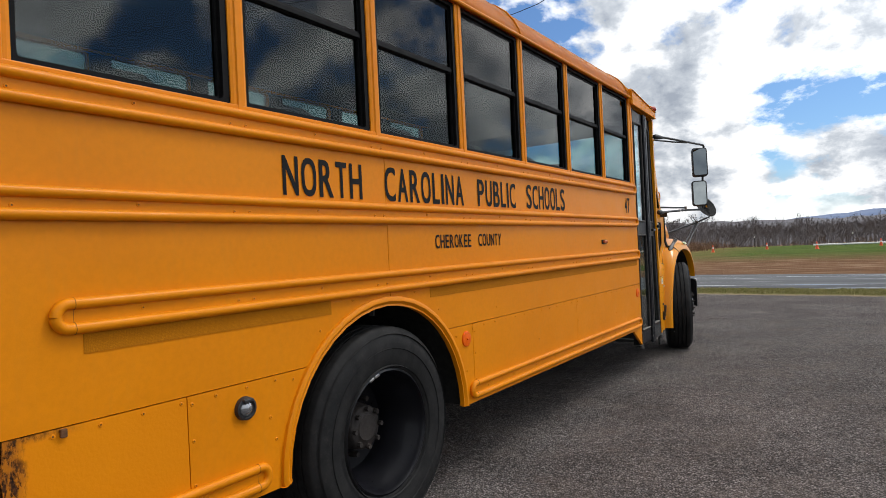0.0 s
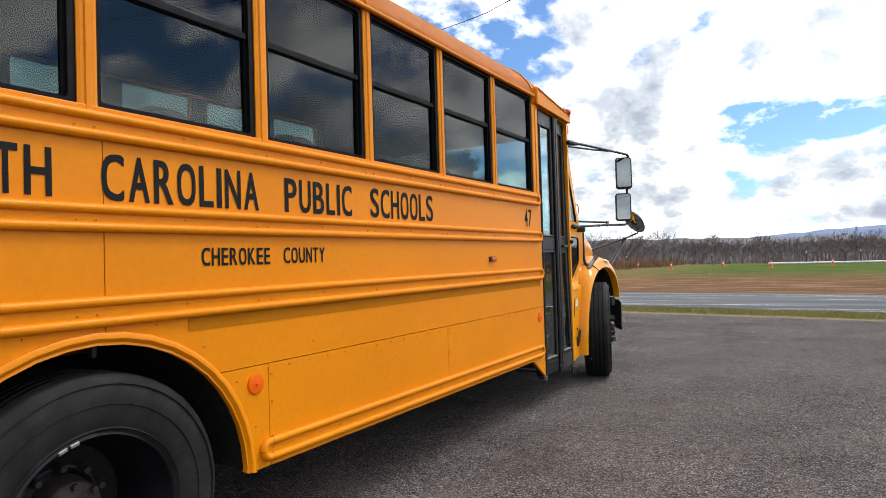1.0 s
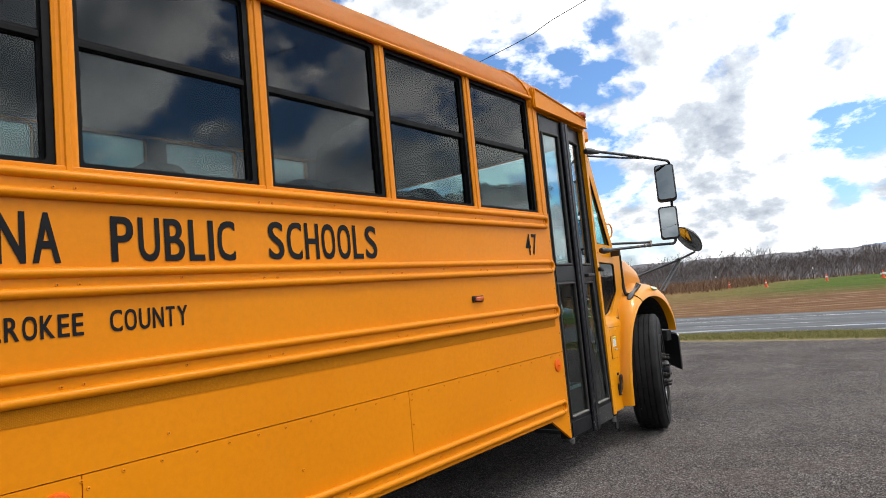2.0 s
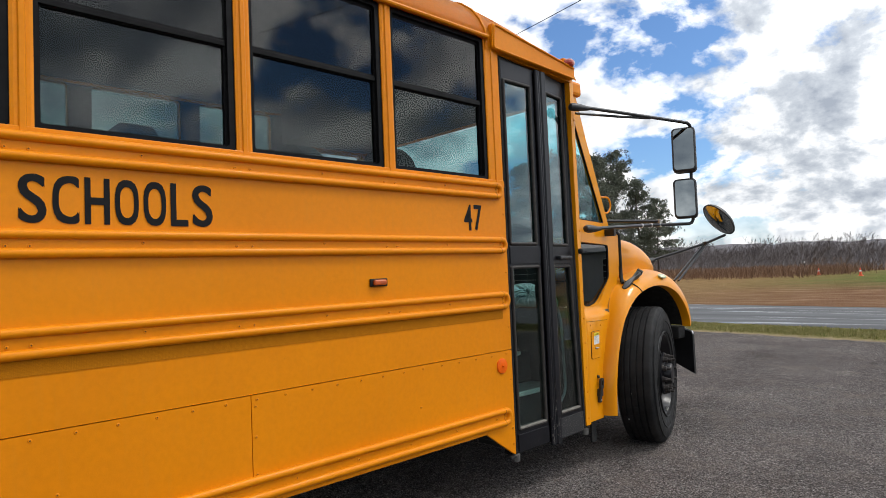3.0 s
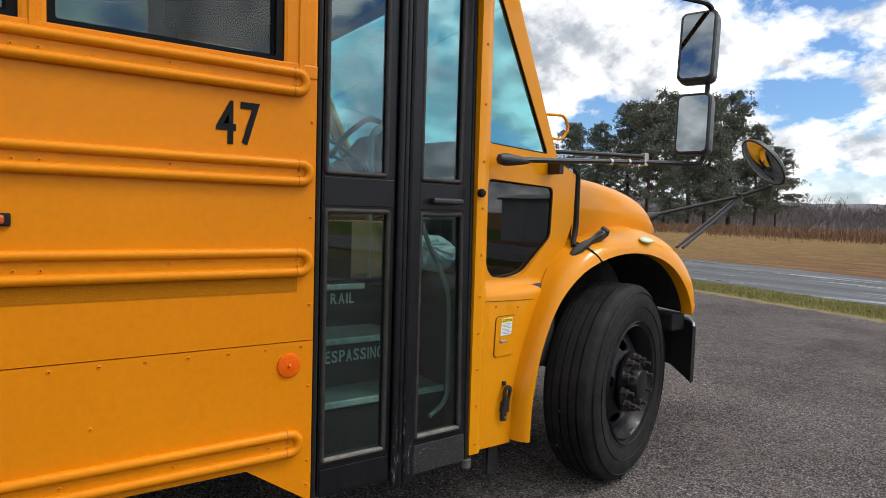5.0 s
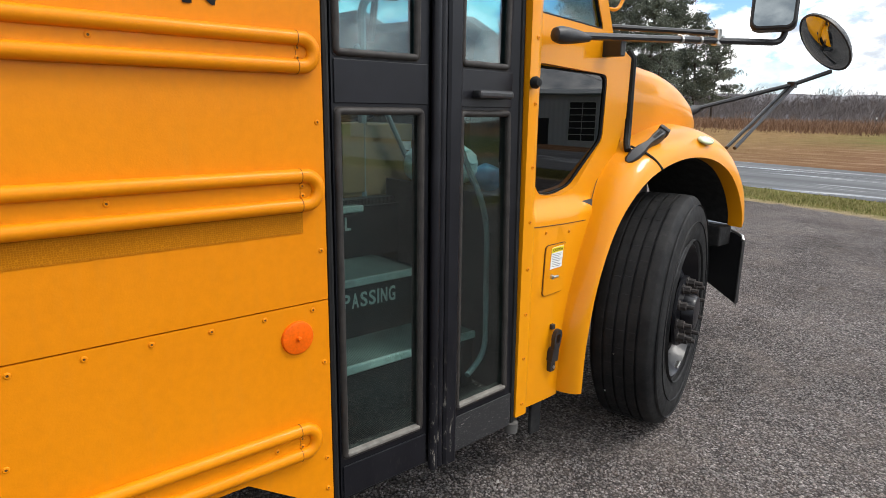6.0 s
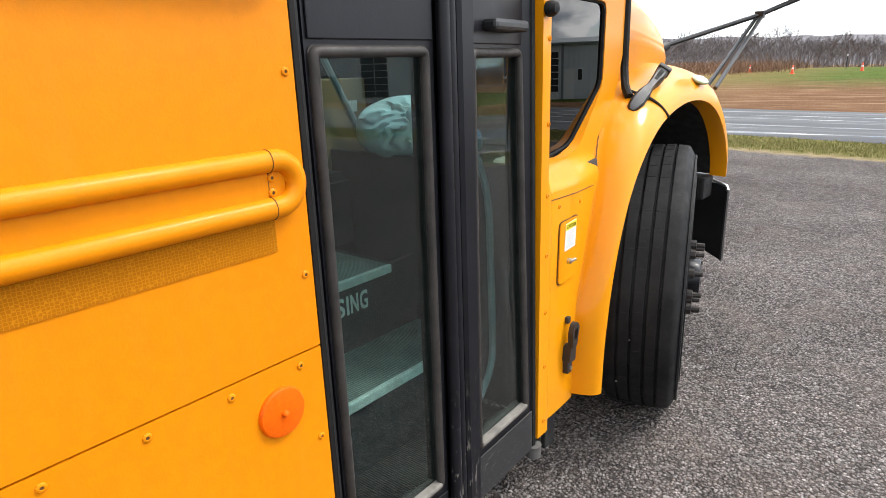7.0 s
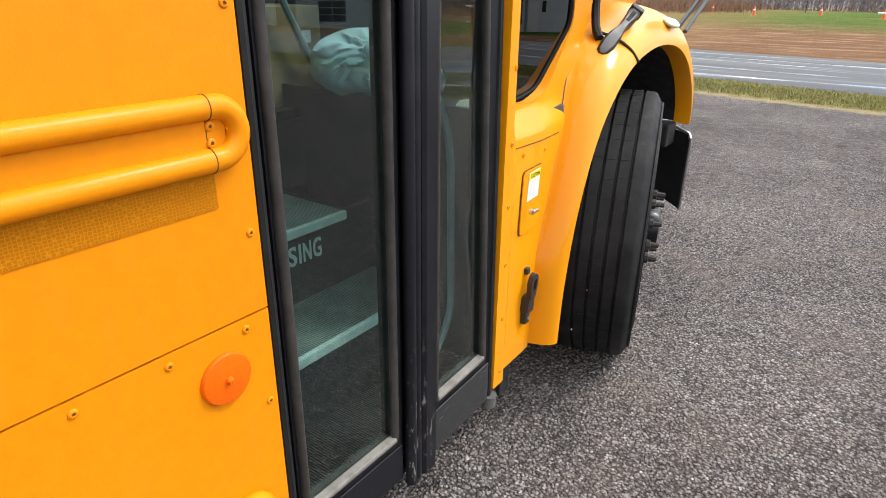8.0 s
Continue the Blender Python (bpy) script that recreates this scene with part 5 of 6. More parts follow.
def cab_side(mirror):
    def place(y, z, xx):
        x = cowl_x(y, z) + xx
        return (2 * MID - x if mirror else x, y, z)

    quarter = soften([(8.842, 1.495), (9.272, 1.474), (9.264, 1.235), (9.098, 1.066), (8.994, 1.042), (8.880, 1.052), (8.845, 1.10)], 0.03)
    vent = soften([(8.842, 2.335), (8.868, 2.328), (9.224, 1.630), (8.846, 1.648)], 0.018)
    o = [(8.735, 0.285), (8.996, 0.285), (9.014, 0.55), (9.080, 0.76), (9.160, 0.935), (9.255, 1.07), (9.37, 1.18), (9.430, 1.32), (9.436, 1.545), (9.30, 1.60), (8.895, 2.50), (8.83, 2.575), (8.735, 2.58)]
    bends = [("y", y) for y in (8.77, 8.78, 8.79, 8.80, 8.81, 8.82, 8.83, 8.84, 8.86, 8.95, 9.05, 9.15, 9.25)] + [("z", z) for z in (0.965, 0.98, 0.995, 1.01, 1.025, 1.04)]
    bm = plated(o, [quarter, vent], thick=0.03, place=place, cuts=bends)
    side = part("cab_side", bm, GLOSSY, bus, smooth=True)
    for hole, g, inset in ((quarter, DARKGLASS, 0.012), (vent, CABGLASS, 0.012)):
        cy, cz = sum(p[0] for p in hole) / len(hole), sum(p[1] for p in hole) / len(hole)
        inner = [(cy + (y - cy) * 0.976, cz + (z - cz) * 0.982) for y, z in hole]
        outer = [(cy + (y - cy) * 1.004, cz + (z - cz) * 1.004) for y, z in hole]

        def flat(y, z, xx):
            x = (-0.127 + 0.079 * (y - 9.06) if z < 1.55 else cowl_x(max(y, 8.84), z)) + xx
            return (2 * MID - x if mirror else x, y, z)

        part("window_rubber", plated(outer, [inner], x=-0.004, thick=0.012, place=flat), RUBBER, side)
        mid = [(cy + (y - cy) * 0.985, cz + (z - cz) * 0.985) for y, z in hole]
        p = part("pane", plated(mid, x=-0.012, thick=0.004, place=flat), g, side)
        p.visible_shadow = False
    return side


cab = cab_side(False)
cab_side(True)
# windscreen with its pillars and dividing bar
bm = bmesh.new()
skin(bm, [[(-0.16, 9.295, 1.60), (-0.6, 9.37, 1.60), (MID, 9.40, 1.60), (-WIDE + 0.6, 9.37, 1.60), (-WIDE + 0.16, 9.295, 1.60)], [(-0.11, 8.88, 2.50), (-0.6, 8.95, 2.50), (MID, 8.97, 2.50), (-WIDE + 0.6, 8.95, 2.50), (-WIDE + 0.11, 8.88, 2.50)]], closed=False)
ws = part("windscreen", bm, CABGLASS, bus)
ws.visible_shadow = False
for s in (1, -1):
    bm = bmesh.new()
    tube(bm, [(MID + s * (WIDE / 2 - 0.160), 9.310, 1.585), (MID + s * (WIDE / 2 - 0.105), 8.885, 2.52)], 0.026, 10)
    part("windscreen_pillar", bm, GLOSSY, bus, smooth=True)
part("windscreen_header", boxed(-WIDE + 0.06, -0.06, 8.80, 8.95, 2.50, 2.60, bevel=0.02), YELLOW, bus)
part("scuttle", boxed(-WIDE + 0.19, -0.19, 9.25, 9.46, 1.46, 1.555, bevel=0.02), GLOSSY, bus)

A_EDGE = [(0.027, 9.051, 0.297), (0.029, 9.061, 0.495), (0.031, 9.104, 0.715), (0.03, 9.196, 0.915), (0.025, 9.335, 1.047), (0.017, 9.496, 1.119), (0.017, 9.682, 1.155), (0.017, 9.877, 1.145), (0.017, 10.042, 1.09), (0.016, 10.167, 0.993), (0.013, 10.247, 0.88), (0.009, 10.275, 0.798)]
B_EDGE = [(-0.058, 8.99, 0.3), (-0.058, 9.008, 0.55), (-0.066, 9.073, 0.76), (-0.078, 9.152, 0.935), (-0.112, 9.247, 1.08), (-0.15, 9.385, 1.195), (-0.21, 9.612, 1.258), (-0.245, 9.852, 1.292), (-0.245, 10.052, 1.272), (-0.205, 10.212, 1.202), (-0.15, 10.332, 1.08), (-0.1, 10.377, 0.895)]


def fender(mirror):
    n = 56
    A, B = lerp_curve(A_EDGE, n), lerp_curve(B_EDGE, n)
    rows = []
    for a, b in zip(A, B):
        k = 0.80 + 0.20 * max(ease(a.y, 9.38, 9.70), 1 - ease(a.y, 9.08, 9.22))
        c = Vector((a.x - 0.004 - 0.05 * (1 - k), a.y * 0.30 + b.y * 0.70, a.z * (1 - 0.78 * k) + b.z * 0.78 * k + 0.020 * ease(a.z, 0.9, 1.1)))
        row = [a + Vector((-0.07, 0, 0)) , a + Vector((-0.008, 0, 0)) + (a - b).normalized() * 0.004, a]
        for j in range(1, 10):
            t = j / 9
            row.append(a * (1 - t) ** 2 + c * 2 * t * (1 - t) + b * t * t)
        row.append(b + Vector((-0.06, -0.05 * ease(10.0 - b.y, 0.2, 0.5), 0.01)))
        rows.append([(2 * MID - p.x, p.y, p.z) if mirror else tuple(p) for p in row])
    bm = bmesh.new()
    skin(bm, rows, closed=False)
    bmesh.ops.recalc_face_normals(bm, faces=bm.faces)
    f = part("front_fender", bm, GLOSSY, bus, smooth=True)
    bm = bmesh.new()
    rows = [[(2 * MID - p.x, p.y, p.z) if mirror else tuple(p) for p in (a + Vector((-0.02, 0, 0.004)), a + Vector((-0.50, 0, 0.03)))] for a in A]
    skin(bm, rows, closed=False)
    part("wheel_well_liner", bm, UNDER, f, smooth=True)
    return f


fend = fender(False)
fender(True)


def hood():
    st = lerp_curve([(9.455, 1.552, -0.150), (9.63, 1.540, -0.172), (9.83, 1.518, -0.200), (10.03, 1.478, -0.235), (10.18, 1.432, -0.265), (10.29, 1.375, -0.300), (10.37, 1.27, -0.345), (10.43, 0.95, -0.405)], 26)
    rings = []
    for p in st:
        y, z, x = p
        low = min(1.20, z - 0.06)
        half = [(x - 0.06, low - 0.06), (x - 0.012, low + 0.02), (x, low + (z - low) * 0.55), (x - 0.012, z - 0.055), (x - 0.045, z - 0.018), (x - 0.11, z), (x - 0.40, z + 0.022), (MID, z + 0.035)]
        full = half + [(2 * MID - a, b) for a, b in half[-2::-1]]
        rings.append([(a, y, b) for a, b in full])
    bm = bmesh.new()
    skin(bm, rings, closed=False)
    bmesh.ops.recalc_face_normals(bm, faces=bm.faces)
    h = part("hood", bm, GLOSSY, bus, smooth=True)
    part("engine_block", boxed(-1.9, -0.54, 9.42, 10.30, 0.6, 1.20), UNDER, bus)
    return h


bm = bmesh.new()
tube(bm, [p + Vector((0.0015, 0.0, 0.0)) for p in lerp_curve(B_EDGE[:6], 30)], 0.0018, 6)
part("fender_seam", bm, SEAM, bus)
hood_ob = hood()
# dark gap and rubber between cowl and hood
bm = bmesh.new()
tube(bm, bend([(-0.150, 9.455, 1.571), (-0.130, 9.456, 1.545), (-0.126, 9.452, 1.27), (-0.100, 9.410, 1.215), (-0.078, 9.392, 1.190)], 0.05), 0.014, 8)
part("hood_gap_seal", bm, RUBBER, bus, smooth=True)
bm = bmesh.new()
tube(bm, bend([(-0.085, 9.420, 1.206), (-0.030, 9.437, 1.186), (0.003, 9.465, 1.156), (0.019, 9.494, 1.119)], 0.02), 0.005, 6)
part("fender_joint", bm, RUBBER, bus)


def hood_latch():
    """Rubber pull-down latch across the cowl joint."""
    a, b = Vector((-0.066, 9.362, 1.135)), Vector((-0.046, 9.578, 1.256))
    d = (b - a).normalized()
    up = Vector((0.58, -0.32, 0.75))
    up = (up - d * up.dot(d)).normalized()
    a, b = a + up * 0.016, b + up * 0.016
    s = d.cross(up)
    m = Matrix((d, s, up)).transposed().to_4x4()
    m.translation = a
    L = (b - a).length
    bm = bmesh.new()
    rows = []
    for t, w, h in ((0.0, 0.008, 0.010), (0.05, 0.018, 0.015), (0.20, 0.024, 0.020), (0.38, 0.021, 0.022), (0.55, 0.012, 0.019), (0.66, 0.013, 0.018), (0.80, 0.018, 0.018), (0.97, 0.019, 0.015), (1.0, 0.016, 0.009)):
        rows.append([m @ Vector((t * L, w * cy, -0.03 if hz < 0 else h * hz)) for cy, hz in ((-1, -1), (-1, 0.6), (-0.7, 1), (0.7, 1), (1, 0.6), (1, -1))])
    skin(bm, rows)
    bmesh.ops.recalc_face_normals(bm, faces=bm.faces)
    lt = part("hood_latch", bm, PLASTIC, bus, "black rubber hood latch", smooth=True)
    part("latch_pocket", boxed(0.68 * L, 0.90 * L, -0.007, 0.007, 0.010, 0.0195, bevel=0.003, m=m), UNDER, lt)
    part("latch_hook", boxed(0.95 * L, 1.03 * L, -0.023, 0.023, -0.02, 0.020, bevel=0.005, m=m), PLASTIC, lt)


hood_latch()
# oval side lamp on the fender's crown
bm = bmesh.new()
bmesh.ops.create_icosphere(bm, subdivisions=3, radius=1.0)
m = Matrix.Translation((-0.003, 9.853, 1.224)) @ Matrix.Rotation(radians(28), 4, "Y") @ Matrix.Diagonal((0.030, 0.052, 0.013, 1))
bmesh.ops.transform(bm, matrix=m, verts=bm.verts)
part("fender_lamp", bm, GREENLENS, bus, "small oval pale green lamp", smooth=True)

# lower cab panel: joint, service flap with its caution sticker, pull latch


def on_cab(y, z, xx):
    """A point on the lower cab side."""
    return (cowl_x(y, min(z, 0.95)) + xx, y, z)


bm = bmesh.new()
tube(bm, [(cowl_x(y, z) + 0.0005, y, z) for y, z in [(8.815 + 0.024 * k, 0.951 - 0.0006 * k) for k in range(14)]], 0.0016, 6)
part("panel_joint", bm, SEAM, bus)
flap = part("service_flap", plated(soften([(8.878, 0.696), (8.992, 0.702), (9.000, 0.880), (8.886, 0.877)], 0.018), x=0.0055, thick=0.008, place=on_cab), GLOSSY, bus, "small hinged flap in the cab side")
part("flap_gap", plated(soften([(8.8755, 0.6935), (8.9942, 0.6995), (9.0022, 0.8825), (8.8835, 0.8795)], 0.019), x=0.0030, thick=0.006, place=on_cab), SEAM, flap)
stick = part("caution_sticker", plated([(8.910, 0.790), (8.974, 0.794), (8.980, 0.872), (8.916, 0.868)], x=0.0065, thick=0.002, place=on_cab), STICKER, flap, "white sticker with a yellow caution band")
part("caution_band", plated([(8.9145, 0.849), (8.9785, 0.853), (8.980, 0.8715), (8.916, 0.8675)], x=0.0072, thick=0.001, place=on_cab), STICKYEL, stick)
word = lettering("lettering", "CAUTION", 8.921, 8.974, 0.8545, 0.8655, 0.0, LETTER, stick, "small black lettering", 0.02)
for v in word.data.vertices:
    v.co = on_cab(v.co.y, v.co.z, 0.0077)
bm = bmesh.new()
for k in range(8):
    z = 0.843 - 0.0063 * k
    plate(bm, [(8.919, z), (8.970 - 0.006 * (k % 3), z), (8.970 - 0.006 * (k % 3), z + 0.0022), (8.919, z + 0.0022)], x=0.0071, thick=0.0008, place=on_cab)
part("fine_print", bm, INKGREY, stick)
bm = bmesh.new()
lathe(bm, [(0.0, 0.012), (0.008, 0.010), (0.009, 0.0)], 12, Matrix.Translation((-0.018, 8.893, 0.772)))
box(bm, -0.012, -0.004, 8.890, 8.918, 0.769, 0.777, bevel=0.002)
part("flap_lock", bm, STEEL, flap)
CABX = cowl_x(8.94, 0.5)
latch = part("pull_latch", boxed(CABX - 0.006, CABX + 0.018, 8.929, 8.956, 0.398, 0.440, bevel=0.004), PLASTIC, bus, "black rubber pull latch on a bracket")
bm = plated(soften([(8.923, 0.440), (8.960, 0.440), (8.962, 0.486), (8.952, 0.492), (8.930, 0.488)], 0.006), x=CABX + 0.026, thick=0.026)
part("strap", bm, PLASTIC, latch)
grip = soften([(8.928, 0.484), (8.956, 0.488), (8.970, 0.548), (8.958, 0.566), (8.938, 0.560), (8.927, 0.535)], 0.010)
bm = plated(grip, [soften([(8.936, 0.508), (8.955, 0.512), (8.960, 0.548), (8.940, 0.545)], 0.005)], x=CABX + 0.032, thick=0.016)
part("pull_ring", bm, PLASTIC, latch)
bm = bmesh.new()
lathe(bm, [(0.0, 0.022), (0.006, 0.021), (0.0065, 0.016)], 10, Matrix.Translation((CABX, 8.946, 0.415)))
part("bolt", bm, STEEL, latch)
part("hook_plate", boxed(CABX - 0.004, CABX + 0.012, 8.934, 8.952, 0.560, 0.580, bevel=0.003), PLASTIC, latch)
part("hanging_strip", boxed(-0.10, -0.085, 8.90, 8.955, 0.13, 0.40, bevel=0.003), UNDER, bus)

bm = bmesh.new()
lathe(bm, [(0.0, 0.030), (0.012, 0.028), (0.019, 0.016), (0.018, 0.004), (0.012, 0.0)], 16, Matrix.Translation((-0.014, 8.748, 1.425)))
part("door_stop", bm, RUBBER, bus, "round black rubber stop", smooth=True)

# front bumper, seen past the wheel
bm = bmesh.new()
rows = []
for x, y0, zl in ((0.024, 10.268, 0.405), (0.014, 10.280, 0.412), (-0.16, 10.34, 0.470), (-0.6, 10.42, 0.480), (MID, 10.46, 0.480), (-WIDE + 0.6, 10.42, 0.48), (-WIDE + 0.14, 10.31, 0.47), (-WIDE - 0.014, 10.280, 0.42)):
    dp = 0.03 if x > 0 or x < -WIDE else 0.16
    top = 0.735 if x > 0.02 else 0.752 if x > 0 else 0.78
    rows.append([(x, y0, zl), (x, y0 + dp, zl + 0.01), (x, y0 + dp, top - 0.01), (x, y0, top)])
skin(bm, rows)
bmesh.ops.recalc_face_normals(bm, faces=bm.faces)
bump = part("front_bumper", bm, BLACK, bus, "black steel bumper with a scuffed edge")
bm = bmesh.new()
tube(bm, [(-0.16, 10.342, 0.781), (-0.05, 10.305, 0.772), (0.014, 10.283, 0.754), (0.024, 10.273, 0.735)], 0.008, 8)
part("scuffed_edge", bm, STEEL, bump, smooth=True)
part("bumper_bracket", boxed(-0.24, -0.05, 10.18, 10.30, 0.70, 0.80, bevel=0.01), UNDER, bus)


# ---- mirrors ----
def mirror_head(c, w, h, d, yaw, tilt, name):
    m = Matrix.Translation(c) @ Matrix.Rotation(radians(yaw), 4, "Z") @ Matrix.Rotation(radians(-tilt), 4, "X")
    bm = bmesh.new()
    rows = []
    for yy, k in ((0.0, 0.92), (0.008, 1.0), (d * 0.55, 1.0), (d * 0.85, 0.95), (d, 0.80)):
        rows.append([m @ Vector((a, yy, b)) for a, b in rounded(-w / 2 * k, w / 2 * k, -h / 2 * (k * 0.6 + 0.4), h / 2 * (k * 0.6 + 0.4), 0.03)])
    skin(bm, rows)
    bmesh.ops.recalc_face_normals(bm, faces=bm.faces)
    ob = part(name, bm, PLASTIC, bus, "rear-view mirror in a black housing", smooth=True)
    bm = bmesh.new()
    plate(bm, rounded(-w / 2 + 0.014, w / 2 - 0.014, -h / 2 + 0.014, h / 2 - 0.014, 0.022), place=lambda a, b, xx: tuple(m @ Vector((a, -0.003 - xx, b))), thick=0.004)
    part("mirror_glass", bm, MIRROR, ob)
    return ob


def mirrors():
    top, bot = (0.262, 9.90, 2.385), (0.202, 10.010, 1.622)
    knee = (0.065, 9.72, 1.618)
    bm = bmesh.new()
    tube(bm, bend([(0.03, 8.735, 2.380), (0.10, 9.10, 2.385), top, (0.242, 9.975, 2.33), (0.227, 9.985, 2.19), (0.207, 9.992, 1.90), bot, knee, (-0.015, 8.88, 1.576)], 0.055), 0.0125, 8)
    arm = part("mirror_arm", bm, BLACK, bus, smooth=True)
    bm = bmesh.new()
    tube(bm, [(-0.02, 8.80, 2.355), (0.10, 9.15, 2.358), (0.172, 9.46, 2.377)], 0.009, 8)
    part("brace", bm, BLACK, arm, smooth=True)
    bm = bmesh.new()
    tube(bm, [(-0.17, 9.32, 1.655), (0.065, 9.72, 1.645)], 0.011, 8)
    part("brace", bm, BLACK, arm, smooth=True)
    for c, rz in (((0.035, 8.735, 2.372), 18), ((-0.015, 8.905, 1.577), 6)):
        bm = bmesh.new()
        d = Matrix.Rotation(radians(-rz), 3, "Z") @ Vector((0, 1, 0))
        tube(bm, [Vector(c) + d * k for k in (-0.062, -0.054, -0.030, 0.0, 0.045, 0.085, 0.10)], [0.010, 0.022, 0.028, 0.027, 0.021, 0.015, 0.013], 12)
        part("knuckle", bm, PLASTIC, arm, smooth=True)
    for ky in (0.72, 0.86):
        p = Vector((-0.015, 8.88, 1.576)).lerp(Vector(knee), ky)
        d = (Vector(knee) - Vector((-0.015, 8.88, 1.576))).normalized()
        bm = bmesh.new()
        tube(bm, [p, p + d * 0.013], 0.016, 10)
        part("clamp_ring", bm, STEEL, arm)
    part("clamp", boxed(0.050, 0.080, 9.705, 9.733, 1.600, 1.662, bevel=0.004), STEEL, arm)
    part("arm_bracket", boxed(-0.140, -0.030, 9.225, 9.255, 1.535, 1.60, bevel=0.004), BLACK, arm)
    mirror_head((0.215, 9.880, 2.191), 0.172, 0.345, 0.12, 20, 6, "flat_mirror")
    mirror_head((0.191, 9.912, 1.818), 0.168, 0.305, 0.12, 20, 3, "wide_angle_mirror")
    # crossover mirror on its tripod
    j = (-0.045, 10.780, 1.488)
    bm = bmesh.new()
    tube(bm, [(-0.327, 10.344, 1.359), j, (0.100, 10.870, 1.555)], 0.011, 8)
    tri = part("crossover_arm", bm, BLACK, bus, smooth=True)
    for dx in (-0.018, 0.022):
        bm = bmesh.new()
        tube(bm, [(-0.090 + dx, 10.268, 1.175), (j[0] + dx * 0.5, j[1], j[2] - 0.005)], 0.009, 8)
        part("strut", bm, BLACK, tri, smooth=True)
    bm = bmesh.new()
    tube(bm, [(-0.372, 10.290, 1.330), (-0.320, 10.356, 1.361)], [0.040, 0.020], 10)
    part("foot", bm, PLASTIC, tri, smooth=True)
    part("joint_clamp", boxed(j[0] - 0.02, j[0] + 0.02, j[1] - 0.02, j[1] + 0.02, j[2] - 0.016, j[2] + 0.016, bevel=0.004), BLACK, tri)
    a, n = Vector((0.40, 0.52, -0.76)).normalized(), Vector((-0.25, -0.75, -0.60))
    n = (n - a * n.dot(a)).normalized()
    b = n.cross(a)
    m = Matrix((a, b, n)).transposed().to_4x4()
    m.translation = Vector((0.069, 10.815, 1.690))
    dome, shell = bmesh.new(), bmesh.new()
    seg = 36

    def ring(k, h):
        return [m @ Vector((0.165 * k * math.cos(t), 0.110 * k * math.sin(t), h)) for t in [2 * math.pi * i / seg for i in range(seg)]]

    skin(dome, [ring(k, 0.045 * (1 - k * k)) for k in (0.98, 0.85, 0.7, 0.5, 0.3, 0.1, 0.01)], caps=True)
    skin(shell, [ring(0.985, 0.004), ring(1.04, 0.0), ring(1.03, -0.012), ring(0.9, -0.035), ring(0.5, -0.055), ring(0.05, -0.06)], caps=False)
    for q in (dome, shell):
        bmesh.ops.recalc_face_normals(q, faces=q.faces)
    cv = part("crossover_mirror", shell, PLASTIC, bus, "oval convex crossover mirror", smooth=True)
    part("mirror_glass", dome, MIRROR, cv, smooth=True)
    # small grab loop beside the windscreen
    bm = bmesh.new()
    tube(bm, bend([(-0.145, 9.255, 1.715), (-0.14, 9.345, 1.712), (-0.14, 9.388, 1.775), (-0.14, 9.352, 1.832), (-0.145, 9.22, 1.825)], 0.03), 0.007, 8)
    part("grab_loop", bm, GLOSSY, bus, smooth=True)


mirrors()


# ---- landscape ----
def ground():
    xs = sorted(set(list(np.linspace(-900, -60, 15)) + list(np.linspace(-60, 60, 41)) + list(np.linspace(60, 900, 15))))
    ys = sorted(set(list(np.linspace(-500, -20, 9)) + list(np.linspace(-20, 130, 51)) + list(np.linspace(130, 1500, 18))))
    bm = bmesh.new()

    def height(x, y):
        d = y + 0.1 * x
        h = LOW + ease(d, 30, 58) * 0.22 - ease(d, 62, 88) * 2.6 * (1 - 0.5 * ease(x, 13, 24)) + ease(d, 260, 600) * 4.0
        h -= 1.35 * ease(x, 6, 11) * ease(d, 25.5, 36)
        h -= 0.12 * math.exp(-((d - 17.6) / 0.5) ** 2) * 0.3
        return h

    rows = [[bm.verts.new((x, y, height(x, y))) for x in xs] for y in ys]
    for a, b in zip(rows, rows[1:]):
        for i in range(len(xs) - 1):
            bm.faces.new((a[i], a[i + 1], b[i + 1], b[i]))
    g = part("ground", bm, make_lot(), smooth=True)
    return tagged(g, "gravelled chip-seal lot running into grass verge, bare soil and field", "ground", kind="structure")


ground()
bm = bmesh.new()
rows = []
for k in range(41):
    x = -160 + 8 * k
    t = -0.15 * x
    rows.append([(x, t + 18.6, LOW + 0.004), (x, t + 18.95, 0.01), (x, t + 21.4, 0.035), (x, t + 23.8, 0.01), (x, t + 24.2, LOW + 0.004)])
skin(bm, rows, closed=False)
bmesh.ops.recalc_face_normals(bm, faces=bm.faces)
tagged(part("road", bm, make_road(), smooth=True), "wet grey two-lane asphalt road with pale streaks", "road", kind="structure")


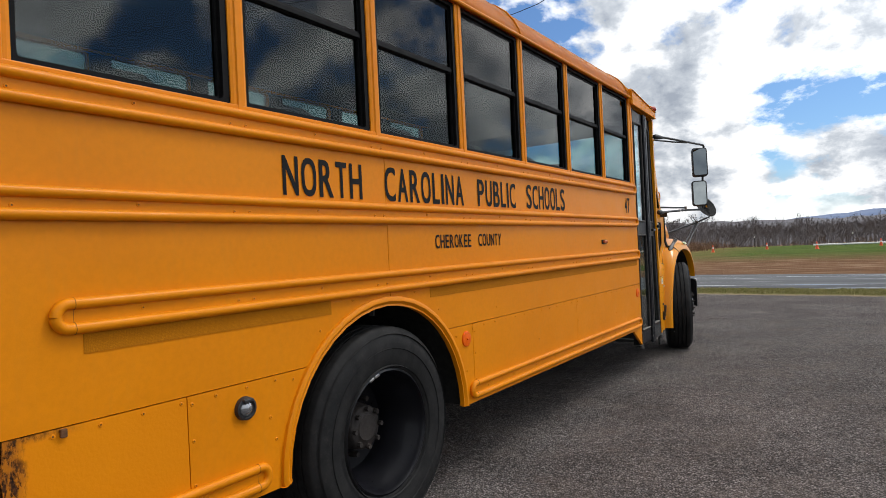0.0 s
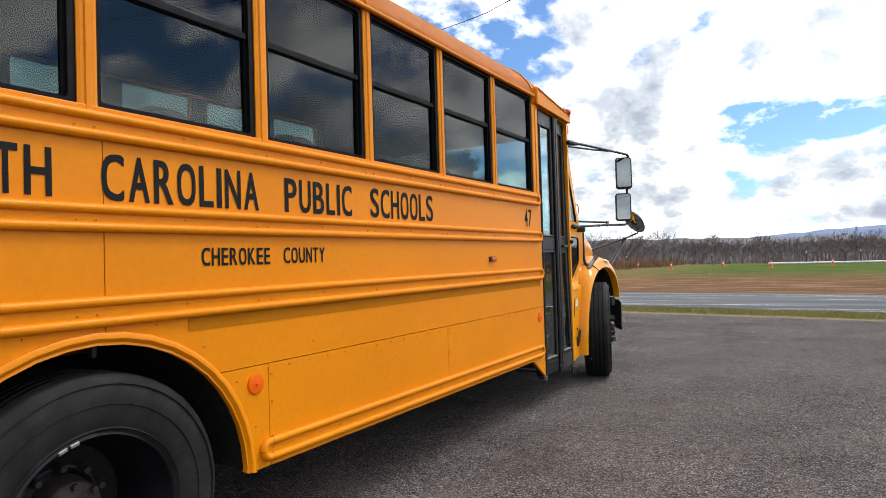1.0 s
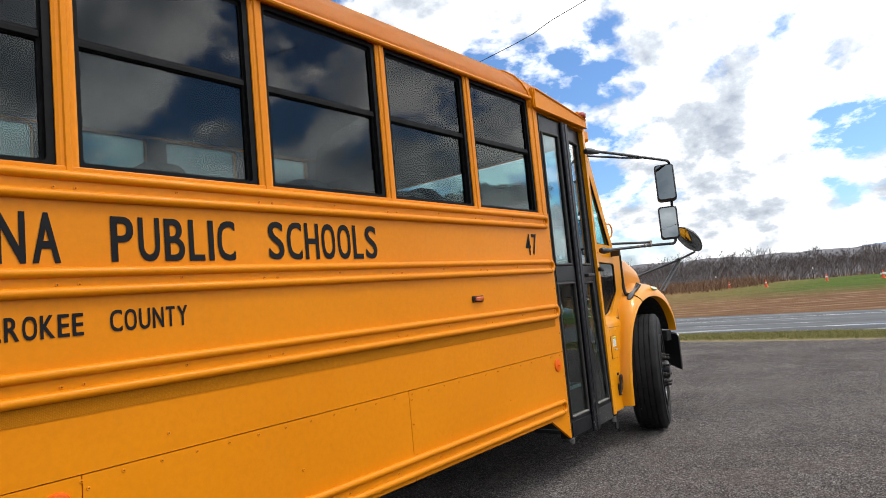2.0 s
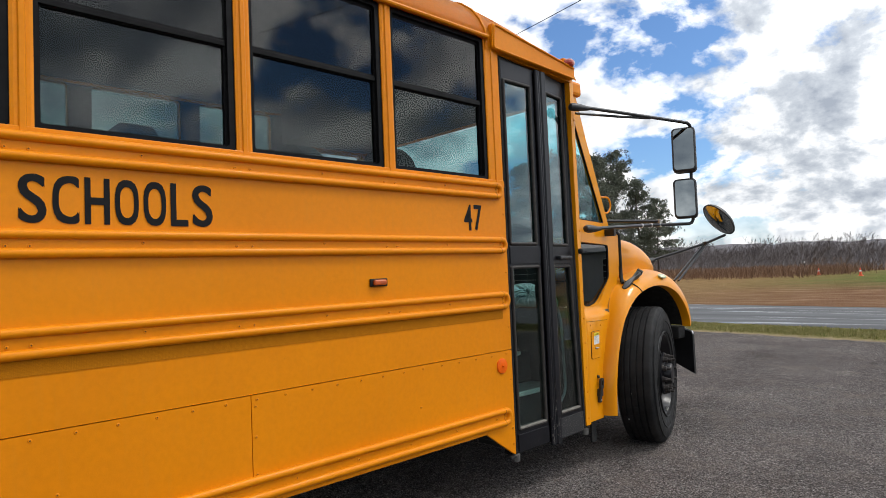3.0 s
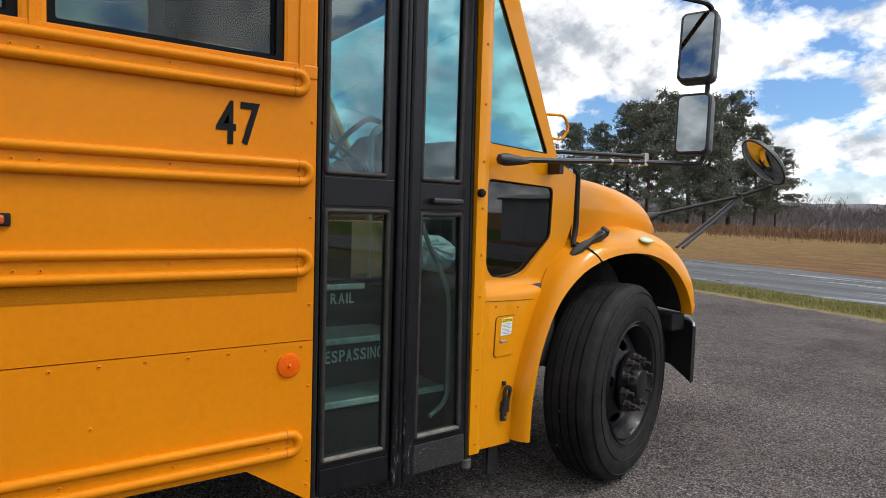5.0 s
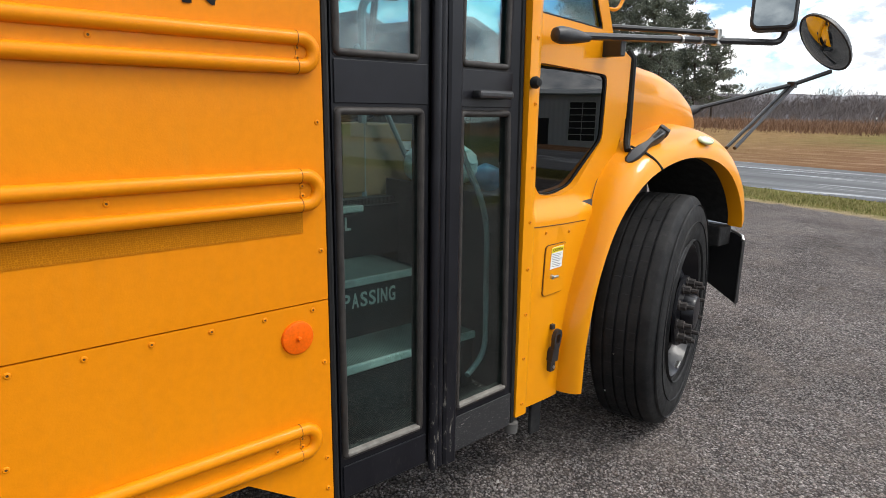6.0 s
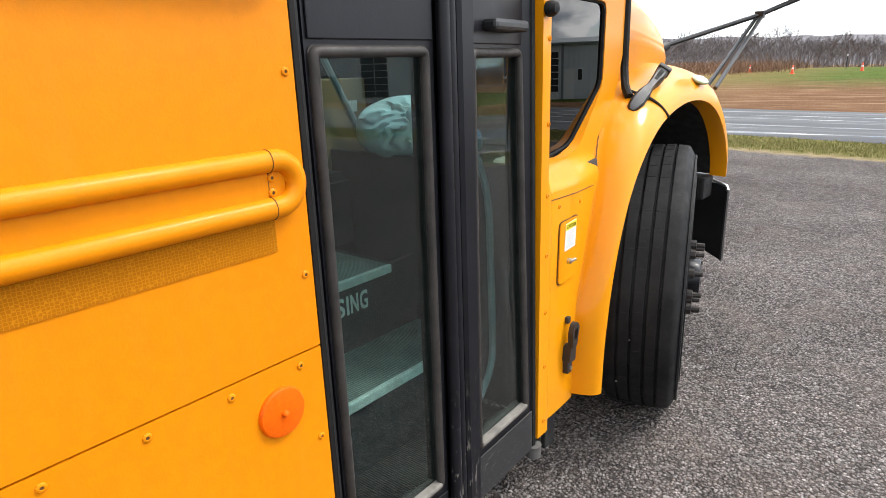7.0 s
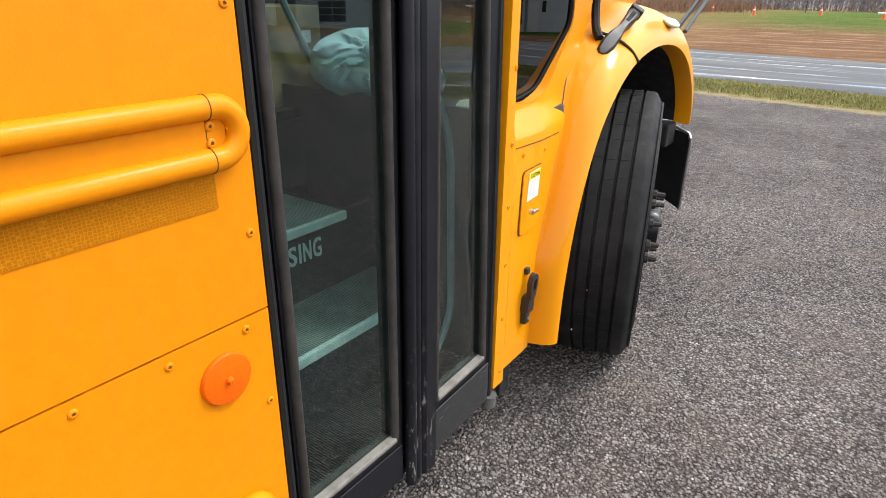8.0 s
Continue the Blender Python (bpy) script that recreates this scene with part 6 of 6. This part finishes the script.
def tuft_field(name, label, mat, spots, hgt, seed, blades=7, spread=0.10, wide=0.006, lean=0.4):
    """Many grass blades in one mesh."""
    rnd = random.Random(seed)
    vs, fs = [], []
    for x, y, z in spots:
        for _ in range(blades):
            bx, by = x + rnd.gauss(0, spread), y + rnd.gauss(0, spread)
            h = hgt * rnd.uniform(0.45, 1.25)
            a = rnd.uniform(0, math.pi)
            dx, dy = wide * math.cos(a), wide * math.sin(a)
            lx, ly = rnd.gauss(0, lean) * h, rnd.gauss(0, lean) * h
            i = len(vs)
            vs += [(bx - dx, by - dy, z), (bx + dx, by + dy, z), (bx + lx * 0.4 + dx * 0.6, by + ly * 0.4 + dy * 0.6, z + h * 0.6), (bx + lx * 0.4 - dx * 0.6, by + ly * 0.4 - dy * 0.6, z + h * 0.6), (bx + lx, by + ly, z + h)]
            fs += [(i, i + 1, i + 2, i + 3), (i + 3, i + 2, i + 4)]
    me = bpy.data.meshes.new(name)
    me.from_pydata(vs, [], fs)
    me.materials.append(mat)
    return tagged(new(name, me), label, name.replace("_", " "), kind="stuff")


GRASSMAT = make_leafy("verge_grass_blades", (0.12, 0.135, 0.032), (0.34, 0.285, 0.125))
BRUSHMAT = make_leafy("dry_brush_stalks", (0.105, 0.056, 0.034), (0.25, 0.145, 0.082))
rnd = random.Random(11)
spots = []
for _ in range(9000):
    x = rnd.uniform(-16, 14)
    spots.append((x, 17.05 - 0.15 * x + min(1.5, abs(rnd.gauss(0.72, 0.38))), LOW))
tuft_field("verge_grass", "short green and straw-coloured verge grass by the road", GRASSMAT, spots, 0.040, 3, 6, 0.06, 0.006)
spots = []
for _ in range(5200):
    x = rnd.uniform(-90, -9) - 5 * rnd.random() ** 2
    d = rnd.gauss(82, 4.0) if rnd.random() < 0.8 else rnd.uniform(72, 95)
    spots.append((x, d - 0.1 * x - 24.5, 0.10))
tuft_field("dry_brush", "tall rust-brown dry weeds at the field's edge", BRUSHMAT, spots, 0.74, 4, 15, 0.6, 0.014, 0.5)


# ---- pines ----
BARK = simple("pine_bark", (0.060, 0.045, 0.036), 0.9, vary=0.4, scale=6, bump=0.6, bscale=20)
# needle greens are greyed and lightened, with distance haze put into the colour
NEEDLE = make_leafy("hazed_pine_needles", (0.072, 0.086, 0.064), (0.190, 0.205, 0.155), 0.6)
# the pale grey of the twigs includes the haze over the woods
TWIG = simple("hazed_bare_twigs", (0.125, 0.112, 0.114), 0.9, vary=0.35, scale=0.4, bump=0)


def pine_meshes(seed, height, crown_from):
    rnd = random.Random(seed)
    bark = bmesh.new()
    trunk = [(0.15 * math.sin(k * 0.8 + seed), 0.15 * math.cos(k * 0.6 + seed), height * k / 8) for k in range(9)]
    tube(bark, trunk, [0.26 * (1 - 0.11 * k) for k in range(9)], 7)
    vs, fs = [], []
    for _ in range(66):
        u = rnd.random() ** 0.8
        z = height * (crown_from + (0.99 - crown_from) * u)
        reach = height * 0.30 * (1 - u) ** 0.55 * rnd.uniform(0.35, 1.1) + 0.35
        az = rnd.uniform(0, 2 * math.pi)
        dz = rnd.uniform(-0.10, 0.38) * reach
        tip = Vector((math.cos(az) * reach, math.sin(az) * reach, z + dz))
        root = Vector((0, 0, z))
        tube(bark, [root, (root + tip) / 2 + Vector((0, 0, 0.1 * reach)), tip], [0.05, 0.03, 0.012], 4, caps=False)
        for _c in range(int(7 + reach * 6.4)):
            t = rnd.uniform(0.30, 1.05)
            c = root.lerp(tip, t) + Vector((rnd.gauss(0, 0.42), rnd.gauss(0, 0.42), rnd.gauss(0.08, 0.24)))
            size = rnd.uniform(0.30, 0.60)
            for _n in range(20):
                d = Vector((rnd.gauss(0, 1), rnd.gauss(0, 1), rnd.gauss(0.15, 0.7))).normalized()
                s = d.cross(Vector((rnd.gauss(0, 1), rnd.gauss(0, 1), rnd.gauss(0, 1)))).normalized() * 0.046
                i = len(vs)
                e = c + d * size * rnd.uniform(0.6, 1.0)
                m0 = c + d * size * 0.25
                vs += [tuple(m0 - s), tuple(m0 + s), tuple(e)]
                fs.append((i, i + 1, i + 2))
    me = bpy.data.meshes.new("crown")
    me.from_pydata(vs, [], fs)
    me.materials.append(NEEDLE)
    return bark, me


def pine(seed, height, crown_from, at):
    bark, me = pine_meshes(seed, height, crown_from)
    t = thing("pine_tree", "tall dark green pine with bare lower trunk", "pine tree", "pines beyond the road", at=at)
    part("trunk", bark, BARK, t, smooth=True)
    c = new("crown", me)
    c.parent = t
    return t


def polar(az, d, z=-0.6):
    return (2.0 + d * math.sin(radians(az)), 6.0 + d * math.cos(radians(az)), z)


pa = pine(1, 15.0, 0.26, polar(-38.6, 76))
pb = pine(2, 16.5, 0.30, polar(-35.6, 78))
pc = pine(3, 15.0, 0.16, polar(-32.2, 75))
for src, az, d, s, rot in ((pa, -33.8, 84, 1.13, 40), (pb, -30.6, 78, 0.98, 130), (pc, -28.6, 76, 0.80, 200), (pa, -36.9, 72, 0.95, 250), (pc, -41.2, 78, 0.85, 80), (pb, -27.0, 80, 0.62, 300), (pc, -31.4, 70, 0.72, 20), (pa, -43.5, 82, 0.9, 170), (pc, -35.0, 68, 0.5, 10)):
    q = copy_thing(src, Matrix.Translation(polar(az, d)) @ Matrix.Rotation(radians(rot), 4, "Z"))
    q.scale = (s, s, s)


# ---- bare woods on the rise ----
def woods(name, label, seed, count, area, hmin, hmax, mat, thick=1.0):
    rnd = random.Random(seed)
    vs, fs = [], []

    def stick(a, b, ra, rb):
        d = (b - a).normalized()
        s = d.cross(Vector((0.3, 0.5, 0.8))).normalized()
        u = d.cross(s)
        i = len(vs)
        for p, r in ((a, ra), (b, rb)):
            for k in range(3):
                t = 2.094 * k
                vs.append(tuple(p + (s * math.cos(t) + u * math.sin(t)) * r))
        for k in range(3):
            j = (k + 1) % 3
            fs.append((i + k, i + j, i + 3 + j, i + 3 + k))

    def grow(a, d, ln, r, level):
        b = a + d * ln
        if level == 0:
            s = d.cross(Vector((0.3, 0.5, 0.8))).normalized() * r
            i = len(vs)
            vs.extend((tuple(a - s), tuple(a + s), tuple(b)))
            fs.append((i, i + 1, i + 2))
            return
        stick(a, b, r, r * 0.6)
        for _ in range(3 if level > 1 else 6):
            nd = (d + Vector((rnd.gauss(0, 0.50), rnd.gauss(0, 0.50), rnd.gauss(0.10, 0.28)))).normalized()
            grow(a.lerp(b, rnd.uniform(0.45, 1.0)), nd, ln * rnd.uniform(0.50, 0.72), max(r * 0.55, 0.014 * thick), level - 1)

    for _ in range(count):
        x, y, z = area(rnd)
        h = rnd.uniform(hmin, hmax) * (1.0 - 0.22 * ease(math.degrees(math.atan2(x - 2, y - 6)), -17, -5))
        grow(Vector((x, y, z)), Vector((rnd.gauss(0, 0.05), rnd.gauss(0, 0.05), 1)).normalized(), h * 0.42, 0.085 * thick * h / 9, 4)
    me = bpy.data.meshes.new(name)
    me.from_pydata(vs, [], fs)
    me.materials.append(mat)
    return tagged(new(name, me), label, "bare woods", kind="stuff")


def area_far(rnd):
    x = rnd.uniform(-200, 90)
    d = rnd.uniform(112, 215)
    return x, d - 0.1 * x, -2.6


def area_edge(rnd):
    x = rnd.uniform(-100, 55)
    d = rnd.uniform(88, 108)
    return x, d - 0.1 * x, -2.6


woods("bare_woods", "leafless grey-brown woods on the rise beyond the field", 21, 2500, area_far, 8.2, 11.2, TWIG, 1.15)
woods("edge_saplings", "low bare saplings along the field's edge", 22, 260, area_edge, 3.4, 5.4, simple("brown_sapling_twigs", (0.150, 0.108, 0.085), 0.9, vary=0.35, scale=0.4, bump=0), 1.0)
single = thing("bare_tree", "lone leafless tree standing above the woods", "bare tree", at=polar(-22.4, 120, -2.6))
w2 = woods("branches", "", 31, 1, lambda r: (0, 0, 0), 9.6, 9.7, TWIG, 1.1)
for key in ("label", "category", "kind"):
    if key in w2:
        del w2[key]
w2.parent = single

# wooded hill and blue mountains in the distance
def ridge(name, label, base_y, az0, az1, heights, mat, depth=30.0, bumps=0.0, seed=0):
    """A long hill whose crest follows the heights from one bearing to the other."""
    n = 120
    crest = lerp_curve([(h, 0, 0) for h in heights], n)
    bm = bmesh.new()
    rows = []
    for i in range(n):
        az = radians(az0 + (az1 - az0) * i / (n - 1))
        h = crest[i].x + bumps * (noise.noise(Vector((i * 0.55, seed, 0))) + 0.6 * noise.noise(Vector((i * 1.9, seed, 3))))
        row = []
        for dd, k in ((0, 0.0), (depth * 0.4, 0.72), (depth, 1.0), (depth * 2.5, 0.0)):
            r = base_y + dd
            row.append((2 + r * math.sin(az), 6 + r * math.cos(az), -4.0 + (h + 4.0) * k))
        rows.append(row)
    skin(bm, rows, closed=False)
    bmesh.ops.recalc_face_normals(bm, faces=bm.faces)
    return tagged(part(name, bm, mat, smooth=True), label, "hill", kind="structure")


# hillside base colour is raised to a pale mauve grey that holds painted haze
HILLMAT = simple("hazed_winter_hillside", (0.100, 0.092, 0.100), 0.95, vary=0.25, scale=0.35, bump=0)
# the blue of distant air is put into the mountains' base colour
BLUEHILL = simple("haze_tinted_mountain", (0.12, 0.165, 0.27), 1.0, vary=0.10, scale=0.01, bump=0)
ridge("backdrop_hill", "bare wooded hillside behind the field", 222, -75, 40, (10.0, 10.0, 9.6, 9.0, 8.4, 8.0, 7.0, 6.0, 5.4, 5.0, 4.6, 4.6), HILLMAT, 30, 0.9, 2)
ridge("backdrop_mountain", "mountains on the horizon, blue with haze put into their colour", 1500, -60, 40, (18, 18, 16, 14, 12, 10, 34, 50, 44, 30, 24, 18), BLUEHILL, 200, 2.5, 5)

# ---- things in the field ----
CONEOR = simple("orange_cone_plastic", (0.78, 0.10, 0.025), 0.5, vary=0.15)
CONEWH = simple("white_cone_band", (0.75, 0.74, 0.72), 0.5, vary=0.08)


def traffic_cone(at):
    c = thing("traffic_cone", "orange traffic cone with a white band, on the field", "traffic cone", "cones across the field", at=at)
    part("base", boxed(-0.14, 0.14, -0.14, 0.14, 0.0, 0.03, bevel=0.008), CONEOR, c)
    turn = Matrix.Rotation(radians(-90), 4, "Y")
    bm = bmesh.new()
    lathe(bm, [(0.105, 0.03), (0.07, 0.20), (0.03, 0.50), (0.024, 0.515), (0.0, 0.515)], 18, turn)
    part("cone_body", bm, CONEOR, c, smooth=True)
    bm = bmesh.new()
    lathe(bm, [(0.061, 0.28), (0.062, 0.285), (0.052, 0.36), (0.050, 0.365)], 18, turn)
    part("band", bm, CONEWH, c, smooth=True)
    return c


first_cone = traffic_cone((-7.4, 50.0, 0.13))
for p in ((-10.6, 53.5, 0.15), (-4.2, 52.5, 0.14), (-0.9, 49.5, 0.13), (2.6, 52.0, 0.14), (6.0, 50.0, 0.13), (9.5, 52.0, 0.15)):
    copy_thing(first_cone, Matrix.Translation(p))


def stake(at):
    s = thing("marker_stake", "thin dark stake with a pale top in the field", "stake", "stakes in the field", at=at)
    bm = bmesh.new()
    tube(bm, [(0, 0, -0.05), (0, 0, 0.85)], 0.022, 6)
    part("post", bm, BLACK, s)
    part("cap", boxed(-0.03, 0.03, -0.03, 0.03, 0.85, 0.98, bevel=0.01), CONEWH, s)
    return s


s0 = stake((-5.6, 57.0, 0.17))
for p in ((1.0, 56.0, 0.16), (-12.6, 57.5, 0.17), (4.4, 57.0, 0.17)):
    copy_thing(s0, Matrix.Translation(p))
pipe = thing("irrigation_pipe", "long white irrigation pipe lying across the field", "pipe", at=(0, 0, 0))
bm = bmesh.new()
tube(bm, [(-1.5, 56.0, 0.30), (14, 54.48, 0.30)], 0.07, 8)
part("pipe_run", bm, CONEWH, pipe, smooth=True)
for k in range(4):
    x = 0.5 + 4.2 * k
    part("support", boxed(x - 0.05, x + 0.05, 55.80 - 0.098 * (x + 1.5), 55.98 - 0.098 * (x + 1.5), 0.14, 0.26), BLACK, pipe)

# overhead cables along the road, and one over the lot
def cable(pts, label):
    bm = bmesh.new()
    tube(bm, lerp_curve(pts, 24), 0.012, 5)
    return tagged(part("overhead_cable", bm, RUBBER), label, "cable")


cable([(-75, 33.0, 11.0), (-30, 25.0, 9.6), (-9.0, 20.7, 9.0), (-4.5, 19.4, 8.95), (10, 16.0, 9.1), (45, 9.0, 10.8)], "black overhead cable strung along the road")
cable([(13, -25, 8.5), (16, 0, 7.0), (21, 20, 5.0), (28.2, 41.0, 2.40)], "black overhead cable strung over the lot")


# ---- metal shed across the lot, seen mirrored in the cab's glass ----
def shed():
    q = Mat("white_ribbed_cladding")
    w = q.n("ShaderNodeTexWave")
    w.wave_type, w.bands_direction = "BANDS", "X"
    w.inputs["Scale"].default_value = 1.2
    q.k(q.coords((1, 1, 0)), w.inputs["Vector"])
    q.set(Base_Color=q.mix(q.ramp(q.noise(0.7, 6), (0.35, 0.0), (0.7, 1.0)), (0.52, 0.56, 0.58), (0.66, 0.68, 0.69)), Roughness=0.5)
    q.bump(w.outputs["Fac"], 0.5, 0.03)
    s = thing("metal_shed", "pale metal shed with glazed roller doors, across the road", "shed", at=(32.1, 45.7, -1.35))
    s.rotation_euler = (0, 0, radians(-40))
    x0, x1, dd, hh = -5.6, 14.0, 12.0, 3.85
    f = -dd / 2
    rollers, doors = ((-2.5, -0.6), (2.8, 4.7)), ((-3.55, -2.85), (6.1, 7.4))
    holes = [[(a, 0.02), (b, 0.02), (b, 3.35), (a, 3.35)] for a, b in rollers] + [[(a, 0.02), (b, 0.02), (b, 2.15), (a, 2.15)] for a, b in doors]
    part("wall", plated([(x0, 0), (x1, 0), (x1, hh), (x0, hh)], holes, place=lambda a, b, xx: (a, f - xx, b), thick=0.15), q.m, s)
    part("corner_trim", boxed(-2.78, -2.62, f - 0.06, f - 0.003, 0.0, hh), GREYPAINT, s)
    bm = bmesh.new()
    for xa, xb, ya, yb in ((x0, x0 + 0.15, f + 0.16, -f), (x1 - 0.15, x1, f + 0.16, -f), (x0, x1, -f - 0.15, -f)):
        box(bm, xa, xb, ya, yb, 0, hh)
    part("wall", bm, q.m, s)
    bm = bmesh.new()
    skin(bm, [[(x, f - 0.3, hh + 0.01), (x, 0, hh + 0.5), (x, -f + 0.3, hh + 0.01), (x, -f + 0.3, hh - 0.12), (x, f - 0.3, hh - 0.12)] for x in (x0 - 0.3, x1 + 0.3)])
    bmesh.ops.recalc_face_normals(bm, faces=bm.faces)
    part("roof", bm, GREYPAINT, s)
    for a, b in rollers:
        d = part("roller_door", boxed(a, b, f + 0.05, f + 0.12, 0.02, 3.35), CONEWH, s)
        w = (b - a - 0.16) / 2
        for i in range(2):
            for k in range(6):
                x, z = a + 0.06 + (w + 0.05) * i, 0.62 + 0.45 * k
                part("pane", boxed(x, x + w, f + 0.02, f + 0.045, z, z + 0.39), CABDARK, d)
    for k, (a, b) in enumerate(doors):
        e = part("side_door", boxed(a, b, f + 0.05, f + 0.1, 0.02, 2.15), CABDARK if k else CONEWH, s)
    win = part("window", boxed(-4.10, -3.72, f - 0.03, f - 0.003, 1.35, 2.15, bevel=0.01), CONEWH, s)
    part("pane", boxed(-4.05, -3.77, f - 0.045, f - 0.031, 1.40, 2.10), CABDARK, win)


shed()


# ---- small pieces: rivets and loose stones ----
def rivets():
    bm = bmesh.new()
    lathe(bm, [(0.0070, 0.0), (0.0068, 0.0016), (0.0052, 0.0029), (0.0030, 0.0033), (0.0026, 0.0022)], 9, caps=True)
    me = bpy.data.meshes.new("rivet")
    for f in bm.faces:
        if len(f.verts) == 9:
            f.material_index = 1
    bm.to_mesh(me)
    bm.free()
    me.materials.append(YELLOW)
    me.materials.append(SEAM)
    spots = []
    # along the skirt's upper joint
    for k in range(42):
        y = 7.956 - 0.1265 * k
        if not 3.60 < y < 4.84:
            spots.append((0, y, 0.846 if y > 4 else 0.830))
    # in pairs on the rails, one at each post
    for zc in (1.770, 1.461, 1.149):
        for k in range(-3, 6):
            c = FIRST + PITCH * k - 0.052
            for dy in (-0.032, 0.032):
                if c + dy > 2.9 or zc > 1.2:
                    spots.append((0.009, c + dy, zc - 0.008))
            spots.append((0.009, c + 0.37, zc + 0.004))
    for k in range(-3, 6):
        c = FIRST + PITCH * k - 0.052
        for dy in (-0.035, 0.035):
            spots.append((0.004, c + dy, 1.806))
    # looped rail ends
    for ye, zc in ((7.934, 1.770), (7.948, 1.461), (7.948, 1.149), (7.922, 0.502)):
        for dy, dz in ((-0.014, 0.010), (-0.014, -0.012), (0.016, 0.004)):
            spots.append((0.0095, ye + dy, zc + dz))
    # by the door jamb and the skirt seams
    for z in (1.640, 1.306, 0.995, 0.700, 0.335, 0.425):
        spots.append((0, 7.984, z))
    for yy in (3.187, 4.940, 6.431):
        for z in (0.555, 0.70, 0.82):
            spots.append((0, yy, z))
    y = 5.05
    while y < 7.9:
        spots.append((0.009, y, 0.500))
        y += 0.31
    for yy, z in ((5.75, 0.66), (7.30, 0.66), (5.2, 0.93), (3.50, 0.70)):
        spots.append((0, yy, z))
    for i in range(9):
        a = radians(165 - 150 * i / 8)
        spots.append((0, 4.185 + 0.685 * math.cos(a), 0.437 + 0.685 * math.sin(a)))
    for z in (0.33, 0.50, 0.66, 0.82, 0.98, 1.16, 1.36, 1.56, 1.80, 2.05, 2.30):
        spots.append((cowl_x(8.765, z), 8.765, z))
    spots.append((cowl_x(8.88, 0.93), 8.885, 0.925))
    spots.append((cowl_x(9.02, 0.92), 9.018, 0.915))
    for p in spots[:300]:
        ob = new("rivet", me)
        ob.location = p
        ob.parent = bus


rivets()


def loose_stones():
    rnd = random.Random(8)
    shapes = []
    for _ in range(8):
        pts = [Vector((rnd.gauss(0, 1), rnd.gauss(0, 1), rnd.gauss(0, 0.7))).normalized() * rnd.uniform(0.75, 1.0) for _ in range(8)]
        bm = bmesh.new()
        for p in pts:
            bm.verts.new(p)
        hull = bmesh.ops.convex_hull(bm, input=bm.verts)
        bm.verts.index_update()
        shapes.append(([v.co.copy() for v in bm.verts], [[v.index for v in f.verts] for f in bm.faces]))
        bm.free()
    vs, fs = [], []
    for n in range(64000):
        if n < 44000:
            x, y = rnd.uniform(-0.3, 3.4), rnd.uniform(7.6, 12.6)
        elif n < 54000:
            x, y = rnd.uniform(-0.4, 3.6), rnd.uniform(3.5, 8.0)
        else:
            x, y = rnd.uniform(-1.5, 6.0), rnd.uniform(3.0, 17.0)
        r = rnd.choice((0.004, 0.005, 0.006, 0.0075)) * rnd.uniform(0.7, 1.3)
        if rnd.random() < 0.006:
            r *= 1.7
        a = rnd.uniform(0, 6.28)
        ca, sa = math.cos(a), math.sin(a)
        pts, faces = rnd.choice(shapes)
        i = len(vs)
        sx, sy = rnd.uniform(0.8, 1.3), rnd.uniform(0.8, 1.3)
        for p in pts:
            px, py = p.x * r * sx, p.y * r * sy
            vs.append((x + px * ca - py * sa, y + px * sa + py * ca, LOW + r * 0.12 + p.z * r * 0.75))
        fs += [[i + k for k in f] for f in faces]
    me = bpy.data.meshes.new("loose_gravel")
    me.from_pydata(vs, [], fs)
    q = Mat("loose_gravel_stone")
    r = q.n("ShaderNodeNewGeometry").outputs["Random Per Island"]
    dirt = q.ramp(q.noise(2.3, 6, 0.6), (0.46, 0.0), (0.70, 0.7))
    q.set(Base_Color=q.mix(dirt, q.ramp(r, (0.0, (0.100, 0.093, 0.091)), (0.4, (0.175, 0.161, 0.152)), (0.75, (0.225, 0.207, 0.195)), (0.96, (0.26, 0.24, 0.225)), (1.0, (0.36, 0.34, 0.32))), (0.185, 0.150, 0.125)), Roughness=0.9, Specular_IOR_Level=0.15)
    me.materials.append(q.m)
    tagged(new("loose_gravel", me), "loose grey gravel scattered over the lot", "gravel", kind="stuff")


loose_stones()
